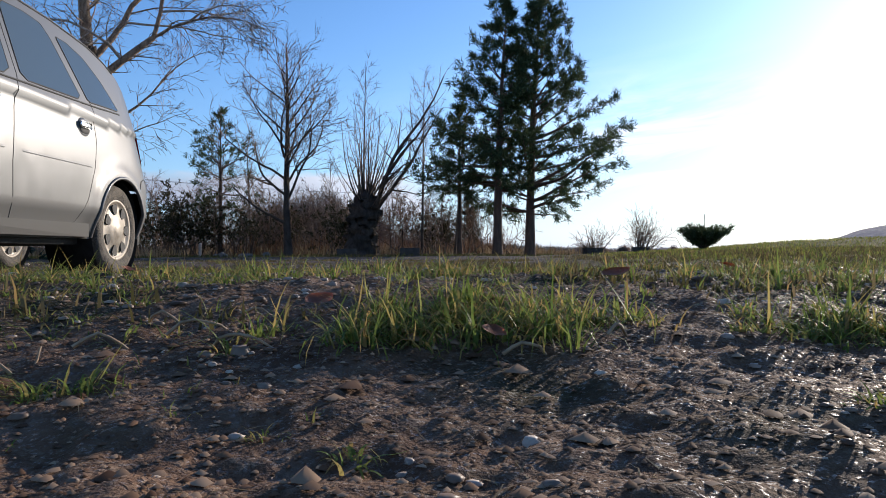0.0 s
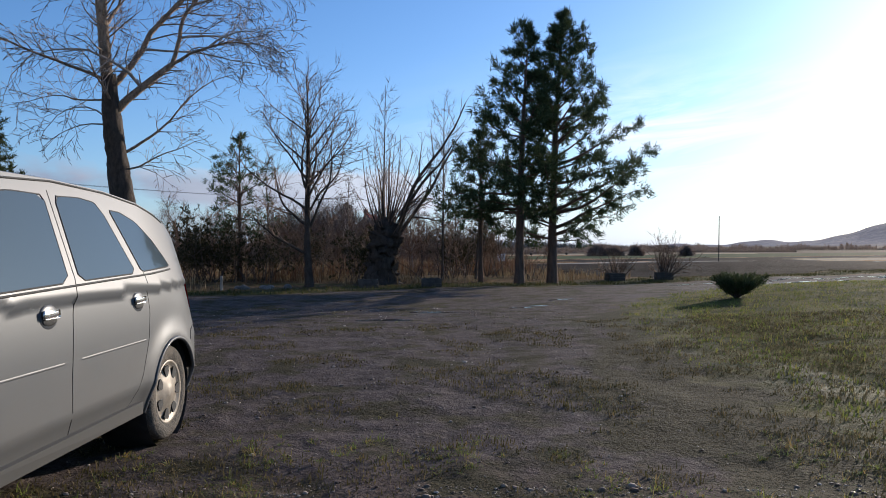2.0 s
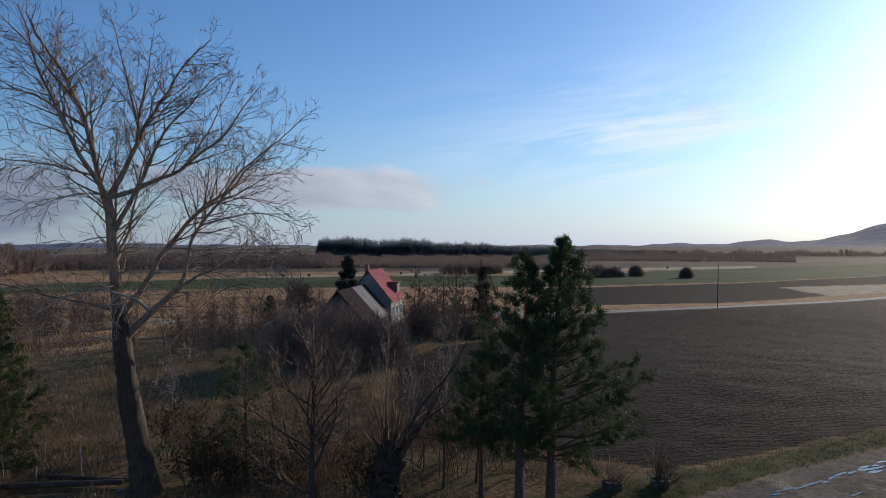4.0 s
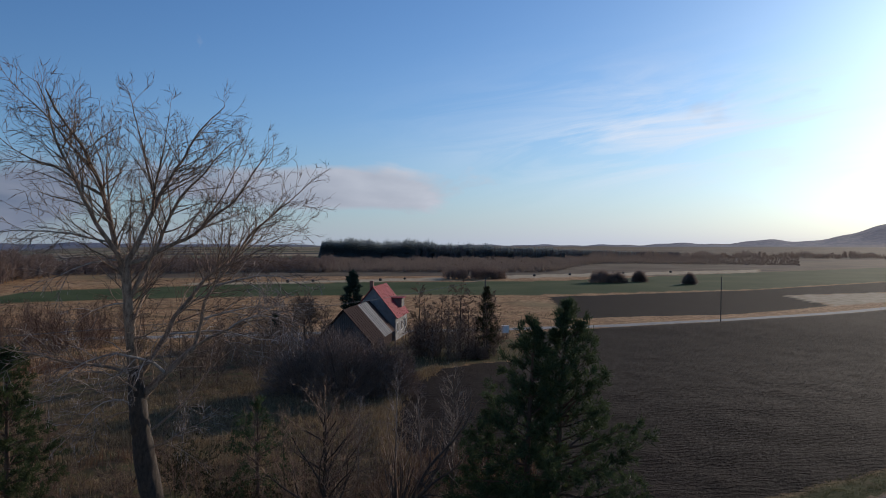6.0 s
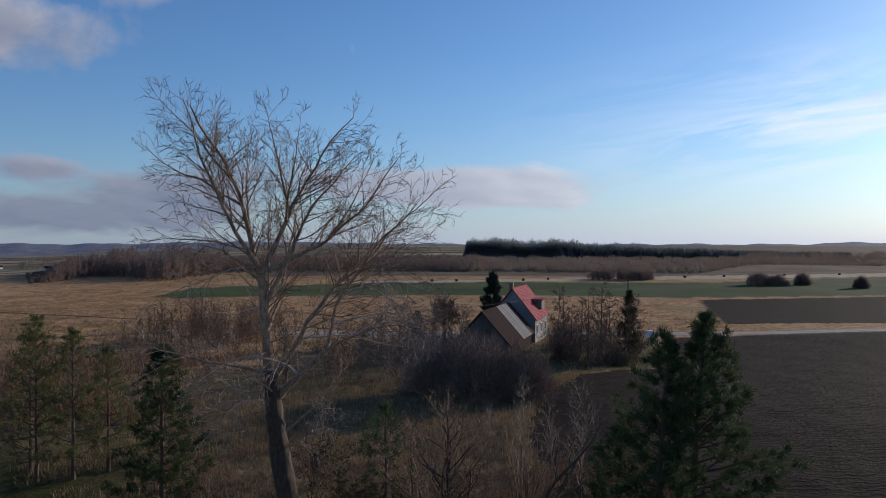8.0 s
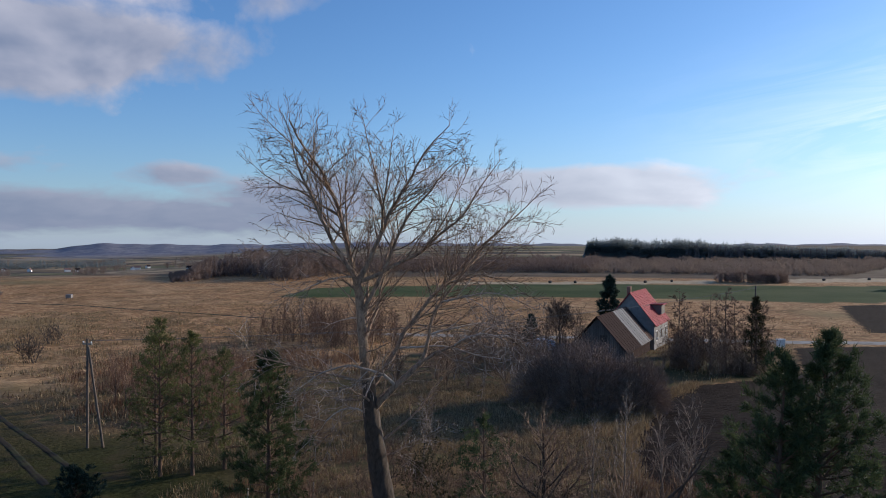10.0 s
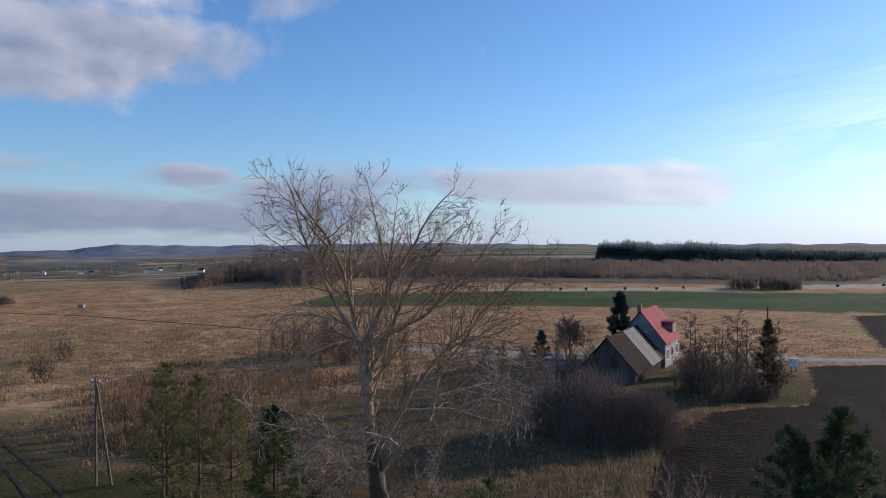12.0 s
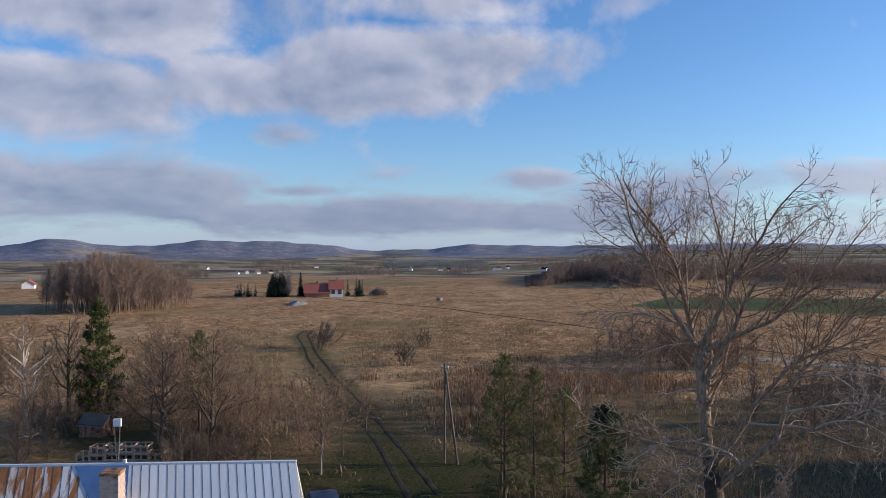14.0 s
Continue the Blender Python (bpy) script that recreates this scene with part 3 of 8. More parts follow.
    # yard: trodden dirt with gravel and patches of short grass
    dirt = N.mix(N.ramp(mid, 0.35, 0.66), rgb((0.062, 0.047, 0.042)), rgb((0.125, 0.099, 0.088)))
    earth = N.mix(N.ramp(mid, 0.35, 0.66), rgb((0.10, 0.055, 0.032)), rgb((0.205, 0.122, 0.074)))
    earth = N.mix(N.ramp(fine, 0.54, 0.70), earth, rgb((0.26, 0.185, 0.125)))
    dirt = N.mix(N.ramp(distance_out, 1.8, 4.6), earth, dirt)
    stones = N.mix(grit.outputs["Distance"], rgb((0.25, 0.20, 0.155)), rgb((0.07, 0.047, 0.032)))
    dirt = N.mix(N.math("MULTIPLY", N.ramp(N.noise(v, 9, 4, 0.6), 0.50, 0.62), 0.3), dirt, stones)
    mossy = N.mix(N.ramp(fine, 0.4, 0.65), rgb((0.034, 0.029, 0.013)), rgb((0.078, 0.063, 0.028)))
    dirt = N.mix(N.ramp(N.math("ADD", N.math("ADD", N.math("MULTIPLY", N.noise(v, 1.7, 4, 0.6), 0.7), N.math("MULTIPLY", big, 0.4)), N.math("MULTIPLY", turf, 0.22)), 0.53, 0.63), dirt, mossy)
    col = N.mix(yard, col, dirt)
    ragged = N.ramp(N.math("ADD", lawn, N.math("ADD", N.math("MULTIPLY", N.math("SUBTRACT", N.noise(v, 1.9, 5, 0.65), 0.5), 1.1), N.math("MULTIPLY", N.math("SUBTRACT", fine, 0.5), 0.5))), 0.48, 0.72)
    col = N.mix(ragged, col, lawny)
    col = N.mix(road, col, rgb((0.26, 0.20, 0.12)))
    # far hills: woodland tones pushed blue-grey and pale, distance haze put into the colour
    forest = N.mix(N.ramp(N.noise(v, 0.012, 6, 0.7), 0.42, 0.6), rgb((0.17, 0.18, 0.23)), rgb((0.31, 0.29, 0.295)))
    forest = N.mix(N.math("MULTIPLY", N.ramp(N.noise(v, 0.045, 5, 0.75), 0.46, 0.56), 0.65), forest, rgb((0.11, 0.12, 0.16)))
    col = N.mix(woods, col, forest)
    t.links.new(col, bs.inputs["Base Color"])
    wet = N.ramp(N.noise(v, 0.5, 4, 0.6), 0.54, 0.66)
    damp = N.math("MULTIPLY", N.ramp(N.noise(v, 160, 3, 0.6), 0.54, 0.66), N.ramp(distance_out, 3.5, 1.5))
    t.links.new(N.math("SUBTRACT", 0.92, N.math("MULTIPLY", N.math("ADD", N.math("MULTIPLY", wet, 0.2), N.math("MULTIPLY", damp, 0.55)), yard)), bs.inputs["Roughness"])
    t.links.new(N.math("ADD", 0.03, N.math("MULTIPLY", yard, N.math("ADD", 0.09, N.math("MULTIPLY", damp, 0.5)))), bs.inputs["Specular IOR Level"])
    bump = t.nodes.new("ShaderNodeBump")
    bump.inputs["Strength"].default_value = 0.9
    bump.inputs["Distance"].default_value = 0.05
    hgt = N.math("ADD", N.math("MULTIPLY", fine, 0.35), N.math("MULTIPLY", mid, 1.4))
    hgt = N.math("ADD", hgt, N.math("MULTIPLY", N.math("MULTIPLY", grit.outputs["Distance"], yard), -0.15))
    hgt = N.math("ADD", hgt, N.math("MULTIPLY", N.math("MULTIPLY", wave.outputs["Fac"], plough), 0.8))
    hgt = N.math("ADD", hgt, N.math("MULTIPLY", big, 1.6))
    t.links.new(hgt, bump.inputs["Height"])
    t.links.new(bump.outputs[0], bs.inputs["Normal"])
    return m


ground()
MUD = material("rutted_wet_earth", (0.020, 0.016, 0.011), (0.046, 0.036, 0.023), 1.2, 0.95, 0.2, c3=(0.045, 0.045, 0.018), patch=0.5, fine=14, bump_dist=0.02, spec=0.15)


def ribbon(name, line, offset, width, mat, label, lift, category="track"):
    """A strip worn into the land along a line, with ragged edges."""
    pts = np.array(line, float)
    seg = np.concatenate([[0], np.cumsum(np.hypot(*np.diff(pts, axis=0).T))])
    s = np.arange(0, seg[-1], 0.6)
    p = np.stack([np.interp(s, seg, pts[:, k]) for k in (0, 1)], -1)
    for _ in range(14):
        p[1:-1] = (p[:-2] + 2 * p[1:-1] + p[2:]) / 4
    d = np.gradient(p, axis=0)
    d /= np.linalg.norm(d, axis=1)[:, None]
    n = np.stack([-d[:, 1], d[:, 0]], -1)
    r = np.random.default_rng(len(name) + int(offset * 10) + 50)
    rows = []
    for k, u in enumerate((-1.6, -0.8, -0.33, 0.33, 0.8, 1.6)):
        wide = width / 2 * u + (r.normal(0, 0.035, len(s)) if abs(u) >= 0.8 else 0)
        q = p + n * (offset + wide + 0.12 * np.sin(s * 0.21 + offset))[:, None]
        rows.append(np.concatenate([q, (terrain(q[:, 0], q[:, 1]) + (lift if abs(u) < 1.1 else -0.03))[:, None]], -1))
    v = np.stack(rows, 1).reshape(-1, 3)
    i, j = np.meshgrid(np.arange(len(s) - 1), np.arange(5), indexing="ij")
    f = np.stack([i * 6 + j, (i + 1) * 6 + j, (i + 1) * 6 + j + 1, i * 6 + j + 1], -1).reshape(-1, 4)
    return tagged(new(name, make_mesh(name, v, f, mat, True)), label, category, kind="structure")


for side in (-0.8, 0.8):
    ribbon("rut", TRACK[1:], side, 0.36, MUD, "muddy wheel rut in the farm track", 0.02, "rut")
PALE = material("pale_gravel_road", (0.26, 0.24, 0.21), (0.40, 0.375, 0.335), 0.8, 0.95, 0.1, c3=(0.17, 0.155, 0.125), patch=0.6, fine=9, spec=0.1)
ribbon("road", ROAD, 0.0, 2.3, PALE, "pale gravel road between the fields", 0.06, "road")
ribbon("field_path", FIELD_LINE, 0.0, 0.9, MUD, "dark narrow path across the meadow", 0.03)
WATER = material("puddle_water", (0.05, 0.045, 0.038), (0.07, 0.06, 0.05), 3, 0.12, 0.02, fine=9, spec=0.6)


def puddle(x, y, sx, sy, turn, seed):
    """A shallow pool with a ragged rim, lying in the gravel."""
    rng = random.Random(seed)
    n = 40
    ph = [rng.random() * 6.28 for _ in range(4)]
    pts = []
    for i in range(n):
        a = i * 2 * math.pi / n
        q = 1 + 0.22 * math.sin(2 * a + ph[0]) + 0.2 * math.sin(3 * a + ph[1]) + 0.16 * math.sin(7 * a + ph[2]) + 0.1 * math.sin(11 * a + ph[3])
        pts.append((math.cos(a) * sx * q, math.sin(a) * sy * q))
    c, s = math.cos(radians(turn)), math.sin(radians(turn))
    ws = [(x + p * c - q * s, y + p * s + q * c) for p, q in pts]
    z = sum(height(*w) for w in ws + [(x, y)] * 10) / (len(ws) + 10) + 0.006
    v = [(x, y, z)] + [(a, b, z) for a, b in ws] + [(x + (a - x) * 1.04, y + (b - y) * 1.04, z - 0.03) for a, b in ws]
    f = [(0, 1 + i, 1 + (i + 1) % n) for i in range(n)]
    g = [(1 + i, 1 + n + i, 1 + n + (i + 1) % n, 1 + (i + 1) % n) for i in range(n)]
    ob = new("puddle", make_mesh("puddle", v, [np.array(f), np.array(g)], WATER))
    tagged(ob, "shallow rain puddle reflecting the sky on gravel", "puddle", "puddles on the lane", "structure")


for k, p in enumerate([(-5.8, 14.5, 0.32, 0.12, 5), (0.85, 14.8, 0.2, 0.08, 20), (1.3, 15.3, 0.22, 0.07, 10), (1.9, 16.9, 0.25, 0.08, 30), (-0.7, 14.0, 0.5, 0.07, 0), (-1.6, 12.6, 0.4, 0.1, 10)]):
    puddle(*p, k)
for k in range(26):  # long streaks of water along the near wheel track
    t = k / 25
    puddle(6.0 + 12.5 * t, 23.0 + 8.6 * t + 0.10 * (k % 3), 0.26 + 0.12 * (k % 3), 0.035 + 0.045 * t, 34, 120 + k)
wet = random.Random(41)
for k in range(34):  # standing water along the two wheel tracks of the lane
    t = wet.random() ** 0.8
    side = wet.choice((-0.75, 0.75)) + wet.gauss(0, 0.16)
    puddle(8.2 + 22 * t - 0.5 * side, 24.0 + 13.4 * t + 0.86 * side, wet.uniform(0.25, 0.9) * (0.7 + 0.9 * t), wet.uniform(0.03, 0.085) * (0.8 + 1.2 * t), 31 + wet.gauss(0, 3), 60 + k)


# ---- grass, gravel and leaves on the yard ----
def blades(cx, cy, n, length, spread, lean, rng, width):
    """Curved three-cornered blades round each centre: corners and triangles."""
    cx, cy = np.repeat(cx, n), np.repeat(cy, n)
    m = len(cx)
    ln = np.repeat(length, n) * rng.uniform(0.45, 1.15, m)
    sp = np.repeat(spread, n)
    bx, by = cx + rng.normal(0, 1, m) * sp, cy + rng.normal(0, 1, m) * sp
    bz = terrain(bx, by) - 0.004
    a = np.arctan2(by - cy, bx - cx) + rng.normal(0, 0.8, m)
    tilt = np.abs(rng.normal(0, lean, m))
    dx, dy = np.cos(a), np.sin(a)
    w = np.repeat(width, n) * rng.uniform(0.6, 1.3, m)
    sx, sy = -dy * w, dx * w
    p0 = np.stack([bx - sx, by - sy, bz], -1)
    p1 = np.stack([bx + sx, by + sy, bz], -1)
    h1, o1 = ln * 0.55 * np.cos(tilt * 0.6), ln * 0.55 * np.sin(tilt * 0.6)
    m0 = np.stack([bx + dx * o1 - sx * 0.8, by + dy * o1 - sy * 0.8, bz + h1], -1)
    m1 = np.stack([bx + dx * o1 + sx * 0.8, by + dy * o1 + sy * 0.8, bz + h1], -1)
    h2, o2 = h1 + ln * 0.45 * np.cos(tilt * 1.5), o1 + ln * 0.45 * np.sin(tilt * 1.5)
    tip = np.stack([bx + dx * o2, by + dy * o2, bz + h2], -1)
    v = np.stack([p0, p1, m0, m1, tip], 1).reshape(-1, 3)
    b = np.arange(m)[:, None] * 5
    q = b + np.array([0, 1, 3, 2])
    t = b + np.array([2, 3, 4])
    return v, q, t


def scatter(rng, count, x0, x1, y0, y1, keep):
    x, y = rng.uniform(x0, x1, count), rng.uniform(y0, y1, count)
    k = keep(x, y)
    return x[k], y[k]


def grassy(x, y):
    """Where grass has grown through the gravel."""
    return wavy(x, y, 2.1, 0.7) * 0.6 + wavy(x, y, 5.3, 2.2) * 0.4


def grass_object(name, sets, mat, label):
    vs, qs, ts, at = [], [], [], 0
    for v, q, t in sets:
        vs.append(v)
        qs.append(q + at)
        ts.append(t + at)
        at += len(v)
    ob = new(name, make_mesh(name, np.concatenate(vs), [np.concatenate(qs), np.concatenate(ts)], mat))
    return tagged(ob, label, "grass", kind="stuff")


def arched(cx, cy, n, length, spread, droop, rng, width, lean=0.25):
    """Long grass blades in tufts, bowing outwards and over in five steps: corners, quads and triangles."""
    cx, cy = np.repeat(cx, n), np.repeat(cy, n)
    m = len(cx)
    ln = np.repeat(length, n) * rng.uniform(0.35, 1.2, m)
    a = rng.uniform(0, 6.283, m)
    off = np.abs(rng.normal(0, 1, m)) * np.repeat(spread, n)
    x, y = cx + np.cos(a) * off, cy + np.sin(a) * off
    z = terrain(x, y) - 0.004
    a = a + rng.normal(0, 0.5, m)
    tilt = np.abs(rng.normal(lean, 0.3, m))
    bend = np.abs(rng.normal(droop, droop * 0.5, m)) / 4
    w = np.repeat(width, n) * rng.uniform(0.6, 1.3, m)
    rows = []
    for k in range(5):
        dx, dy = np.cos(a), np.sin(a)
        taper = w * (1 - 0.17 * k)
        rows.append(np.stack([x - dy * -taper, y + dx * -taper, z], -1))
        rows.append(np.stack([x + dy * -taper, y - dx * -taper, z], -1))
        st = ln / 5
        x, y, z = x + dx * np.sin(tilt) * st, y + dy * np.sin(tilt) * st, np.maximum(z + np.cos(tilt) * st, terrain(x, y) + 0.002)
        tilt, a = tilt + bend, a + rng.normal(0, 0.12, m)
    v = np.stack(rows + [np.stack([x, y, z], -1)], 1).reshape(-1, 3)
    b = np.arange(m)[:, None] * 11
    q = np.concatenate([b + np.array([2 * k, 2 * k + 1, 2 * k + 3, 2 * k + 2]) for k in range(4)])
    return v, q, b + np.array([8, 9, 10])


rng = np.random.default_rng(5)
sets = []
# the low bank: irregular tufts, thick in places and bare in others
gx, gy = scatter(rng, 3000, -4.5, 4.5, 1.1, 5.0, lambda x, y: (grassy(x, y) + 0.5 * grain(x, y, 0.37, 21) > 0.12) & (np.abs(x) < 0.72 * y + 0.3))
size = np.exp(rng.normal(0, 0.35, len(gx)))
sets.append(arched(gx, gy, 14, 0.052 * size, 0.020 * size, 2.0, rng, np.full(len(gx), 0.0023), 0.5))
# the big tuft ahead of the camera and its neighbours
for tx, ty, sx, sy, count, ln in ((0.0, 1.12, 0.12, 0.07, 64, 0.105), (0.16, 1.25, 0.10, 0.06, 30, 0.085), (0.60, 1.10, 0.06, 0.06, 30, 0.095), (0.43, 0.74, 0.025, 0.02, 5, 0.05), (-0.08, 0.62, 0.01, 0.01, 1, 0.05), (-0.52, 0.86, 0.05, 0.03, 10, 0.06),
                                  (-0.9, 1.9, 0.3, 0.12, 46, 0.09), (-0.25, 1.75, 0.2, 0.10, 30, 0.085), (0.45, 2.0, 0.3, 0.15, 40, 0.09), (1.1, 1.7, 0.2, 0.15, 34, 0.10),
                                  (-0.5, 2.6, 0.35, 0.25, 60, 0.09), (-1.6, 2.9, 0.45, 0.3, 60, 0.09), (0.9, 2.2, 0.3, 0.25, 40, 0.08)):
    gx, gy = rng.normal(tx, sx, count), rng.normal(ty, sy, count)
    sets.append(arched(gx, gy, 22, ln * rng.uniform(0.6, 1.2, count), np.full(count, 0.016), 2.1, rng, np.full(count, 0.0022), 0.55))
gx, gy = scatter(rng, 500, -1.2, 1.2, 0.55, 2.2, lambda x, y: grassy(x, y) > 0.0)
sets.append(arched(gx, gy, 5, np.full(len(gx), 0.028), np.full(len(gx), 0.012), 1.8, rng, np.full(len(gx), 0.0012)))
grass_object("grass", sets, GRASS, "green and yellowing grass tufts growing through gravel")
sets = []
gx, gy = scatter(rng, 19000, -5, 8, 1.2, 12.0, lambda x, y: (0.7 * grassy(x, y) + 0.6 * grain(x, y, 0.42, 8) + 0.55 * smooth(0.2, 2.2, x - 0.12 * y) > 0.16) & (np.abs(x) < 0.75 * y + 0.8))
sets.append(blades(gx, gy, 10, 0.022 + 0.034 * rng.random(len(gx)), np.full(len(gx), 0.05), 1.2, rng, np.full(len(gx), 0.0034)))
grass_object("trodden_grass", sets, YARD_GRASS, "short trodden olive-brown grass tufts on the gravel yard")
sets = []
gx, gy = scatter(rng, 3000, -9, 9, 4, 17, lambda x, y: (grassy(x, y) > 0.35) & inside(x, y, YARD) & (x > -6 + 0 * y))
sets.append(blades(gx, gy, 7, np.full(len(gx), 0.035), np.full(len(gx), 0.06), 1.3, rng, np.full(len(gx), 0.004)))
gx, gy = scatter(rng, 17000, 1, 24, 3, 30, lambda x, y: inside(x, y, LAWN) & (near_line(x, y, YARD[-11:] + YARD[:1]) > 1.0 + 0.5 * grain(x, y, 0.7, 44)))
sets.append(blades(gx, gy, 7, 0.035 + 0.035 * rng.random(len(gx)), np.full(len(gx), 0.08), 1.1, rng, np.full(len(gx), 0.006)))
grass_object("lawn_grass", sets, GRASS_LAWN, "short winter lawn and verge grass, green and brown")
sets = []
gx, gy = scatter(rng, 9000, -16, 20, 17, 36, lambda x, y: ~inside(x, y, YARD) & (near_line(x, y, YARD[1:12]) < 2.4) & ~inside(x, y, LAWN))
sets.append(blades(gx, gy, 8, np.full(len(gx), 0.11), np.full(len(gx), 0.09), 0.7, rng, np.full(len(gx), 0.007)))
grass_object("verge_grass", sets, VERGE, "short dull green and brown grass along the lane")
sets = []
gx, gy = scatter(rng, 1500, -2.5, 2.5, 0.45, 4.5, lambda x, y: grassy(x, y) > -0.3)
sets.append(arched(gx, gy, 3, np.full(len(gx), 0.055), np.full(len(gx), 0.02), 1.4, rng, np.full(len(gx), 0.0013), 1.25))
gx, gy = scatter(rng, 11000, -30, 6, 21, 60, lambda x, y: ~inside(x, y, YARD) & (near_line(x, y, YARD[1:12]) > 3.0) & ~inside(x, y, PLOUGH) & (wavy(x, y, 0.5, 2.0) > -0.05 - 0.3 * smooth(30, 44, y)) & (near_line(x, y, TRACK) > 4))
sets.append(blades(gx, gy, 7, 0.26 + 0.28 * rng.random(len(gx)), np.full(len(gx), 0.22), 0.75, rng, np.full(len(gx), 0.011)))
gx, gy = scatter(rng, 12000, -120, 20, 40, 150, lambda x, y: ~inside(x, y, PLOUGH) & ~inside(x, y, PLOUGH_FAR) & (wavy(x, y, 0.25, 1.0) > -0.1) & (near_line(x, y, TRACK) > 4) & (near_line(x, y, ROAD) > 2))
sets.append(blades(gx, gy, 5, np.full(len(gx), 0.38), np.full(len(gx), 0.4), 0.7, rng, np.full(len(gx), 0.03)))
gx, gy = scatter(rng, 16000, -130, -34, 22, 110, lambda x, y: (wavy(x, y, 0.31, 1.7) + 0.9 * grain(x, y, 1.6, 71) > 0.0) & (near_line(x, y, TRACK) > 3.5) & (np.hypot(x + 52, y - 18) > 12))
sets.append(blades(gx, gy, 6, 0.30 + 0.35 * rng.random(len(gx)), np.full(len(gx), 0.5), 1.0, rng, np.full(len(gx), 0.035)))
gx, gy = scatter(rng, 3200, -24, -4, 36, 62, lambda x, y: ~inside(x, y, PLOUGH) & (grain(x, y, 1.3, 81) > -0.3))
sets.append(blades(gx, gy, 7, 0.25 + 0.3 * rng.random(len(gx)), np.full(len(gx), 0.28), 0.9, rng, np.full(len(gx), 0.016)))
edge_at = rng.uniform(36, 69, 1100)
gx = np.interp(edge_at, [36, 39, 44, 50, 60, 69], [-3.0, -4.6, -5.5, -5.7, -5.0, -3.0]) + rng.normal(0, 0.35, 1100)
sets.append(blades(gx, edge_at, 9, 0.25 + 0.4 * rng.random(1100), np.full(1100, 0.16), 0.7, rng, np.full(1100, 0.014)))
grass_object("dry_grass", sets, STRAW, "tall dry straw-coloured grass on the fallow land")
sets = []
gx, gy = scatter(rng, 2600, -70, -30, 40, 80, lambda x, y: (wavy(x, y, 0.16, 0.4) > 0.0) & (near_line(x, y, TRACK) > 3.5))
sets.append(blades(gx, gy, 6, np.full(len(gx), 0.9), np.full(len(gx), 0.35), 0.4, rng, np.full(len(gx), 0.03)))
gx, gy = scatter(rng, 1300, -22, 3, 26, 38, lambda x, y: wavy(x, y, 0.3, 2.4) > 0.2)
sets.append(blades(gx, gy, 7, np.full(len(gx), 0.9), np.full(len(gx), 0.2), 0.4, rng, np.full(len(gx), 0.012)))
grass_object("dry_weeds", sets, RUSSET, "russet dead weeds standing in the fallow land")


def gravel():
    """Loose stones in the bare strips: squashed eight-sided lumps."""
    r = np.random.default_rng(9)
    x, y = scatter(r, 15000, -2.6, 2.6, 0.35, 4.0, lambda x, y: (np.abs(x) < 0.72 * y + 0.2) & (grassy(x, y) < 0.25 + r.normal(0, 0.15, len(x))) & (grain(x, y, 0.35, 31) + 0.6 * grain(x, y, 0.13, 32) > r.uniform(-0.9, 0.7, len(x))))
    px, py = r.normal(-0.55, 0.45, 420), r.normal(1.75, 0.22, 420)
    x, y = np.concatenate([x, px]), np.concatenate([y, py])
    # scattered pale stones further out
    fx, fy = scatter(r, 5000, -6, 6, 3.6, 15, lambda x, y: inside(x, y, YARD) & (np.abs(x) < 0.7 * y))
    x, y = np.concatenate([x, fx]), np.concatenate([y, fy])
    n = len(x)
    s = np.exp(r.normal(-5.75, 0.50, n)) * (1 + 0.15 * np.minimum(y, 6)) * (1 + 0.35 * bell(x, y, -0.55, 1.75, 0.5, 0.35))
    ring = np.arange(6) * 1.0472
    base = np.concatenate([np.stack([w * np.cos(ring + o), w * np.sin(ring + o), np.full(6, z)], -1) for w, o, z in ((0.92, 0.0, -0.2), (1.0, 0.52, 0.22), (0.66, 0.0, 0.58))] + [[(0, 0, 0.61)]])
    faces = [t for k in (0, 6) for i in range(6) for t in ((k + i, k + (i + 1) % 6, k + 6 + i), (k + 6 + i, k + (i + 1) % 6, k + 6 + (i + 1) % 6))]
    faces = np.array(faces + [(12 + i, 12 + (i + 1) % 6, 18) for i in range(6)])
    v = base[None] * (1 + r.normal(0, 0.09, (n, 19, 3))) * s[:, None, None] * np.stack([r.uniform(0.8, 1.5, n), np.ones(n), r.uniform(0.45, 1.0, n)], -1)[:, None]
    a = r.uniform(0, 6.28, n)
    c, q = np.cos(a)[:, None], np.sin(a)[:, None]
    vx, vy = v[..., 0] * c - v[..., 1] * q, v[..., 0] * q + v[..., 1] * c
    v = np.stack([vx + x[:, None], vy + y[:, None], v[..., 2] + (terrain(x, y) + s * 0.15)[:, None]], -1)
    f = faces[None] + (np.arange(n) * 19)[:, None, None]
    ob = new("gravel", make_mesh("gravel", v.reshape(-1, 3), f.reshape(-1, 3), PEBBLE, True))
    tagged(ob, "loose pale and grey gravel stones in damp dirt", "gravel", kind="stuff")


gravel()


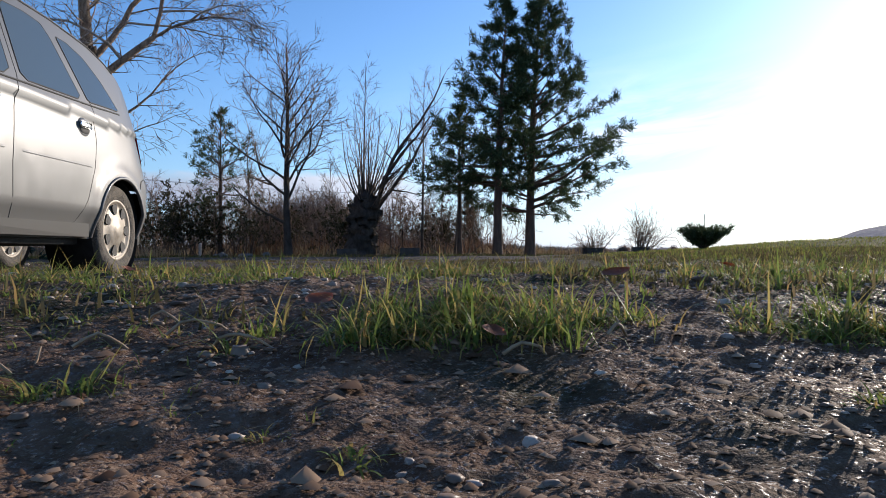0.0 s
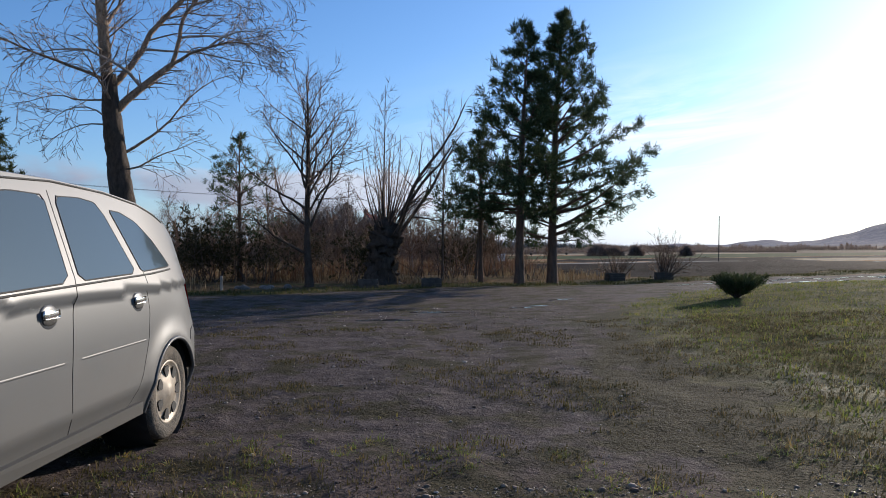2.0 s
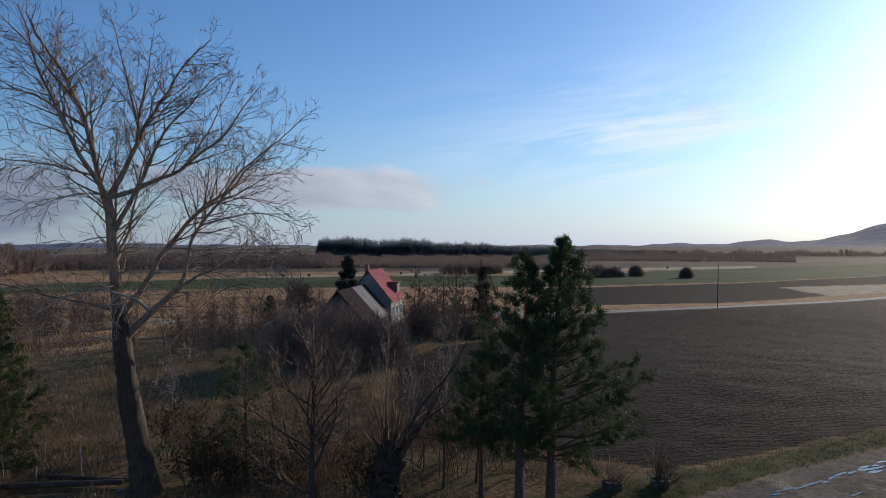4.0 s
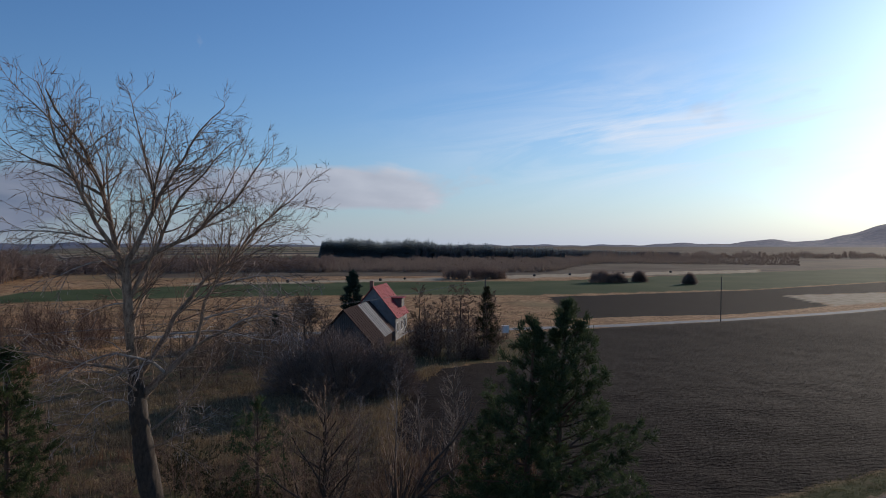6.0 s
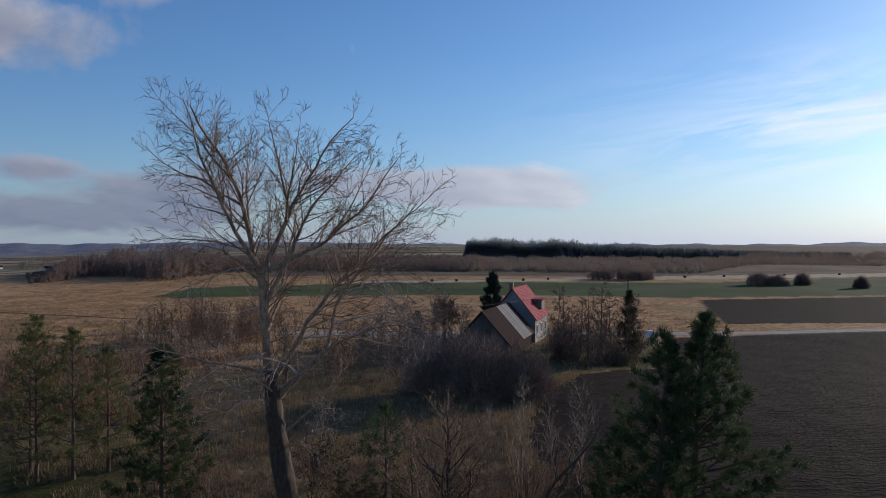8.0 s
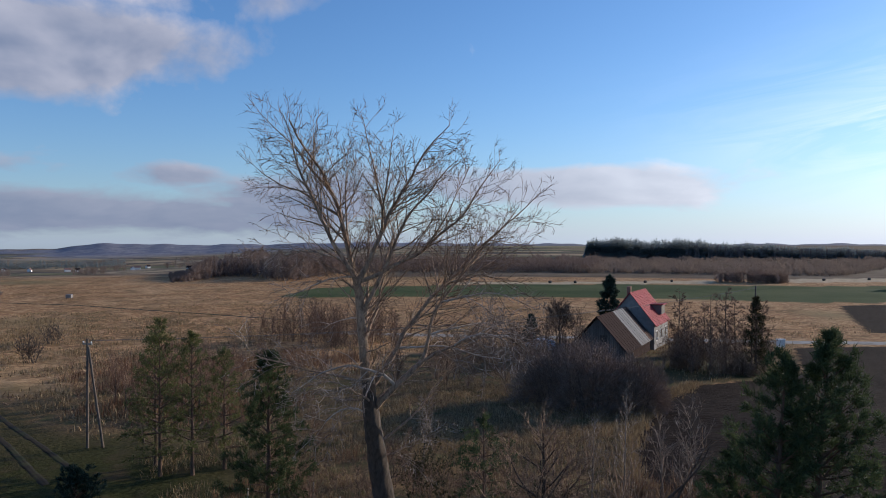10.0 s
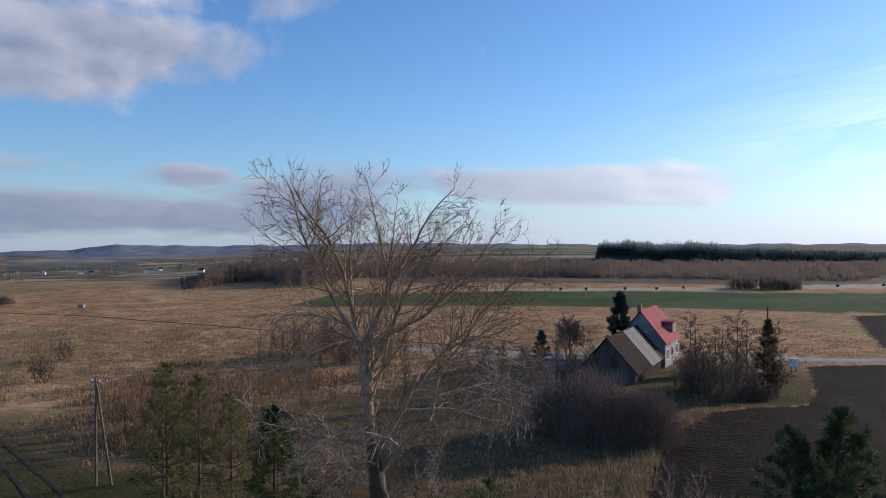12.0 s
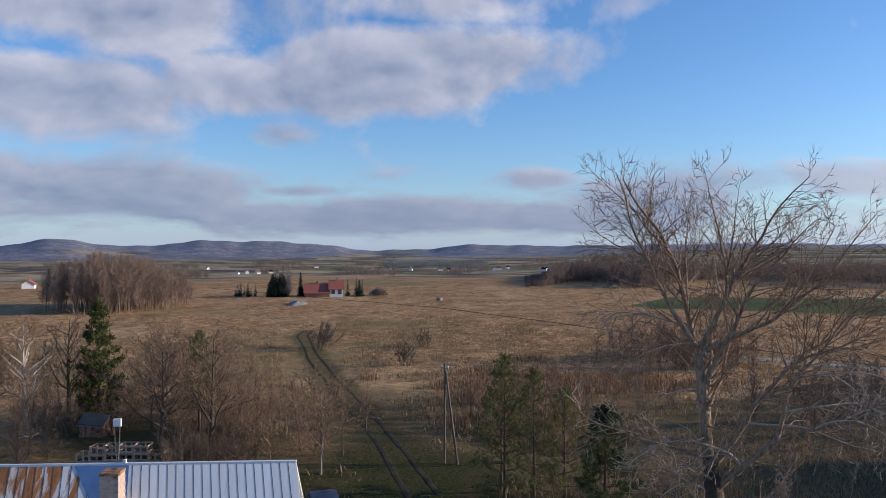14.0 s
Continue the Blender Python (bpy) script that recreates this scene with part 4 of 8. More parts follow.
def crumbs():
    """Fine clods and grit close to the lens."""
    r = np.random.default_rng(10)
    x, y = scatter(r, 24000, -1.3, 1.3, 0.28, 1.9, lambda x, y: np.abs(x) < 0.66 * y + 0.12)
    n = len(x)
    s = np.exp(r.normal(-5.9, 0.55, n))
    base = np.array([(1, 0, 0), (0.2, 0.95, 0.1), (-0.85, 0.3, -0.1), (-0.4, -0.9, 0.05), (0.6, -0.7, -0.05), (0.05, 0.05, 0.45)])
    v = base[None] * (1 + r.normal(0, 0.22, (n, 6, 3))) * s[:, None, None]
    v = v + np.stack([x, y, terrain(x, y) + s * 0.2], -1)[:, None]
    faces = np.array([(0, 1, 5), (1, 2, 5), (2, 3, 5), (3, 4, 5), (4, 0, 5)])
    f = faces[None] + (np.arange(n) * 6)[:, None, None]
    ob = new("grit", make_mesh("grit", v.reshape(-1, 3), f.reshape(-1, 3), CLOD, True))
    tagged(ob, "dark crumbs of soil and fine grit", "gravel", kind="stuff")


CLOD = islands("soil_crumbs", (0.09, 0.045, 0.023), (0.19, 0.106, 0.058), (0.40, 0.27, 0.165), 0.8)
crumbs()


# ---- trees ----
def unit(x, y, z):
    n = math.sqrt(x * x + y * y + z * z) or 1.0
    return x / n, y / n, z / n


def turned(d, angle, rng):
    """A direction at an angle to d, to a random side."""
    while True:
        q = unit(rng.gauss(0, 1), rng.gauss(0, 1), rng.gauss(0, 1))
        k = d[0] * q[0] + d[1] * q[1] + d[2] * q[2]
        s = (q[0] - k * d[0], q[1] - k * d[1], q[2] - k * d[2])
        if s[0] ** 2 + s[1] ** 2 + s[2] ** 2 > 0.05:
            break
    s = unit(*s)
    c, w = math.cos(angle), math.sin(angle)
    return d[0] * c + s[0] * w, d[1] * c + s[1] * w, d[2] * c + s[2] * w


def grow(p, d, length, r, level, spec, rng, out):
    """One limb and all that grows from it: adds (start, end, radius, radius, level) to out."""
    n = max(2, int(length / spec["step"][level]) + 1)
    step = length / n
    r_now = r
    for i in range(n):
        w = spec["wiggle"][level]
        d = unit(d[0] + rng.gauss(0, w), d[1] + rng.gauss(0, w), d[2] + rng.gauss(0, w) + spec["rise"][level])
        q = (p[0] + d[0] * step, p[1] + d[1] * step, p[2] + d[2] * step)
        r_next = r * (1 - (i + 1) / n * spec["taper"])
        out.append((p, q, r_now, max(r_next, spec["thin"]), level))
        p, r_now = q, max(r_next, spec["thin"])
        if level + 1 < spec["levels"] and (i + 1) / n >= spec["bare"][level]:
            k = spec["kids"][level]
            for _ in range(int(k) + (rng.random() < k % 1)):
                left = 1 - (i + 1) / n
                grow(p, turned(d, radians(rng.uniform(*spec["fork"])), rng), length * spec["ratio"][level] * (0.45 + 0.75 * left) * rng.uniform(0.7, 1.2),
                     max(r_now * 0.55, spec["thin"]), level + 1, spec, rng, out)


def limb_meshes(name, out, thick, bark, twig):
    """Splits grown limbs into stout wood and twigs."""
    big = [s for s in out if s[2] >= thick]
    small = [s for s in out if s[2] < thick]
    res = []
    for key, ss, mat, sides in ((name + "_limbs", big, bark, 6), (name + "_twigs", small, twig, 3)):
        if ss:
            v, f = prisms([s[0] for s in ss], [s[1] for s in ss], [s[2] for s in ss], [s[3] for s in ss], sides)
            res.append(make_mesh(key, v, f, mat, True))
        else:
            res.append(None)
    return res


def trunk_mesh(pts, radii, mat, sides=12, flare=1.35, rough=0.05, seed=0):
    pts = np.array(pts, float)
    t = np.linspace(0, 1, max(16, len(pts) * 5))
    s = np.linspace(0, 1, len(pts))
    p = np.stack([np.interp(t, s, pts[:, k]) for k in range(3)], -1)
    kernel = np.array([0.25, 0.5, 0.25])
    for _ in range(3):
        q = p.copy()
        q[1:-1] = p[:-2] * kernel[0] + p[1:-1] * kernel[1] + p[2:] * kernel[2]
        p = q
    r = np.interp(t, s, radii)
    r *= 1 + (flare - 1) * np.exp(-t * 14)
    v, f = tube(p, r, sides)
    rng = np.random.default_rng(seed)
    v += rng.normal(0, 1, v.shape) * (np.repeat(r, sides) * rough)[:, None]
    return make_mesh("trunk", v, f, mat, True)


TREE_SPEC = dict(step=(0.45, 0.35, 0.25, 0.2, 0.15), wiggle=(0.10, 0.14, 0.18, 0.2, 0.2), rise=(0.05, 0.05, 0.04, 0.03, 0.02), taper=0.8, thin=0.005,
                 levels=4, bare=(0.2, 0.15, 0.1, 0.1), kids=(1.0, 1.2, 1.0, 0.6), ratio=(0.5, 0.45, 0.45, 0.5), fork=(25, 60))


def spec_of(**changes):
    s = dict(TREE_SPEC)
    s.update(changes)
    return s


def bare_tree(name, at, pts, radii, limbs, spec, seed, label, category, bark=BARK, twig=TWIG, thick=0.03, sides=12, group="", each_limb=False, fuzz=0):
    """A leafless tree. limbs: height up the trunk, bearing, lift, length, radius; bearings in degrees from +x."""
    rng = random.Random(seed)
    x, y = at
    ob = empty_thing(name, pose(x, y, height(x, y) - 0.05), label, category, group)
    part("trunk", trunk_mesh(pts, radii, bark, sides, seed=seed), ob)
    zs = [p[2] for p in pts]
    out, feet = [], set()
    for z, b, e, ln, r in limbs:
        px, py = (float(np.interp(z, zs, [p[k] for p in pts])) for k in (0, 1))
        d = (math.cos(radians(b)) * math.cos(radians(e)), math.sin(radians(b)) * math.cos(radians(e)), math.sin(radians(e)))
        feet.add((px, py, z))
        grow((px, py, z), d, ln, r, 0, spec, rng, out)
    if each_limb:
        starts = [i for i, s in enumerate(out) if s[4] == 0 and (i == 0 or out[i - 1][4] != 0 or math.dist(out[i - 1][1], s[0]) > 0.01) and s[0] in feet]
        for i, j in zip(starts, starts[1:] + [len(out)]):
            a, _ = limb_meshes("limb", [s for s in out[i:j] if s[2] >= thick], thick, bark, twig)
            if a:
                part("limb", a, ob)
        out = [s for s in out if s[2] < thick]
    a, b = limb_meshes(name, out, thick, bark, twig)
    if a:
        tagged(part("limb_wood", a, ob), kind="stuff")
    if b:
        tagged(part("crown", b, ob), kind="stuff")
    if fuzz:
        tips(ob, out, (1, 2, 3), fuzz, 0.38, spec["thin"] * 0.6, twig, seed)
    return ob


def spread_limbs(n, z0, z1, length, radius, lift, rng, power=1.0):
    res = []
    for i in range(n):
        t = (i + rng.random() * 0.6) / n
        res.append((z0 + (z1 - z0) * t, (i * 137.5 + rng.uniform(-25, 25)) % 360, rng.uniform(*lift), length * (1 - 0.65 * t ** power) * rng.uniform(0.8, 1.15), radius * (1 - 0.6 * t)))
    return res


def splinters(ends, dirs, per, length, width, mat, seed, name="fine_growth", jitter=0.30):
    """The finest twigs: slender slivers from each end, spreading about its direction."""
    r = np.random.default_rng(seed)
    c, d = np.repeat(np.asarray(ends, float), per, 0), np.repeat(np.asarray(dirs, float), per, 0)
    m = len(c)
    v = d + r.normal(0, jitter, (m, 3))
    v[:, 2] += 0.12
    v /= np.linalg.norm(v, axis=1)[:, None]
    s = np.cross(v, r.normal(0, 1, (m, 3)))
    s /= np.linalg.norm(s, axis=1)[:, None] + 1e-9
    ln = length * r.uniform(0.4, 1.2, m)
    return make_mesh(name, np.stack([c - s * width, c + s * width, c + v * ln[:, None]], 1).reshape(-1, 3), np.arange(m * 3).reshape(-1, 3), mat)


def tips(ob, out, levels, per, length, width, mat, seed):
    ends = [s for s in out if s[4] in levels]
    dirs = [unit(s[1][0] - s[0][0], s[1][1] - s[0][1], s[1][2] - s[0][2]) for s in ends]
    tagged(part("fine_growth", splinters([s[1] for s in ends], dirs, per, length, width, mat, seed), ob), kind="stuff")


def dome(at, rx, ry, h, count, seed, label, mat, length=0.8, width=0.012, stems=24, group=""):
    """A great rounded leafless bush: a stool of stems within a dense shell of twigs."""
    r = np.random.default_rng(seed)
    x, y = at
    ob = empty_thing("bare_bush", pose(x, y, height(x, y) - 0.05), label, "bush", group)
    a, u = r.uniform(0, 6.283, stems), r.uniform(0.2, 0.9, stems)
    p0 = np.stack([np.cos(a) * rx * 0.3 * u, np.sin(a) * ry * 0.3 * u, np.zeros(stems)], -1)
    p1 = np.stack([np.cos(a) * rx * 0.8 * u, np.sin(a) * ry * 0.8 * u, h * 0.9 * np.sqrt(1 - (0.8 * u) ** 2)], -1)
    v, f = prisms(p0, p1, np.full(stems, 0.045), np.full(stems, 0.012), 5)
    part("stem_wood", make_mesh("stem_wood", v, f, BARK, True), ob)
    a, e, k = r.uniform(0, 6.283, count), np.arcsin(r.uniform(0.0, 1.0, count)), r.uniform(0.25, 1.0, count) ** 0.5
    lump = 1 + 0.13 * np.sin(a * 3 + seed) * np.cos(e * 2.5) + 0.08 * np.sin(a * 7 + seed * 2) + 0.06 * np.sin(e * 9 + a * 5)
    n = np.stack([np.cos(a) * np.cos(e), np.sin(a) * np.cos(e), np.sin(e)], -1)
    c = n * (k * lump)[:, None] * np.array([rx, ry, h]) * 0.86
    d = n * np.array([0.9, 0.9, 1.0]) + np.array([0, 0, 0.15])
    tagged(part("crown", splinters(c, d / np.linalg.norm(d, axis=1)[:, None], 1, length, width, mat, seed, "crown", 0.6), ob), kind="stuff")
    return ob


# the great poplar beyond the lane, leaning towards the yard. Each limb: what it grows from ("trunk" or a limb's key),
# the height on the trunk or the share of the limb, bearing, lift at the foot, the middle and the tip, length, radius
STEMS = {
    "pale_stem": ("trunk", 6.5, 275, 70, 74, 78, 4.3, 0.225), "left_stem": ("trunk", 6.3, 236, 75, 77, 66, 10.7, 0.19),
    "crown_left": ("pale_stem", 0.93, 212, 68, 66, 72, 6.4, 0.115), "crown_right": ("pale_stem", 0.98, 12, 58, 72, 64, 6.5, 0.125),
    "crown_mid": ("crown_right", 0.33, 170, 68, 84, 72, 4.2, 0.07), "right_arm": ("pale_stem", 0.96, 36, 20, 46, 60, 7.2, 0.11),
    "right_stem": ("pale_stem", 0.62, 14, 64, 64, 38, 6.6, 0.115), "low_bough": ("trunk", 5.8, 14, 50, 44, 40, 2.7, 0.16),
    "bough_stem": ("low_bough", 0.97, 28, 70, 50, 42, 7.8, 0.125), "far_arm": ("trunk", 6.5, 48, 58, 48, 44, 9.2, 0.13),
    "back_stem": ("trunk", 6.9, 118, 52, 60, 66, 7.2, 0.10), "back_arm": ("pale_stem", 0.45, 92, 48, 56, 58, 6.2, 0.08)}
BOUGHS = {
    "left_bough": ("trunk", 6.9, 216, 26, 10, 58, 5.2, 0.07), "upper_left": ("left_stem", 0.62, 202, 32, 14, 44, 3.8, 0.06),
    "top_left": ("left_stem", 0.72, 214, 44, 54, 44, 3.6, 0.055), "low_right": ("trunk", 4.5, 32, 30, 50, 8, 5.2, 0.065),
    "lowest_right": ("trunk", 4.0, 10, 12, 24, 8, 3.1, 0.045), "low_left": ("trunk", 6.3, 195, 4, -6, -20, 2.8, 0.042),
    "lowest_left": ("trunk", 5.4, 222, 16, -10, -32, 2.4, 0.036), "front_bough": ("trunk", 6.1, 290, 30, 18, -4, 3.6, 0.055),
    "front_crown": ("crown_right", 0.25, 305, 46, 60, 58, 4.0, 0.06), "back_crown": ("left_stem", 0.5, 125, 44, 54, 60, 4.8, 0.06),
    "arm_side": ("right_arm", 0.35, 335, 40, 60, 56, 3.8, 0.05), "far_side": ("far_arm", 0.45, 2, 42, 26, 16, 4.2, 0.055), "bough_side": ("low_bough", 0.9, 6, 24, 8, -20, 4.4, 0.065)}
PALE_BOUGHS = {
    "bowed_bough": ("low_bough", 0.4, 238, 34, -6, -28, 4.4, 0.066), "left_pale": ("left_stem", 0.46, 208, 4, 14, -10, 3.8, 0.05),
    "left_dry": ("left_stem", 0.42, 232, 8, -22, -4, 2.8, 0.042), "hanging": ("trunk", 5.5, 228, 30, -40, -72, 3.0, 0.038),
    "stub": ("pale_stem", 0.62, 214, -8, -34, -40, 1.5, 0.034), "bough_end": ("bough_side", 0.3, 345, 28, -8, -36, 3.0, 0.04),
    "bough_tip": ("bough_side", 0.45, 58, 34, 0, -30, 3.0, 0.04),
    "stem_bough": ("bough_stem", 0.10, 40, 20, -4, -24, 4.4, 0.05), "stem_hanging": ("bough_stem", 0.25, 350, 18, 0, -24, 4.0, 0.05),
    "far_bough": ("far_arm", 0.2, 20, 12, -6, -20, 4.6, 0.05)}


def great_poplar(at, seed):
    q = random.Random(seed)
    x, y = at
    ob = empty_thing("poplar_tree", pose(x, y, height(x, y) - 0.05), "tall leafless poplar with a stout dark leaning trunk and spreading crown", "tree")
    # the trunk's bend: to the side, towards the yard, height
    bend = [(0.62, 0.0, 0), (0.40, 0.08, 1.6), (0.05, 0.35, 3.6), (-0.16, 0.85, 5.4), (-0.30, 1.35, 7.1)]
    pts = [(0.904 * a + 0.427 * b, 0.427 * a - 0.904 * b, z) for a, b, z in bend]
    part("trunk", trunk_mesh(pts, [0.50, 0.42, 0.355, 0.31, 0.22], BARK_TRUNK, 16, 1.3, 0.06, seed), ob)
    zs = [p[2] for p in pts]
    spec = spec_of(step=(0.4, 0.34, 0.26, 0.2), kids=(1.2, 1.05, 0.8, 0), ratio=(0.34, 0.55, 0.55, 0.4), wiggle=(0.06, 0.09, 0.11, 0.12), rise=(0.0, 0.03, 0.03, 0.02), fork=(28, 58), thin=0.0062, bare=(0.12, 0.22, 0.15, 0.1), taper=0.72)
    drooping = dict(spec, rise=(0.0, -0.05, -0.06, -0.05), wiggle=(0.06, 0.17, 0.2, 0.2), kids=(1.2, 1.2, 0.9, 0), thin=0.0078)
    runs, high, low = {}, [], []
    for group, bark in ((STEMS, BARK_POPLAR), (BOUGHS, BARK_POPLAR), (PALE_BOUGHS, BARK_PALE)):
        for key, (root, where, b, e0, em, e1, ln, r) in group.items():
            if root == "trunk":
                p = tuple(float(np.interp(where, zs, [w[k] for w in pts])) for k in (0, 1)) + (where,)
            else:
                p, top_r = runs[root][min(len(runs[root]) - 1, int(where * len(runs[root])))]
                r = min(r, top_r * 0.95)
            r *= 0.82 if group is STEMS and root != "trunk" else 0.92
            n = max(4, int(ln / 0.32))
            hangs = group is PALE_BOUGHS or key in ("bough_side", "low_left", "lowest_left", "lowest_right", "front_bough", "left_bough")
            run, out, r_now, sway, nod = [], [], r, 0.0, 0.0
            for i in range(n):
                t = i / (n - 1)
                sway, nod = 0.85 * sway + q.gauss(0, 6), 0.7 * nod + q.gauss(0, 6)
                e = radians((e0 + (em - e0) * 2 * t if t < 0.5 else em + (e1 - em) * (2 * t - 1)) + nod)
                bb = radians(b + sway)
                d = (math.cos(bb) * math.cos(e), math.sin(bb) * math.cos(e), math.sin(e))
                w = tuple(p[k] + d[k] * ln / n for k in range(3))
                r_next = max(r * (1 - (0.3 if key in ("pale_stem", "low_bough") else 0.86) * ((i + 1) / n) ** 0.9), 0.011)
                out.append((p, w, r_now, r_next, 0))
                p, r_now = w, r_next
                run.append((p, r_now))
                left = ln * (1 - t)
                if t > (0.20 if ln > 5 else 0.08):
                    for _ in range(1 + (q.random() < 0.35)):
                        grow(p, turned(d, radians(q.uniform(30, 62)), q), (0.75 + 0.33 * min(left, 4.5)) * q.uniform(0.45, 1.3), min(max(r_now * 0.5, 0.011), 0.032), 1, drooping if hangs else spec, q, out)
            runs[key] = run
            big = [s for s in out if s[2] >= 0.013]
            v, f = prisms([s[0] for s in big], [s[1] for s in big], [s[2] for s in big], [s[3] for s in big], 7)
            part("limb", make_mesh("limb", v, f, bark, True), ob)
            (low if hangs else high).extend(s for s in out if s[2] < 0.013)
    for name, twigs, mat in (("crown", high, TWIG), ("lower_crown", low, TWIG_PALE)):
        v, f = prisms([s[0] for s in twigs], [s[1] for s in twigs], [s[2] for s in twigs], [s[3] for s in twigs], 3)
        tagged(part(name, make_mesh(name, v, f, mat, True), ob), kind="stuff")
    tips(ob, high, (2, 3), 1, 0.34, 0.0060, TWIG, seed)


great_poplar((-12.25, 25.85), 11)

# the young tree beside it
bare_tree("young_tree", (-5.1, 23.2), [(0.05, 0, 0), (0, 0, 1.5), (0.02, 0, 3), (0.05, 0, 5), (0, 0, 6.6)], [0.12, 0.10, 0.08, 0.045, 0.012],
          [(1.05, 205, 30, 2.6, 0.05)] + spread_limbs(25, 1.7, 6.2, 3.2, 0.05, (38, 62), random.Random(5)),
          spec_of(levels=3, kids=(1.3, 1.1, 0), step=(0.3, 0.22, 0.18), ratio=(0.45, 0.45, 0.4), thin=0.006), 12,
          "young leafless tree with a straight dark trunk by the lane", "tree", BARK_DARK, TWIG, 0.02, fuzz=1)


def whip(name, at, h, seed, n=14, label="", spread=1.2, bark=BARK, twig=TWIG, low=0.35, category="tree", group="", lift=(50, 72), r=0.045, thin=0.0055, fuzz=2):
    q = random.Random(seed)
    lean = [q.gauss(0, 0.12) for _ in range(2)]
    return bare_tree(name, at, [(0, 0, 0), (lean[0] * 0.5, lean[1] * 0.5, h * 0.35), (lean[0], lean[1], h * 0.7), (lean[0] * 1.4, lean[1] * 1.4, h)], [r, r * 0.75, r * 0.45, 0.006],
                     spread_limbs(n, h * low, h * 0.95, spread, r * 0.4, lift, q),
                     spec_of(levels=3, kids=(1.1, 0.9, 0), step=(0.28, 0.2, 0.16), ratio=(0.45, 0.45, 0.4), thin=thin), seed, label, category, bark, twig, 0.02, 8, group, fuzz=fuzz)


whip("slim_tree", (-3.1, 26.2), 7.0, 21, 16, "slim leafless birch rising behind the pollard", 1.5, BARK_LIGHT, TWIG_PALE, r=0.05)
whip("slim_tree", (-1.0, 27.0), 6.6, 22, 16, "slim leafless tree with upright branches", 1.8, BARK, TWIG_PALE, r=0.05)
whip("slim_tree", (0.2, 27.6), 5.4, 23, 12, "slim leafless tree with upright branches", 1.4, BARK, TWIG)
whip("slim_tree", (-7.6, 28.4), 4.6, 24, 12, "thin leafless sapling in the scrub", 1.3, BARK, TWIG)
whip("slim_tree", (-9.0, 29.4), 5.0, 25, 12, "thin leafless sapling in the scrub", 1.4, BARK, TWIG)


def pollard(at, seed):
    """A squat willow, cut back to a knobbly head, with long straight shoots."""
    q = random.Random(seed)
    x, y = at
    ob = empty_thing("pollard_willow", pose(x, y, height(x, y) - 0.05), "squat pollard willow with a knobbly dark trunk and thin shoots", "tree")
    part("trunk", trunk_mesh([(0, 0, 0), (0.0, 0, 0.6), (0.06, 0, 1.1), (0.14, 0, 1.6), (0.2, 0, 2.0), (0.22, 0, 2.3)], [0.56, 0.47, 0.46, 0.50, 0.40, 0.10], BARK_DARK, 20, 1.35, 0.13, seed), ob)
    out = []
    spec = spec_of(levels=3, kids=(0.45, 0.6, 0), step=(0.35, 0.25, 0.2), ratio=(0.3, 0.4, 0.4), wiggle=(0.05, 0.1, 0.12), rise=(0.05, 0.05, 0.03), thin=0.004, bare=(0.3, 0.2, 0.1))
    for i in range(46):
        b, e = q.uniform(0, 360), q.uniform(35, 82)
        d = (math.cos(radians(b)) * math.cos(radians(e)), math.sin(radians(b)) * math.cos(radians(e)), math.sin(radians(e)))
        grow((0.12 + d[0] * 0.45, d[1] * 0.45, 1.95 + q.uniform(-0.35, 0.25)), d, q.uniform(1.2, 3.4), q.uniform(0.012, 0.035), 0, spec, q, out)
    for e, b, ln in ((64, 10, 5.4), (54, 335, 4.4), (60, 30, 5.0)):
        d = (math.cos(radians(b)) * math.cos(radians(e)), math.sin(radians(b)) * math.cos(radians(e)), math.sin(radians(e)))
        grow((0.35, 0, 1.35), d, ln, 0.085, 0, spec_of(levels=3, kids=(0.9, 0.8, 0), ratio=(0.3, 0.4, 0.4), thin=0.005), q, out)
    a, b = limb_meshes("shoots", out, 0.022, BARK, TWIG)
    tagged(part("limb_wood", a, ob), kind="stuff")
    tagged(part("crown", b, ob), kind="stuff")


pollard((-3.0, 25.2), 31)


def needles(centres, dirs, per, length, width, mat, seed, name="needles", cone=1.1):
    """Tufts of needles: thin triangles round each centre, leaning along dirs."""
    r = np.random.default_rng(seed)
    c = np.repeat(np.asarray(centres, float), per, 0)
    d = np.repeat(np.asarray(dirs, float), per, 0)
    m = len(c)
    v = d + r.normal(0, cone, (m, 3)) * 0.7
    v[:, 2] += 0.25
    v /= np.linalg.norm(v, axis=1)[:, None]
    ln = length * r.uniform(0.55, 1.15, m)
    s = np.cross(v, r.normal(0, 1, (m, 3)))
    s /= np.linalg.norm(s, axis=1)[:, None] + 1e-9
    base = c + r.normal(0, 0.25, (m, 3)) * length
    p0, p1, p2 = base - s * width, base + s * width, base + v * ln[:, None]
    return make_mesh(name, np.stack([p0, p1, p2], 1).reshape(-1, 3), np.arange(m * 3).reshape(-1, 3), mat)


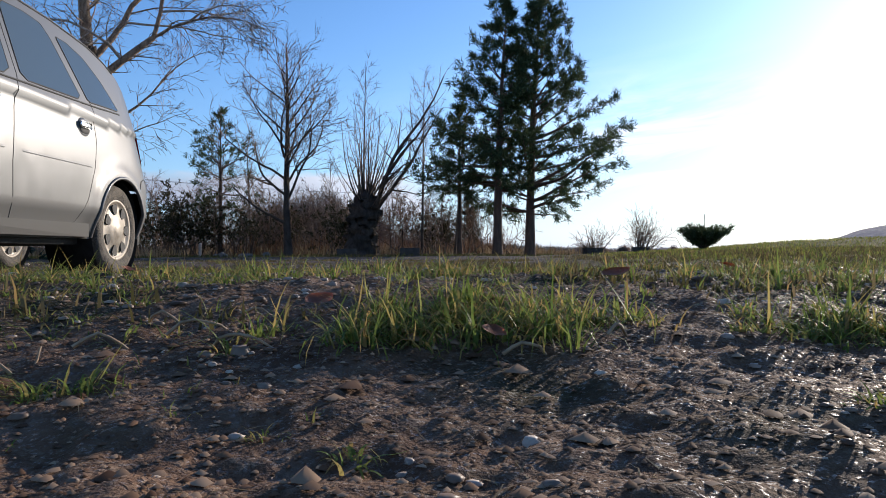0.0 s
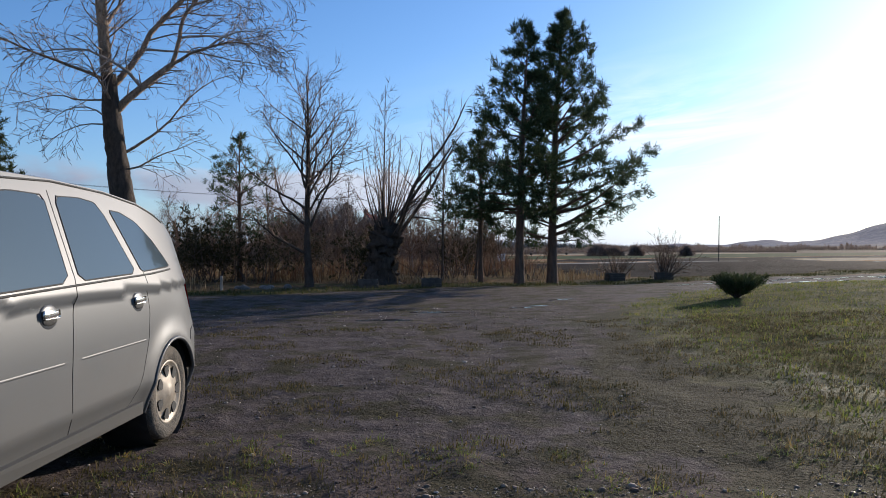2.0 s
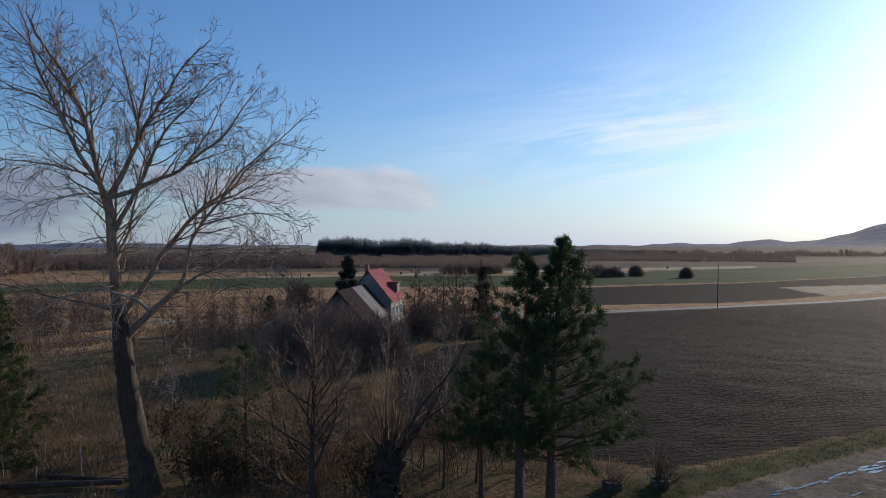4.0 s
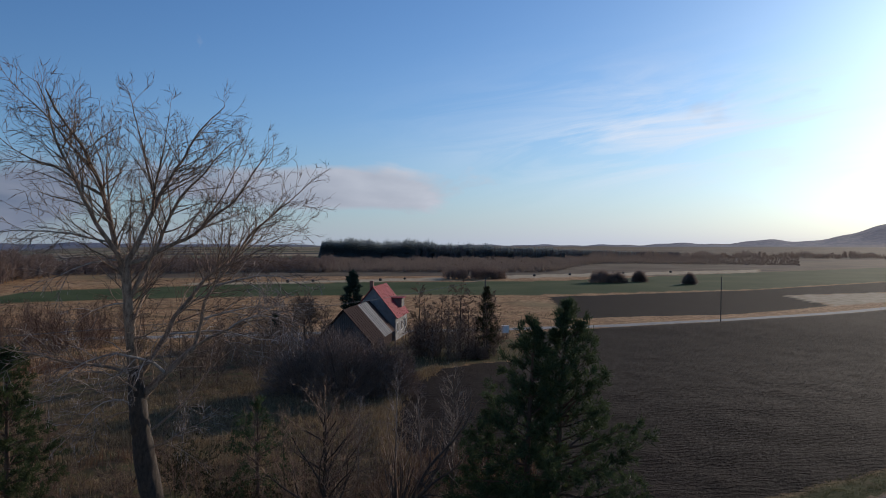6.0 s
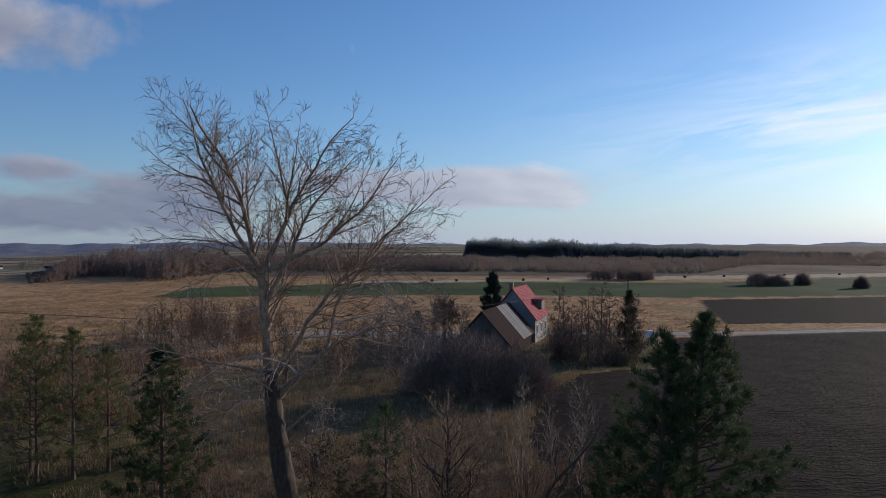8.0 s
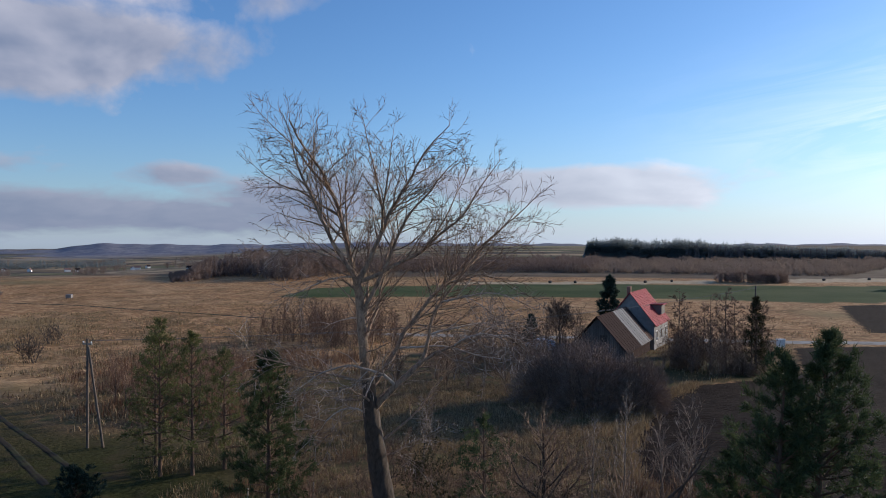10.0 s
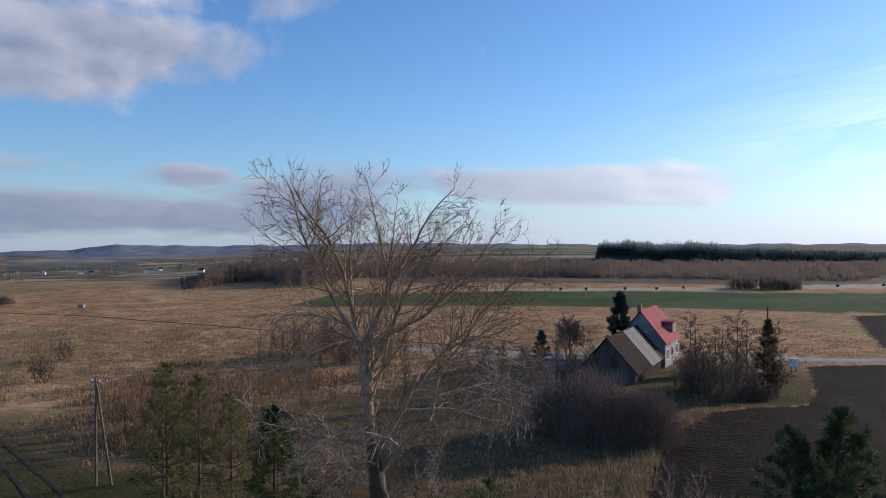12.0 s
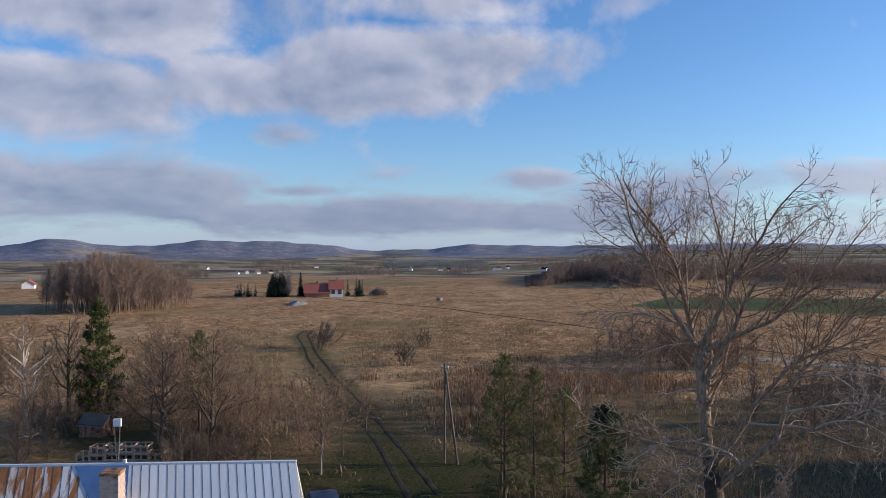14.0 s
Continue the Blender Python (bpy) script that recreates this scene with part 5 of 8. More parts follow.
def pine(name, at, h, crown0, reach, seed, label, mat=NEEDLE, trunk_r=0.16, lean=(0, 0), whorl=0.42, per=26, tuft=0.20, density=1.0, droop=0.0, lopsided=0.0, side=0.0,
         shape=0.75, category="tree", group="", bark=BARK_PINE, width=0.017):
    """A conifer: trunk, whorls of branches, and tufts of needles on their outer parts."""
    q = random.Random(seed)
    x, y = at
    ob = empty_thing(name, pose(x, y, height(x, y) - 0.05), label, category, group)
    pts = [(lean[0] * t * t, lean[1] * t * t, h * t) for t in (0, 0.25, 0.5, 0.75, 1.0)]
    part("trunk", trunk_mesh(pts, [trunk_r, trunk_r * 0.85, trunk_r * 0.62, trunk_r * 0.33, 0.012], bark, 10, seed=seed), ob)
    segs, cen, dirs = [], [], []
    z = crown0
    while z < h * 0.985:
        t = (z - crown0) / (h - crown0)
        full = reach * (1 - t) ** shape * (0.7 + 0.3 * min(1, t * 6 + 0.25)) + 0.12
        px, py = lean[0] * (z / h) ** 2, lean[1] * (z / h) ** 2
        k = q.randint(4, 6) if t < 0.9 else 3
        b0 = q.uniform(0, 360)
        for i in range(k):
            b = radians(b0 + i * 360 / k + q.uniform(-22, 22))
            ln = full * q.uniform(0.55, 1.15) * (1 + lopsided * math.cos(b - radians(side)))
            e = radians(q.uniform(-8, 16) + 48 * t - droop)
            d = unit(math.cos(b) * math.cos(e), math.sin(b) * math.cos(e), math.sin(e))
            p, n, r0 = (px, py, z + q.uniform(-0.12, 0.12)), max(2, int(ln / 0.28)), 0.012 + 0.016 * ln
            for j in range(n):
                d = unit(d[0] + q.gauss(0, 0.08), d[1] + q.gauss(0, 0.08), d[2] + q.gauss(0, 0.06) + 0.025)
                st = ln / n
                w = (p[0] + d[0] * st, p[1] + d[1] * st, p[2] + d[2] * st)
                segs.append((p, w, r0 * (1 - j / n), max(0.004, r0 * (1 - (j + 1) / n)), 0))
                p = w
                if (j + 1) / n > 0.32:
                    for _ in range(2 if q.random() < density else 1):
                        sd = turned(d, radians(q.uniform(25, 65)), q)
                        sl = q.uniform(0.12, 0.42) * min(1, ln)
                        s1 = (p[0] + sd[0] * sl, p[1] + sd[1] * sl, p[2] + sd[2] * sl)
                        segs.append((p, s1, 0.007, 0.003, 1))
                        cen.append(s1)
                        dirs.append(sd)
                        if q.random() < 0.5 * density:
                            cen.append(((p[0] + s1[0]) / 2, (p[1] + s1[1]) / 2, (p[2] + s1[2]) / 2))
                            dirs.append(sd)
            cen.append(p)
            dirs.append(d)
        z += whorl * q.uniform(0.75, 1.25) * (1 if t < 0.8 else 0.7)
    for j in range(5):
        cen.append((lean[0], lean[1], h - 0.08 * j))
        dirs.append((0, 0, 1))
    v, f = prisms([s[0] for s in segs], [s[1] for s in segs], [s[2] for s in segs], [s[3] for s in segs], 4)
    tagged(part("branch_wood", make_mesh("branch_wood", v, f, bark, True), ob), kind="stuff")
    tagged(part("foliage", needles(cen, dirs, per, tuft, width, mat, seed), ob), kind="stuff")
    return ob


pine("pine_tree", (1.6, 24.9), 8.6, 2.3, 2.3, 41, "tall dark green pine with a slender trunk by the lane", lean=(0.35, 0), trunk_r=0.15, lopsided=0.2, side=180, per=24, tuft=0.23, shape=0.9, density=1.0, whorl=0.44)
pine("pine_tree", (2.75, 25.5), 9.2, 1.6, 3.1, 42, "tall dark green pine with long low branches", lean=(0.45, 0.2), trunk_r=0.16, lopsided=0.2, side=0, per=24, tuft=0.23, shape=0.9, density=1.0, whorl=0.44)
pine("pine_tree", (0.35, 25.9), 5.2, 2.2, 1.4, 43, "smaller dark pine beside the tall pines", trunk_r=0.09, density=0.6, per=20)
pine("pine_tree", (-8.4, 27.2), 5.2, 1.8, 1.7, 44, "sparse pine with dead lower branches in the scrub", trunk_r=0.09, density=0.45, per=16, whorl=0.55)
pine("spruce_tree", (-9.1, 15.0), 2.5, 0.15, 1.0, 46, "small dense dark spruce at the yard's edge", NEEDLE_BLUE, 0.06, whorl=0.2, tuft=0.13, droop=8, shape=0.85, per=30, category="tree")
for k, (x, y, h, w) in enumerate([(-27.6, 31.0, 8.2, 2.2), (-26.0, 31.6, 7.4, 2.0), (-29.2, 32.4, 7.4, 2.0), (-25.2, 33.2, 6.4, 1.8)]):
    pine("pine_tree", (x, y), h, 1.2, w, 50 + k, "slim young pine with reddish trunk in a group", NEEDLE_LIGHT, trunk_r=0.09, density=0.5, per=14, group="pines by the farm track", whorl=0.50)
pine("pine_tree", (-18.2, 27.3), 7.3, 0.7, 2.1, 55, "bushy dark green pine beside the scrub", trunk_r=0.13, per=24, density=1.0, whorl=0.38, mat=NEEDLE_MID)
pine("juniper_bush", (-22.9, 21.5), 3.4, 0.1, 1.2, 56, "dense dark evergreen bush at the yard's edge", NEEDLE_BLUE, 0.06, whorl=0.22, tuft=0.14, per=26, shape=0.5, category="bush")
pine("juniper_bush", (-19.5, 20.5), 2.2, 0.1, 1.2, 57, "low spreading evergreen bush at the yard's edge", NEEDLE_BLUE, 0.05, whorl=0.2, tuft=0.14, per=26, shape=0.4, category="bush")


def juniper(at, seed):
    """A low fan-shaped juniper on the lawn."""
    q = random.Random(seed)
    x, y = at
    ob = empty_thing("juniper_bush", pose(x, y, height(x, y) - 0.02), "low fan-shaped juniper bush growing on the lawn", "bush")
    segs, cen, dirs = [], [], []
    for i in range(70):
        b, e = q.uniform(0, 6.283), radians(q.uniform(26, 75))
        d = (math.cos(b) * math.cos(e), math.sin(b) * math.cos(e), math.sin(e))
        ln = min(q.uniform(0.60, 0.80), q.uniform(0.32, 0.42) / math.sin(e))
        p = (0, 0, 0)
        for j in range(5):
            d = unit(d[0] + q.gauss(0, 0.06), d[1] + q.gauss(0, 0.06), d[2] + 0.02)
            w = tuple(p[k] + d[k] * ln / 5 for k in range(3))
            segs.append((p, w, 0.012 * (1 - j / 6), 0.012 * (1 - (j + 1) / 6)))
            p = w
            if j > 0:
                cen.append(p)
                dirs.append(d)
    v, f = prisms(*[[s[k] for s in segs] for k in range(4)], 4)
    tagged(part("stem_wood", make_mesh("stem_wood", v, f, BARK, True), ob), kind="stuff")
    tagged(part("foliage", needles(cen, dirs, 26, 0.10, 0.008, NEEDLE_MID, seed, "foliage", 0.7), ob), kind="stuff")


juniper((5.15, 15.2), 61)


def leafy(at, h, w, seed, label="dark thicket bush still holding brown-green leaves", mat=None):
    """A dense bush that keeps small leaves."""
    q = random.Random(seed)
    x, y = at
    ob = empty_thing("leafy_bush", pose(x, y, height(x, y) - 0.03), label, "bush")
    out, cen, dirs = [], [], []
    spec = spec_of(levels=3, kids=(1.0, 0.8, 0), step=(0.25, 0.2, 0.15), ratio=(0.42, 0.45, 0.4), thin=0.005)
    for i in range(16):
        b, e = q.uniform(0, 6.283), radians(q.uniform(45, 88))
        grow((w * 0.35 * q.gauss(0, 0.6), w * 0.35 * q.gauss(0, 0.6), 0), (math.cos(b) * math.cos(e), math.sin(b) * math.cos(e), math.sin(e)), h * q.uniform(0.6, 1.1), 0.025, 0, spec, q, out)
    for s in out:
        if s[4] > 0 and q.random() < 0.75:
            cen.append(s[1])
            dirs.append(unit(s[1][0] - s[0][0], s[1][1] - s[0][1], s[1][2] - s[0][2]))
    v, f = prisms([s[0] for s in out], [s[1] for s in out], [s[2] for s in out], [s[3] for s in out], 3)
    tagged(part("stem_wood", make_mesh("stem_wood", v, f, BARK, True), ob), kind="stuff")
    tagged(part("foliage", needles(cen, dirs, 6, 0.085, 0.022, mat or IVY, seed, "foliage", 1.2), ob), kind="stuff")


for k, (x, y, h, w) in enumerate([(-9.3, 26.3, 2.3, 2.0), (-8.0, 26.6, 2.0, 2.0), (-10.2, 27.4, 2.2, 2.0), (-3.9, 26.2, 1.7, 1.4), (-6.6, 30.0, 2.0, 2.0), (-13.6, 33.0, 2.4, 2.0), (-0.4, 30.5, 1.8, 1.6)]):
    leafy((x, y), h, w, 90 + k)


def shrub(name, at, h, w, stems, seed, label, twig=TWIG, bark=BARK, levels=3, kids=(0.8, 0.8, 0), group="", lift=(45, 85), thin=0.004, r=0.022, category="bush", fuzz=0):
    """A leafless bush: many stems from one stool."""
    q = random.Random(seed)
    x, y = at
    ob = empty_thing(name, pose(x, y, height(x, y) - 0.03), label, category, group)
    out = []
    spec = spec_of(levels=levels, kids=kids, step=(0.25, 0.2, 0.15), ratio=(0.42, 0.45, 0.4), thin=thin, bare=(0.25, 0.15, 0.1))
    for i in range(stems):
        b, e = q.uniform(0, 6.283), radians(q.uniform(*lift))
        d = (math.cos(b) * math.cos(e), math.sin(b) * math.cos(e), math.sin(e))
        s = w * 0.45 * math.sqrt(q.random())
        c = q.uniform(0, 6.283)
        grow((s * math.cos(c), s * math.sin(c), 0), d, h * q.uniform(0.6, 1.1), r * q.uniform(0.6, 1.1), 0, spec, q, out)
    a, b = limb_meshes("stems", out, 0.012, bark, twig)
    if a:
        tagged(part("stem_wood", a, ob), kind="stuff")
    if b:
        tagged(part("crown", b, ob), kind="stuff")
    if fuzz:
        tips(ob, out, (0, 1, 2), fuzz, 0.16 * h, thin * 0.8, twig, seed)
    return ob


# leafless shrubs in the planters by the lane
shrub("bare_bush", (5.2, 27.1), 1.15, 0.35, 26, 71, "small leafless bush rising from a planter", TWIG, kids=(1.4, 1.1, 0), lift=(28, 82), thin=0.005)
shrub("bare_bush", (7.0, 27.3), 1.55, 0.35, 30, 72, "round leafless bush rising from a planter", TWIG, kids=(1.5, 1.2, 0), lift=(26, 82), thin=0.005)
# the thicket behind the lane
q = random.Random(8)
THICKET = [(-16.5, 28.5, 2.0), (-14.6, 29.5, 2.4), (-18.5, 30.0, 2.2), (-9.6, 27.5, 2.6), (-8.0, 26.8, 2.2), (-9.2, 30.5, 3.0), (-6.6, 28.6, 2.6), (-5.2, 29.5, 2.4),
           (-3.9, 28.6, 2.4), (-2.2, 29.2, 2.6), (-0.6, 28.0, 2.2), (0.9, 29.4, 2.4), (2.4, 29.0, 1.8), (-12.5, 31.0, 2.4), (-1.5, 33.5, 2.2), (-15.5, 34.0, 2.4), (-23.0, 38.0, 2.8)]
for k, (x, y, h) in enumerate(THICKET):
    shrub("bare_bush", (x, y), h, 1.6, 10, 100 + k, "dense leafless thicket bush with brown stems", TWIG if k % 3 else TWIG_RED, kids=(0.7, 0.5, 0), group="thicket behind the lane", thin=0.006, fuzz=4)
# the rounded dark bush in front of the barn
for k, (x, y, h, w) in enumerate([(-9.4, 54, 4.4, 5.0), (-12.6, 55.5, 4.0, 5.0), (-6.4, 55, 3.6, 4.0), (-10.5, 57.5, 4.2, 5.0)]):
    dome((x, y), w * 0.74, w * 0.6, h * 1.2, 12000, 140 + k, "large rounded leafless bush, dense and dark", TWIG_BUSH, 0.7, 0.015, 20, "bushes before the barn")
for k, (x, y, h) in enumerate([(-5.4, 33.0, 4.4), (-2.6, 35.5, 4.2), (-14.8, 36.0, 4.0)]):
    whip("sapling", (x, y), h, 160 + k, 14, "leafless sapling with upright twigs in the fallow", 1.3, BARK_LIGHT, TWIG_PALE, group="saplings in the fallow", low=0.25)
# thin trees round the far house
q = random.Random(17)
for k in range(11):
    x, y = -5.6 + k * 0.85 + q.uniform(-0.4, 0.4), 75.5 + q.uniform(0, 9) + 0.3 * k
    whip("garden_tree", (x, y), q.uniform(5.6, 8.2), 180 + k, 20, "thin leafless larch in the garden of a house", 1.9, BARK, TWIG_RED, low=0.1, group="trees by the house", lift=(5, 40), r=0.08, thin=0.016, fuzz=4)
dome((-5.6, 90.5), 1.9, 1.7, 3.6, 2600, 210, "dense leafless bush at the corner of a house", TWIG_RED, 0.8, 0.02, 10)
dome((-4.6, 79.0), 1.6, 1.5, 2.4, 2200, 211, "dense leafless bush in the garden of a house", TWIG_RED, 0.7, 0.02, 10)
dome((0.6, 77.5), 1.8, 1.2, 1.5, 2200, 212, "low leafless bush at the edge of the ploughed field", TWIG, 0.7, 0.02, 10)
whip("garden_tree", (-22.0, 99.0), 5.4, 214, 34, "small spreading leafless fruit tree beside the barn", 3.4, BARK, TWIG, low=0.25, lift=(15, 55), r=0.12, thin=0.016, fuzz=4)
pine("spruce_tree", (-26.5, 101.0), 3.6, 0.2, 1.1, 215, "small dark spruce in the garden", NEEDLE_BLUE, 0.07, per=12, whorl=0.4, tuft=0.3, width=0.05, category="tree", bark=BARK)
pine("spruce_tree", (2.0, 79.8), 7.2, 0.3, 1.35, 190, "narrow brown-green conifer in the garden", IVY, 0.09, per=9, whorl=0.45, density=0.6, tuft=0.35, width=0.04, category="tree", bark=BARK)
pine("spruce_tree", (-16.2, 104), 9.0, 0.4, 2.2, 191, "dark dense spruce behind the house", NEEDLE_BLUE, 0.12, per=14, whorl=0.45, tuft=0.4, width=0.06, category="tree", bark=BARK)


# ---- far woods ----
def bare_wood(name, xs, ys, hs, seed, label, twig=TWIG_RED, per=34, thin=0.035, low=0.03, stem=1.0):
    """A far stand of leafless trees, too many to count."""
    r = np.random.default_rng(seed)
    n = len(xs)
    z = terrain(xs, ys) - 0.2
    foot = np.stack([xs, ys, z], -1)
    top = foot + np.stack([r.normal(0, 0.4, n), r.normal(0, 0.4, n), hs], -1)
    t = r.uniform(low, 0.97, (n, per))
    a = r.uniform(0, 6.283, (n, per))
    ln = hs[:, None] * 0.30 * (1.15 - t) * r.uniform(0.5, 1.2, (n, per)) + 0.5
    e = r.uniform(0.5, 1.3, (n, per))
    b0 = foot[:, None] + (top - foot)[:, None] * t[..., None]
    d = np.stack([np.cos(a) * np.cos(e), np.sin(a) * np.cos(e), np.sin(e)], -1)
    b1 = b0 + d * ln[..., None]
    s = r.uniform(0.2, 0.95, (n, per, 3))
    c0 = b0[:, :, None] + (b1 - b0)[:, :, None] * s[..., None]
    c1 = c0 + (d[:, :, None] * 0.6 + r.normal(0, 0.5, (n, per, 3, 3))) * (ln[..., None, None] * 0.45)
    p0 = np.concatenate([b0.reshape(-1, 3), c0.reshape(-1, 3)])
    p1 = np.concatenate([b1.reshape(-1, 3), c1.reshape(-1, 3)])
    w = np.concatenate([np.full(n * per, thin), np.full(n * per * 3, thin * 0.75)])
    side = np.cross(p1 - p0, r.normal(0, 1, p0.shape))
    side *= (w / (np.linalg.norm(side, axis=1) + 1e-9))[:, None]
    v, f = prisms(foot, top, (0.004 * hs + thin * 0.35) * stem, np.full(n, thin * 0.3), 4)
    tri = np.stack([p0 - side, p0 + side, p1], 1).reshape(-1, 3)
    f = [f, len(v) + np.arange(len(tri)).reshape(-1, 3)]
    v = np.concatenate([v, tri])
    return tagged(new(name, make_mesh(name, v, f, twig)), label, "trees", kind="stuff")


def conifer_wood(name, xs, ys, hs, seed, label, mat=NEEDLE_BLUE, per=46, wide=0.20):
    """A far stand of conifers: tiers of drooping sprays on each stem."""
    r = np.random.default_rng(seed)
    n = len(xs)
    foot = np.stack([xs, ys, terrain(xs, ys) - 0.2], -1)
    t = r.uniform(0.08, 1.0, (n, per))
    a = r.uniform(0, 6.283, (n, per))
    w = hs[:, None] * wide * (1.05 - t) * r.uniform(0.6, 1.2, (n, per)) + 0.12
    c = foot[:, None] + np.stack([np.zeros((n, per)), np.zeros((n, per)), t * hs[:, None]], -1)
    out = np.stack([np.cos(a), np.sin(a), -0.35 + 0.9 * t], -1)
    sd = np.stack([-np.sin(a), np.cos(a), np.zeros_like(a)], -1)
    p0 = c + np.array([0, 0, 1])[None, None] * (hs[:, None] * 0.05)[..., None]
    p1, p2 = c + out * w[..., None] + sd * w[..., None] * 0.45, c + out * w[..., None] - sd * w[..., None] * 0.45
    v = np.stack([p0, p1, p2], 2).reshape(-1, 3)
    return tagged(new(name, make_mesh(name, v, np.arange(len(v)).reshape(-1, 3), mat)), label, "forest", kind="stuff")


r = np.random.default_rng(77)
# conifer forest on the skyline ahead, its edge steep to the left and its crown line falling to the right
a = -10.9 + 24 * r.random(2600) ** 1.5
d = 690 + 110 * r.random(2600) ** 1.6 + np.maximum(a, 0) * 8
hh = (15.2 + r.normal(0, 1.0, 2600) + 1.1 * np.sin(a * 1.3) + 0.9 * np.sin(a * 4.1) + 0.8 * r.random(2600) ** 4 * 3) * np.clip(1.0 - np.maximum(a + 5, 0) * 0.038, 0.34, 1)
conifer_wood("conifer_forest", np.sin(np.radians(a)) * d, np.cos(np.radians(a)) * d, hh, 1, "dark conifer forest along the skyline", NEEDLE_HAZED, 56, 0.27)
a = r.uniform(-4, 16, 620)
d = 684 + r.uniform(0, 60, 620) + np.maximum(a, 0) * 8
bare_wood("bare_woodland", np.sin(np.radians(a)) * d, np.cos(np.radians(a)) * d, (12.5 + r.normal(0, 1.0, 620)) * np.clip(1.0 - np.maximum(a + 4, 0) * 0.036, 0.4, 1), 7, "tall leafless trees along the edge of the forest", TWIG_GREY, 18, 0.26)
# dense young growth on the slope below it
a = r.uniform(-13, 24, 7600)
d = 345 + 330 * r.random(7600) ** 1.25 + smooth(6, 11, a) * 180
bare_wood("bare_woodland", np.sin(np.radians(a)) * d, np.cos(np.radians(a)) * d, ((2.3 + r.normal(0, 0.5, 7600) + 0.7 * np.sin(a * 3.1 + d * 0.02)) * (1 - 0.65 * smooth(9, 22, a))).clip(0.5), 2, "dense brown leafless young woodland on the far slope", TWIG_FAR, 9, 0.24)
# bare belt along the horizon to the right
a = r.uniform(9, 40, 1700)
d = 640 + r.uniform(0, 160, 1700) + np.maximum(a, 0) * 5
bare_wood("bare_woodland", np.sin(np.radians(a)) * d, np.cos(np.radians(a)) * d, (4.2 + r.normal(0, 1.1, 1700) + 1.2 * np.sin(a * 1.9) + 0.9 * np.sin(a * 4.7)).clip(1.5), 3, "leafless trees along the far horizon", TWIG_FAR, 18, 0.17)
# woods to the left of the meadow: a dense dark end, then a lower belt
a = r.uniform(-42, -29.5, 1500)
d = 300 + 110 * r.random(1500) + 25 * np.sin(a * 0.8)
bare_wood("bare_woodland", np.sin(np.radians(a)) * d, np.cos(np.radians(a)) * d, (8.8 + r.normal(0, 1.0, 1500) + 1.6 * np.sin(a * 1.7) + 1.0 * np.sin(a * 5.1)) * (0.15 + 0.85 * smooth(-42, -37.5, a)), 4, "brown leafless woodland beyond the meadow", TWIG_WOOD, 22, 0.15)
a = r.uniform(-30, -10, 2200)
d = 350 + r.uniform(0, 150, 2200)
bare_wood("bare_woodland", np.sin(np.radians(a)) * d, np.cos(np.radians(a)) * d, (5.4 + r.normal(0, 0.9, 2200) + 0.6 * np.sin(a * 2.9)).clip(2), 8, "low belt of leafless trees across the far fields", TWIG_WOOD, 14, 0.17)
# alder grove
ax, ay = r.uniform(-1, 1, 420), r.uniform(-1, 1, 420)
k = ax ** 2 + ay ** 2 < 1
fall = 0.67 * ax[k] + 0.74 * ay[k]
ax, ay, rim = -192.0 + 14.5 * ax[k], 64.0 + 18 * ay[k], 1.05 - 0.30 * (ax[k] ** 2 + ay[k] ** 2) - 0.32 * fall.clip(0)
bare_wood("alder_grove", ax, ay, 13.1 * rim + r.normal(0, 0.8, len(ax)), 5, "dense grove of tall leafless alders in the meadow", TWIG_BUSH, 76, 0.036, 0.20, 1.2)
# copse and single trees in the green field
cx, cy = r.uniform(-8, 15, 110), r.uniform(272, 284, 110)
bare_wood("copse", cx, cy, 2.2 + 2.4 * np.exp(-((cx - 4) / 8) ** 2) + r.normal(0, 0.4, 110), 6, "low dark copse in the fields", TWIG_WOOD, 60, 0.07)
for k, (x, y, w, h) in enumerate([(46, 252, 4.4, 4.6), (51, 251, 3.6, 3.6), (60, 257, 2.8, 4.0), (73, 243, 2.2, 3.6)]):
    dome((x, y), w, w * 0.8, h, 2600, 20 + k, "rounded clump of leafless scrub in the field", TWIG_WOOD, 1.5, 0.06, 14, "clumps in the field")
# scrub trees across the meadow
sx, sy = r.uniform(-62, -44, 70), r.uniform(84, 100, 70)
bare_wood("scrub_trees", sx, sy, 5.0 + r.normal(0, 0.7, 70), 30, "slender leafless saplings on the meadow", TWIG_RED, 60, 0.022)
sx, sy = r.uniform(-52, -34, 45), r.uniform(44, 66, 45)
k = near_line(sx, sy, TRACK) > 4
bare_wood("scrub_trees", sx[k], sy[k], 3.2 + r.normal(0, 0.6, k.sum()), 31, "reddish leafless saplings beside the farm track", TWIG_RED, 70, 0.013)
sx, sy = r.uniform(-30, -14, 60), r.uniform(58, 86, 60)
bare_wood("scrub_trees", sx, sy, 4.6 + r.normal(0, 0.8, 60), 32, "leafless saplings behind the poplar", TWIG, 60, 0.02)
sx, sy = r.uniform(-68, -43, 90), r.uniform(12, 34, 90)
k = (near_line(sx, sy, TRACK) > 5) & (near_line(sx, sy, [(-40, 12.5), (-44, 15), (-58, 19.5)]) > 3.2)
bare_wood("scrub_trees", sx[k], sy[k], 4.6 + r.normal(0, 1.0, k.sum()), 33, "tangle of leafless scrub round the back yard", TWIG, 110, 0.011)
sx, sy = r.uniform(-7, 3.0, 38), r.uniform(72, 84, 38)
k = ~inside(sx, sy, PLOUGH)
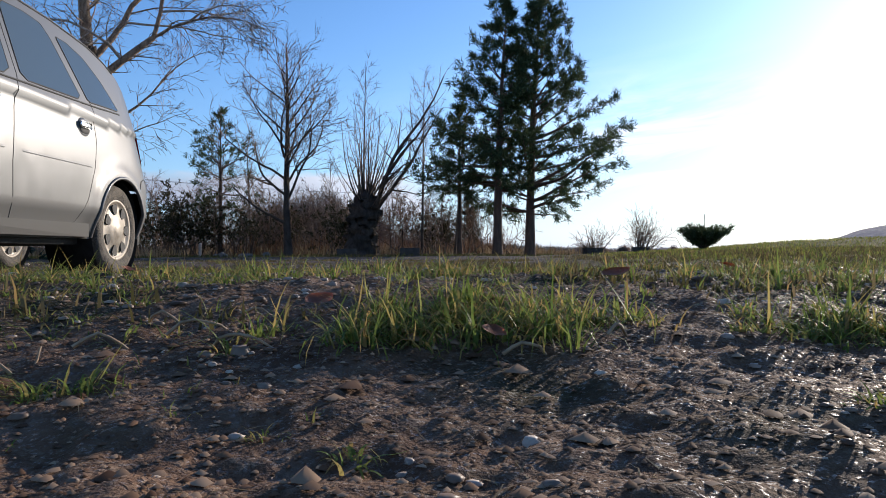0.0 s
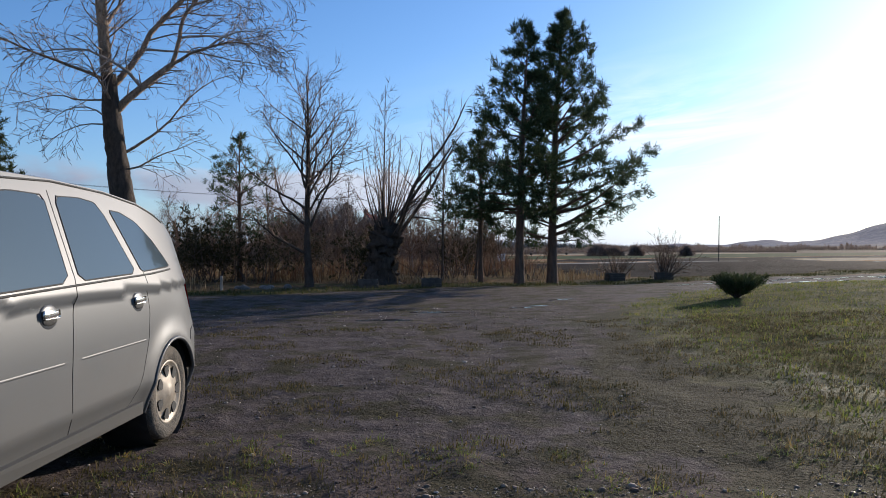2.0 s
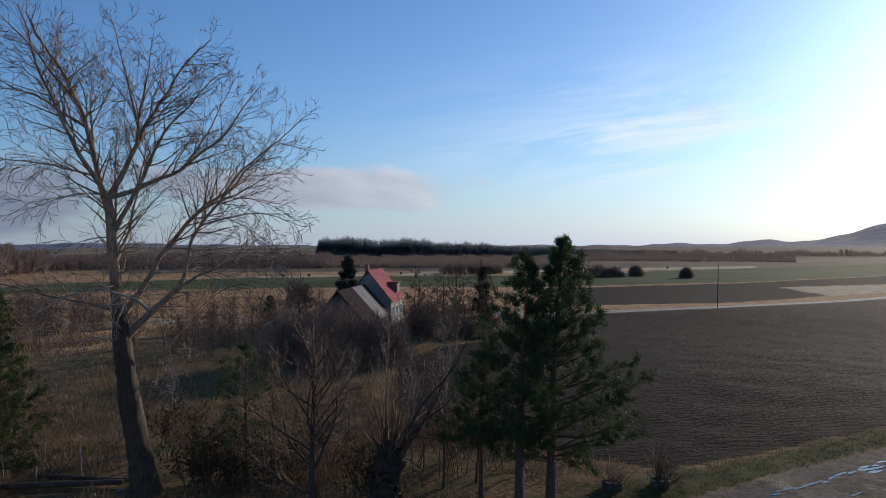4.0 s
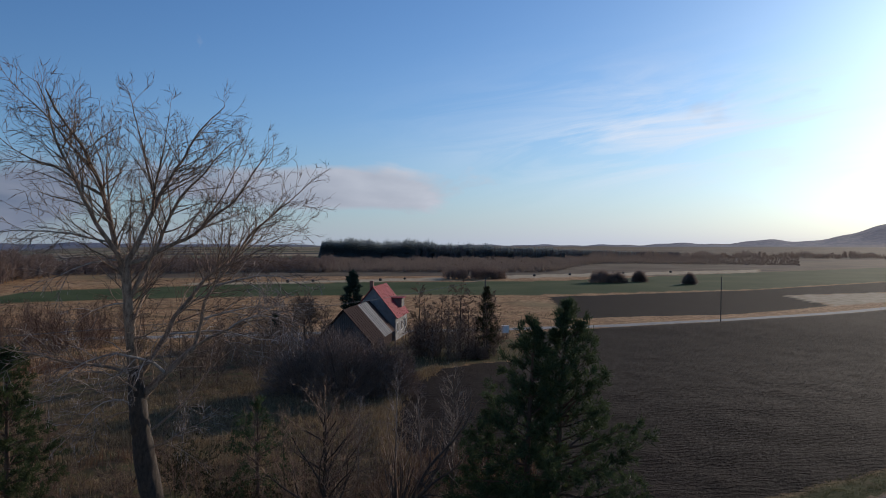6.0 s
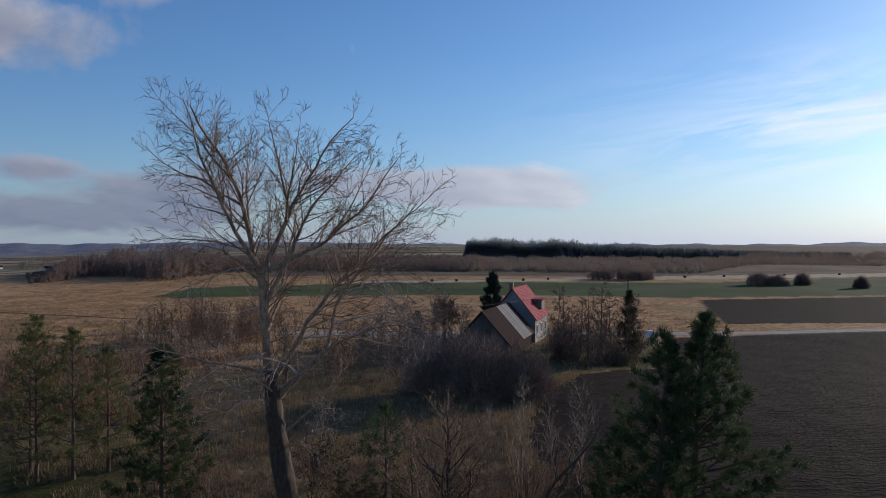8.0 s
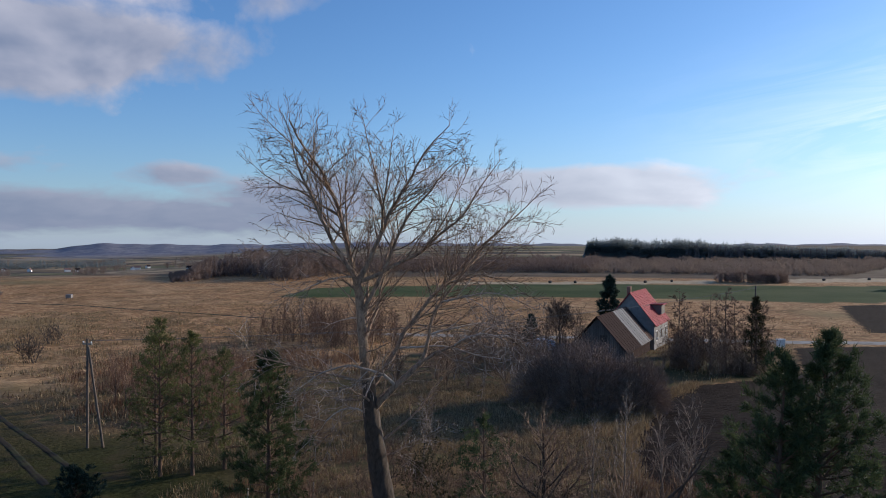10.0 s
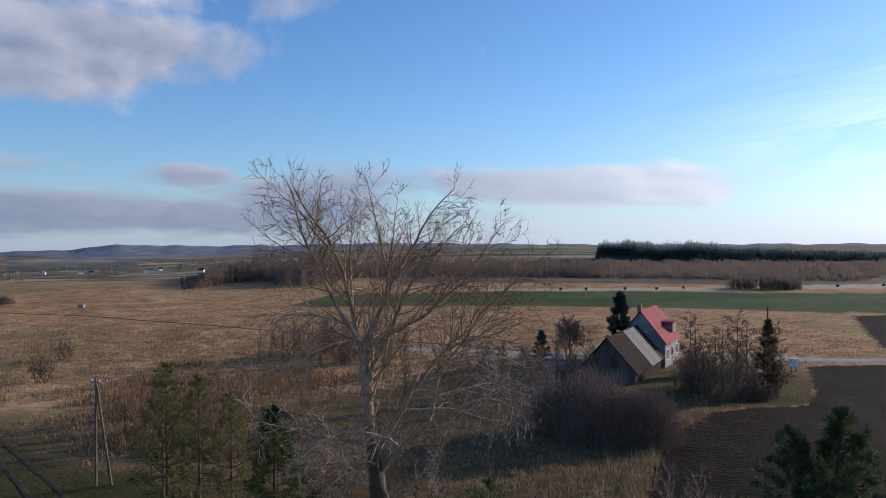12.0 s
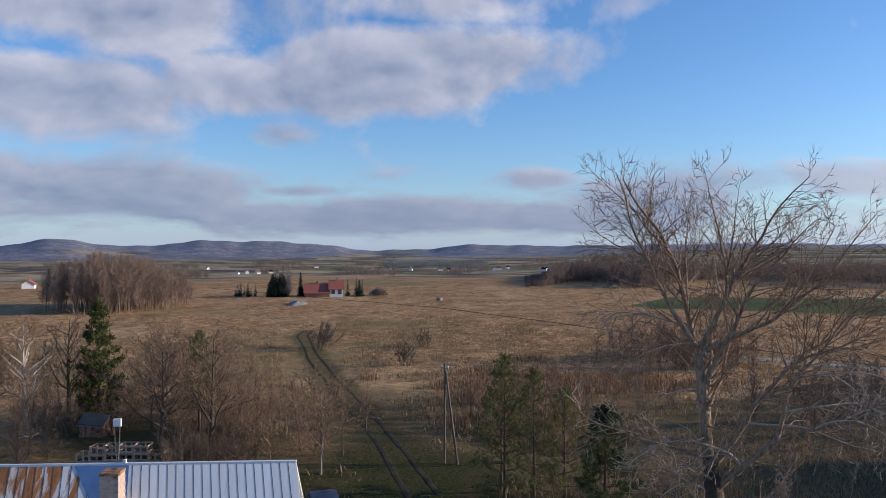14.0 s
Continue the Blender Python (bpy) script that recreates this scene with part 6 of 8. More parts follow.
bare_wood("scrub_trees", sx[k], sy[k], 3.4 + r.normal(0, 0.7, k.sum()), 34, "brown leafless scrub in the garden by the field", TWIG, 60, 0.013)
# the farm's dark trees, valley woods
fx = np.concatenate([r.uniform(-199.5, -198, 3), r.uniform(-191.5, -186, 8), r.uniform(-216, -208, 9)])
fy = np.concatenate([r.uniform(118.5, 120, 3), r.uniform(130.5, 136, 8), r.uniform(104, 110, 9)])
conifer_wood("farm_trees", fx, fy, np.concatenate([r.uniform(6.4, 7.6, 3), r.uniform(4.0, 6.2, 8), r.uniform(2.6, 4.2, 9)]), 40, "dark conifers round the farmstead", NEEDLE_BLUE, 120, 0.17)
for k, (x, y, w, h) in enumerate([(-202.4, 112.4, 2.1, 7.2), (-201.0, 114.4, 1.8, 7.4)]):
    dome((x, y), w, w, h, 3600, 27 + k, "dense rounded dark evergreen beside the farmstead", NEEDLE_BLUE, 0.9, 0.09, 12, "evergreens at the farmstead")
dome((-187.0, 140.5), 4.5, 2.0, 2.4, 1800, 29, "low dark bush at the end of the farmstead", TWIG_WOOD, 0.8, 0.05, 12)
bare_wood("farm_trees", r.uniform(-202, -199, 9), r.uniform(114, 118, 9), r.uniform(6, 8, 9), 43, "leafless trees before the farmstead", TWIG_GREY, 60, 0.04)
a = r.uniform(-80, -34, 4200)
d = np.where(r.random(4200) < 0.4, 900, 1500) + r.uniform(0, 240, 4200) + 200 * np.sin(a * 0.4)
keep = np.sin(a * 0.9) + 0.6 * np.sin(a * 2.3 + d * 0.004) > 0.1
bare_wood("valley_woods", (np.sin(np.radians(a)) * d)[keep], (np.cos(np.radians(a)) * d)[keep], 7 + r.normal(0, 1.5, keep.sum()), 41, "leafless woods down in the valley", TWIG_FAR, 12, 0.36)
a = r.uniform(-53, -45, 420)
d = 1250 + r.uniform(0, 200, 420)
conifer_wood("valley_conifers", np.sin(np.radians(a)) * d, np.cos(np.radians(a)) * d, 14 + r.normal(0, 2, 420), 42, "dark conifer plantation down in the valley", NEEDLE_HAZED, 30)


# ---- vehicles ----
def paint(name, base, dust, metal=0.35, rough=0.32, coat=0.04):
    """Car paint with dried mud thrown up over the lower body."""
    m = bpy.data.materials.new(name)
    m.use_nodes = True
    t = m.node_tree
    b = t.nodes["Principled BSDF"]
    N = Nodes(t)
    tc = t.nodes.new("ShaderNodeTexCoord")
    s = t.nodes.new("ShaderNodeSeparateXYZ")
    t.links.new(tc.outputs["Object"], s.inputs[0])
    n = N.noise(tc.outputs["Object"], 6, 6, 0.65)
    low = N.ramp(N.math("ADD", s.outputs[2], N.math("MULTIPLY", N.math("SUBTRACT", n, 0.5), 0.5)), 0.75, 0.18)
    speck = N.ramp(N.noise(tc.outputs["Object"], 90, 3, 0.6), 0.60, 0.72)
    k = N.math("MAXIMUM", N.math("MULTIPLY", low, 0.75), N.math("MULTIPLY", N.math("MULTIPLY", speck, low), 1.0), clamp=True)
    k = N.math("ADD", k, N.math("MULTIPLY", n, 0.10), clamp=True)
    t.links.new(N.mix(k, rgb(base), rgb(dust)), b.inputs["Base Color"])
    t.links.new(N.math("MULTIPLY", N.math("SUBTRACT", 1.0, k), metal), b.inputs["Metallic"])
    t.links.new(N.math("ADD", rough, N.math("MULTIPLY", k, 0.45)), b.inputs["Roughness"])
    b.inputs["Coat Weight"].default_value = coat
    b.inputs["Coat Roughness"].default_value = 0.12
    return m


SILVER = paint("champagne_silver_paint", (0.060, 0.067, 0.075), (0.100, 0.092, 0.078), 0.1, 0.42, 0.15)
WHITE_PAINT = paint("white_car_paint", (0.50, 0.50, 0.49), (0.40, 0.36, 0.30), 0.0)
NAVY = paint("navy_car_paint", (0.02, 0.035, 0.075), (0.16, 0.14, 0.12), 0.2)
BLACK = material("black_rubber", (0.012, 0.012, 0.012), (0.03, 0.03, 0.029), 20, 0.75, 0.15)
TYRE = material("muddy_tyre", (0.035, 0.032, 0.028), (0.16, 0.135, 0.105), 10, 0.9, 0.5, fine=80)
HUBCAP = material("dusty_hubcap", (0.22, 0.19, 0.15), (0.33, 0.285, 0.225), 12, 0.5, 0.1, 0.2)
CHROME = material("dull_chrome", (0.55, 0.55, 0.54), (0.68, 0.68, 0.67), 30, 0.22, 0.02, 0.9)
RED_GLASS = material("red_lamp_glass", (0.28, 0.012, 0.012), (0.36, 0.02, 0.02), 20, 0.15, 0.0)
GLASS = bpy.data.materials.new("tinted_glass")
GLASS.use_nodes = True
gb = GLASS.node_tree.nodes["Principled BSDF"]
gb.inputs["Base Color"].default_value = (0.07, 0.092, 0.105, 1)
gb.inputs["Roughness"].default_value = 0.06
gb.inputs["IOR"].default_value = 1.5
gb.inputs["Specular IOR Level"].default_value = 0.5


def lathe(profile, axis_x, sides=40):
    """A turned shape about the x axis: profile of (x, radius)."""
    ang = np.arange(sides) * 2 * np.pi / sides
    pr = np.array(profile, float)
    v = np.stack([np.repeat(pr[:, 0] + axis_x, sides), (pr[:, 1:2] * np.cos(ang)).ravel(), (pr[:, 1:2] * np.sin(ang)).ravel()], -1)
    n = len(pr)
    i, j = np.meshgrid(np.arange(n - 1), np.arange(sides), indexing="ij")
    k = (j + 1) % sides
    return v, np.stack([i * sides + j, i * sides + k, (i + 1) * sides + k, (i + 1) * sides + j], -1).reshape(-1, 4)


TYRE_R = 0.302
tv, tf = lathe([(-0.08, 0.19), (-0.095, 0.21), (-0.1, 0.25), (-0.092, 0.282), (-0.075, 0.297), (-0.03, TYRE_R), (0.03, TYRE_R), (0.075, 0.297), (0.092, 0.282), (0.1, 0.25), (0.095, 0.21), (0.08, 0.19)], 0, 56)
for i in range(len(tv)):  # tread blocks
    rad = math.hypot(tv[i][1], tv[i][2])
    if rad > 0.29 and (i % 56) % 2:
        tv[i][1] *= 0.985
        tv[i][2] *= 0.985
TYRE_ME = make_mesh("tyre", tv, tf, TYRE, True)
hv, hf = lathe([(0.083, 0.205), (0.092, 0.200), (0.088, 0.185), (0.075, 0.175), (0.078, 0.15), (0.088, 0.105), (0.098, 0.085), (0.098, 0.055), (0.104, 0.045), (0.106, 0.012), (0.106, 0.001)], 0, 42)
HUB_ME = make_mesh("hubcap", hv, hf, HUBCAP, True)


def slot_mesh():
    """One dark opening of a hubcap."""
    bm = bmesh.new()
    vs = [bm.verts.new((0.0, y, z)) for y, z in ((-0.014, 0.104), (0.014, 0.104), (0.026, 0.122), (0.036, 0.158), (0.026, 0.170), (-0.026, 0.170), (-0.036, 0.158), (-0.026, 0.122))]
    f = bm.faces.new(vs)
    ex = bmesh.ops.extrude_face_region(bm, geom=[f])
    bmesh.ops.translate(bm, vec=(0.008, 0, 0), verts=[v for v in ex["geom"] if isinstance(v, bmesh.types.BMVert)])
    return from_bm("slot", bm, BLACK)


SLOT_ME = slot_mesh()
DISC_ME = make_mesh("wheel_disc", *lathe([(-0.06, 0.21), (-0.06, 0.03), (-0.06, 0.001)], 0, 24), BLACK)

TOP = [(0, 0.60), (0.02, 0.80), (0.05, 0.93), (0.12, 1.06), (0.22, 1.16), (0.34, 1.28), (0.48, 1.37), (0.66, 1.44), (0.9, 1.495), (1.3, 1.54), (1.8, 1.56), (2.3, 1.56), (2.65, 1.51),
       (2.85, 1.43), (3.1, 1.25), (3.38, 1.05), (3.6, 0.97), (3.85, 0.88), (3.97, 0.76), (4.03, 0.62), (4.05, 0.5)]


def car(name, m, length, wide, tall, body_paint, label, rear_hub=0.73, front_hub=3.36, fine=True):
    """A small people carrier or hatchback, its tail at the origin and its nose along +y."""
    ob = empty_thing(name, m, label, "car")
    sy, sz, half = length / 4.05, tall / 1.62, wide / 2
    hubs = (rear_hub * sy, front_hub * sy)
    ty, tz = [p[0] * sy for p in TOP], [p[1] * sz for p in TOP]

    def top(y):
        return float(np.interp(y, ty, tz))

    def width(y, z):
        w = half
        if y < 0.55:
            w -= half * 0.16 * ((0.55 - y) / 0.55) ** 2.2
        if y < 0.95 and z > 0.62:
            w -= 0.11 * ((0.95 - y) / 0.95) ** 2 * min(1, (z - 0.62) / 0.4)
        if y > length - 0.6:
            w -= half * 0.3 * ((y - length + 0.6) / 0.6) ** 2
        belt = 0.98 * sz
        if z > belt:
            w -= (z - belt) * 0.31
        elif z > 0.62 * sz:
            w -= 0.02 * ((z - 0.62 * sz) / (belt - 0.62 * sz)) ** 2
        if z < 0.42:
            w -= 0.09 * (0.42 - z) / 0.25
        for h in hubs:  # swollen wheel arches
            d = math.hypot(y - h, z - 0.30)
            w += 0.022 * math.exp(-((d - 0.36) / 0.07) ** 2)
        return w

    def under(y):
        return 0.24 + 0.10 * max(0, 1 - y / 0.5) ** 2 + 0.06 * max(0, 1 - (length - y) / 0.6) ** 2

    ys = np.unique(np.concatenate([np.linspace(0, length, 150 if fine else 60), np.array(ty)]))
    nv, arch = 44 if fine else 22, 0.345
    verts, faces, drop = [], [], set()
    cols = {}
    for s in (1, -1):
        for i, y in enumerate(ys):
            z0, z1 = under(y), top(y)
            for j in range(nv + 1):
                z = z0 + (z1 - z0) * j / nv
                yy, zz = float(y), z
                for h in hubs:
                    d = math.hypot(yy - h, zz - 0.30)
                    if d < arch - 0.05:
                        drop.add(len(verts))
                    elif d < arch:
                        yy, zz = h + (yy - h) * arch / d, 0.30 + (zz - 0.30) * arch / d
                cols[s, i, j] = len(verts)
                verts.append((s * width(yy, zz), yy, zz))
        for i in range(len(ys) - 1):
            for j in range(nv):
                q = (cols[s, i, j], cols[s, i + 1, j], cols[s, i + 1, j + 1], cols[s, i, j + 1])
                if not any(k in drop for k in q):
                    faces.append(q if s > 0 else q[::-1])
    nx = 14
    grid = {}
    for i, y in enumerate(ys):  # bonnet, windscreen, roof and tailgate
        w, z = width(y, top(y)), top(y)
        for k in range(nx + 1):
            f = 2 * k / nx - 1
            grid[i, k] = len(verts)
            verts.append((f * w, float(y), z + 0.055 * sz * (1 - abs(f) ** 2.6)))
    for i in range(len(ys) - 1):
        for k in range(nx):
            faces.append((grid[i, k], grid[i, k + 1], grid[i + 1, k + 1], grid[i + 1, k]))
    for i in (0, len(ys) - 1):
        for j in range(nv):
            faces.append((cols[1, i, j], cols[-1, i, j], cols[-1, i, j + 1], cols[1, i, j + 1]))
    me = make_mesh("body", verts, np.array(faces), body_paint, True)
    part("body", me, ob)
    part("underbody", box_mesh("underbody", -half + 0.12, 0.12, 0.20, half - 0.12, length - 0.15, 0.34, BLACK, 0.03), ob)
    for h in hubs:  # dark wheel housings
        for s in (1, -1):
            v, f = lathe([(0.0, arch), (-0.30, arch), (-0.30, 0.02)], 0, 28)
            part("wheel_housing", make_mesh("wheel_housing", v * np.array([s, 1, 1]) + np.array([s * (half - 0.03), h, 0.30]), f, BLACK, True), ob)

    def on_side(pts, s, out):
        return [(s * (width(y, z) + out), y, z) for y, z in pts]

    def plate(pname, pts, s, mat, out=0.004, label="", smooth_it=False):
        """A flat piece laid on the car's side, with its own thickness."""
        bm = bmesh.new()
        a = [bm.verts.new(p) for p in on_side(pts, s, out)]
        b = [bm.verts.new(p) for p in on_side(pts, s, -0.012)]
        bm.faces.new(a)
        n = len(a)
        for i in range(n):
            bm.faces.new((a[i], a[(i + 1) % n], b[(i + 1) % n], b[i]))
        return part(pname, from_bm(pname, bm, mat, smooth_it), ob, label)

    def pane(pname, pts, s, label):
        """Side glass that follows the body's curve."""
        y0, y1 = min(p[0] for p in pts), max(p[0] for p in pts)
        cut, nz, v = 15, 6, []
        for i in range(cut + 1):
            y = y0 + (y1 - y0) * min(max(i / cut, 0.004), 0.996)
            zs = [a[1] + (b[1] - a[1]) * (y - a[0]) / (b[0] - a[0]) for a, b in zip(pts, pts[1:] + pts[:1]) if (a[0] - y) * (b[0] - y) < 0]
            for k in range(nz + 1):
                z = min(zs) + (max(zs) - min(zs)) * k / nz
                v.append((s * (width(y, z) + 0.003), y, z))
        f = [(i * (nz + 1) + k, (i + 1) * (nz + 1) + k, (i + 1) * (nz + 1) + k + 1, i * (nz + 1) + k + 1)[::s] for i in range(cut) for k in range(nz)]
        return part(pname, make_mesh(pname, np.array(v), np.array(f), GLASS, True), ob, label)

    def line(pname, pts, s, mat, r=0.004, out=0.001, closed=False):
        dense = []
        loop = pts + pts[:1] if closed else pts
        for (a, b), (c, d) in zip(loop, loop[1:]):
            k = max(2, int(math.hypot(c - a, d - b) / 0.04))
            dense += [(a + (c - a) * i / k, b + (d - b) * i / k) for i in range(k)]
        dense.append(loop[-1])
        dense = [(a, min(b, top(a) - 0.012)) for a, b in dense]
        v, f = tube(on_side(dense, s, out), [r] * len(dense), 6)
        return part(pname, make_mesh(pname, v, f, mat, True), ob)

    def S(pts):
        return [(y * sy, z * sz) for y, z in pts]

    def rounded(pts):
        for _ in range(1):
            pts = [(a[0] + (b[0] - a[0]) * k, a[1] + (b[1] - a[1]) * k) for a, b in zip(pts, pts[1:] + pts[:1]) for k in (0.08, 0.92)]
        return pts

    rear_win = S([(1.19, 1.074), (1.83, 1.058), (1.83, 1.475), (1.60, 1.482), (1.44, 1.466), (1.37, 1.40)])
    quarter = S([(0.66, 1.10), (1.11, 1.08), (1.19, 1.24), (1.29, 1.43), (1.17, 1.425), (1.00, 1.375), (0.84, 1.27), (0.73, 1.17)])
    front_win = S([(1.93, 1.055), (2.74, 1.03), (2.87, 1.08), (2.64, 1.34), (2.45, 1.45), (2.2, 1.478), (1.93, 1.475)])
    for s in (1, -1):
        for pname, pts in (("rear_door_window", rear_win), ("quarter_window", quarter), ("front_door_window", front_win)):
            pts = rounded(pts)
            pane(pname, pts, s, "dark tinted side glass")
            line("window_seal", pts, s, BLACK, 0.0045, 0.0, True)
        line("door_seam", S([(1.88, 1.5), (1.87, 1.07), (1.92, 0.9), (1.95, 0.62), (1.95, 0.40), (1.93, 0.30)]), s, BLACK, 0.0028, -0.0005)
        line("door_seam", S([(1.28, 1.42), (1.17, 1.25), (1.08, 1.05), (1.05, 0.85), (1.08, 0.68), (1.17, 0.48), (1.28, 0.34), (1.38, 0.31), (1.93, 0.30), (2.9, 0.30)]), s, BLACK, 0.0026, -0.0005)
        line("belt_line", S([(0.66, 1.082), (1.0, 1.063), (1.7, 1.044), (2.8, 1.012)]), s, BLACK, 0.006, 0.0)
        line("roof_rail", S([(0.55, 1.435), (0.9, 1.505), (1.3, 1.54), (1.8, 1.55), (2.3, 1.53), (2.6, 1.48)]), s, BLACK, 0.006, 0.0)
        line("side_moulding", S([(1.12, 0.68), (1.86, 0.68)]), s, body_paint, 0.016, -0.0125)
        line("side_moulding", S([(2.02, 0.68), (2.76, 0.685)]), s, body_paint, 0.016, -0.0125)
        plate("sill", S([(1.12, 0.25), (2.95, 0.25), (2.95, 0.33), (1.16, 0.33)]), s, body_paint, 0.022)
        line("bumper_seam", S([(0.02, 0.66), (0.25, 0.68), (0.36, 0.66), (0.42, 0.60)]), s, BLACK, 0.004)
        plate("tail_lamp", S([(0.06, 0.78), (0.20, 0.80), (0.24, 1.02), (0.16, 1.04), (0.10, 0.98)]), s, RED_GLASS, 0.006, "red tail lamp")
        for hy in (1.20, 2.13):
            hx, hz = width(hy * sy, 0.905 * sz), 0.905 * sz
            bm = bmesh.new()
            bmesh.ops.create_uvsphere(bm, u_segments=16, v_segments=10, radius=1)
            bmesh.ops.transform(bm, matrix=Matrix.Translation((s * (hx - 0.004), hy * sy, hz)) @ Matrix.Diagonal((0.014, 0.082, 0.062, 1)), verts=bm.verts[:])
            dish = part("door_handle", from_bm("door_handle", bm, body_paint, True), ob, "rounded door handle in its dish")
            bm = bmesh.new()
            bmesh.ops.create_uvsphere(bm, u_segments=14, v_segments=8, radius=1)
            bmesh.ops.transform(bm, matrix=Matrix.Translation((s * (hx + 0.006), hy * sy, hz - 0.012)) @ Matrix.Diagonal((0.006, 0.06, 0.024, 1)), verts=bm.verts[:])
            part("handle_recess", from_bm("handle_recess", bm, BLACK, True), dish)
            bm = bmesh.new()
            block(bm, s * (hx + 0.008), hy * sy - 0.066, hz - 0.004, s * (hx + 0.018), hy * sy + 0.066, hz + 0.036, 0.012)
            part("handle_grip", from_bm("handle_grip", bm, CHROME, True), dish)
        # arch lip
        for h in hubs:
            a = [(h + math.cos(t) * arch, 0.30 + math.sin(t) * arch) for t in np.linspace(-0.15, math.pi + 0.15, 40)]
            line("arch_lip", a, s, body_paint, 0.012, 0.002)
    # glass of the tailgate and windscreen, laid on the upper shell
    for pname, y0, y1 in (("tailgate_window", 0.14, 0.52), ("windscreen", 2.80, 3.34)):
        rows = np.linspace(y0 * sy, y1 * sy, 9)
        v, f = [], []
        for y in rows:
            w = width(y, top(y)) * 0.86
            for k in range(9):
                u = 2 * k / 8 - 1
                v.append((u * w, y, top(y) + 0.055 * sz * (1 - abs(u * 0.86) ** 2.6) + 0.006))
        for i in range(8):
            for k in range(8):
                f.append((i * 9 + k, i * 9 + k + 1, (i + 1) * 9 + k + 1, (i + 1) * 9 + k))
        part(pname, make_mesh(pname, v, np.array(f), GLASS, True), ob, "dark car glass")
    # aerial
    v, f = tube([(0, 0.62 * sy, top(0.62 * sy) + 0.05), (0, 0.58 * sy, top(0.62 * sy) + 0.09), (0, 0.55 * sy, top(0.62 * sy) + 0.13)], [0.016, 0.011, 0.005], 6)
    part("aerial", make_mesh("aerial", v, f, BLACK, True), ob)
    for h in hubs:
        for s in (1, -1):
            w = new("wheel")
            w.parent = ob
            w.matrix_local = pose(s * (half - 0.115), h, TYRE_R, 0, 0, 0 if s > 0 else 180)
            part("tyre", TYRE_ME, w)
            part("hubcap", HUB_ME, w)
            part("wheel_disc", DISC_ME, w)
            for k in range(7):
                sl = part("slot", SLOT_ME, w)
                sl.matrix_local = Matrix.Translation((0.084, 0, 0)) @ pose(0, 0, 0, k * 360 / 7 + 12)
    return ob


car("parked_car", pose(-3.035, 5.66, 0, 0, 0, 180), 4.05, 1.69, 1.62, SILVER, "dusty champagne-silver people carrier parked on the gravel yard")
white_car = car("parked_car", pose(-5.02, 7.85, 0, 0, 0, 180), 3.75, 1.60, 1.42, WHITE_PAINT, "white hatchback parked beside the silver car")
navy_car = car("parked_car", pose(-30.0, 21.1, height(-30.0, 21.1), 0, 0, 62), 4.2, 1.70, 1.45, NAVY, "dark blue car parked behind the farmhouse", fine=False)
hatch = part("tailgate", box_mesh("tailgate", -0.62, -0.95, -0.03, 0.62, 0.0, 0.03, NAVY, 0.02), navy_car, "dark blue tailgate standing open")
hatch.matrix_local = pose(0, 0.45, 1.32, -32, 0, 0)
part("tailgate_pane", box_mesh("tailgate_pane", -0.50, -0.55, 0.031, 0.50, -0.06, 0.036, GLASS), hatch)
car("parked_car", pose(-21.0, 91.5, height(-21.0, 91.5), 0, 0, 75), 3.8, 1.62, 1.45, WHITE_PAINT, "white car parked beside the barn", fine=False)
ALU = material("white_roof_ladder", (0.66, 0.66, 0.64), (0.80, 0.80, 0.78), 9, 0.45, 0.1)
rack = empty_thing("roof_rack", pose(-5.02, 7.85, 0, 0, 0, 180), "white roof rack with a slotted beam on a car roof", "roof rack")
for y in (0.75, 1.75):
    part("crossbar", box_mesh("crossbar", -0.60, y - 0.02, 1.475, 0.60, y + 0.02, 1.51, BLACK, 0.006), rack)
    for s in (1, -1):
        part("foot", box_mesh("foot", s * 0.56 - 0.03, y - 0.04, 1.36, s * 0.56 + 0.03, y + 0.04, 1.50, BLACK, 0.01), rack)
for x in (-0.45, -0.33):
    beam = part("beam", box_mesh("beam", x - 0.02, 0.35, 1.51, x + 0.02, 2.4, 1.63, ALU, 0.006), rack)
    for k in range(8):
        part("slot", box_mesh("slot", x - 0.024, 0.5 + k * 0.24, 1.55, x + 0.024, 0.58 + k * 0.24, 1.59, BLACK, 0.008), beam)

# ---- buildings ----
PLASTER = material("grey_plaster", (0.42, 0.40, 0.36), (0.58, 0.56, 0.51), 3, 0.9, 0.3, c3=(0.30, 0.27, 0.23), patch=0.58)
BOARDS = material("weathered_boards", (0.07, 0.062, 0.056), (0.16, 0.145, 0.13), 5, 0.9, 0.5, stretch=(6, 6, 0.6), per_object=0.25)
RED_TIN = material("red_metal_roof", (0.24, 0.035, 0.045), (0.34, 0.06, 0.07), 4, 0.8, 0.1, 0.0, spec=0.15, per_object=0.1)
OLD_TIN = material("weathered_tin_patch", (0.115, 0.117, 0.122), (0.175, 0.178, 0.184), 3, 0.8, 0.1, 0.0, spec=0.15, per_object=0.15)
RUST_OLD = material("torn_rusty_sheet", (0.06, 0.04, 0.035), (0.14, 0.085, 0.065), 4, 0.95, 0.4, spec=0.05)
WHITE_TIN = material("white_painted_tin", (0.66, 0.645, 0.635), (0.76, 0.74, 0.725), 2, 0.6, 0.1, 0.0, spec=0.25, c3=(0.54, 0.53, 0.53), patch=0.62, per_object=0.05, stretch=(0.4, 2, 1), shift=True)
RUST = material("rusting_metal_roof", (0.22, 0.085, 0.04), (0.46, 0.20, 0.08), 4.0, 0.85, 0.2, 0.0, c3=(0.62, 0.57, 0.52), patch=0.53, per_object=0.1, stretch=(0.7, 2.4, 1.0), spec=0.1, shift=True)
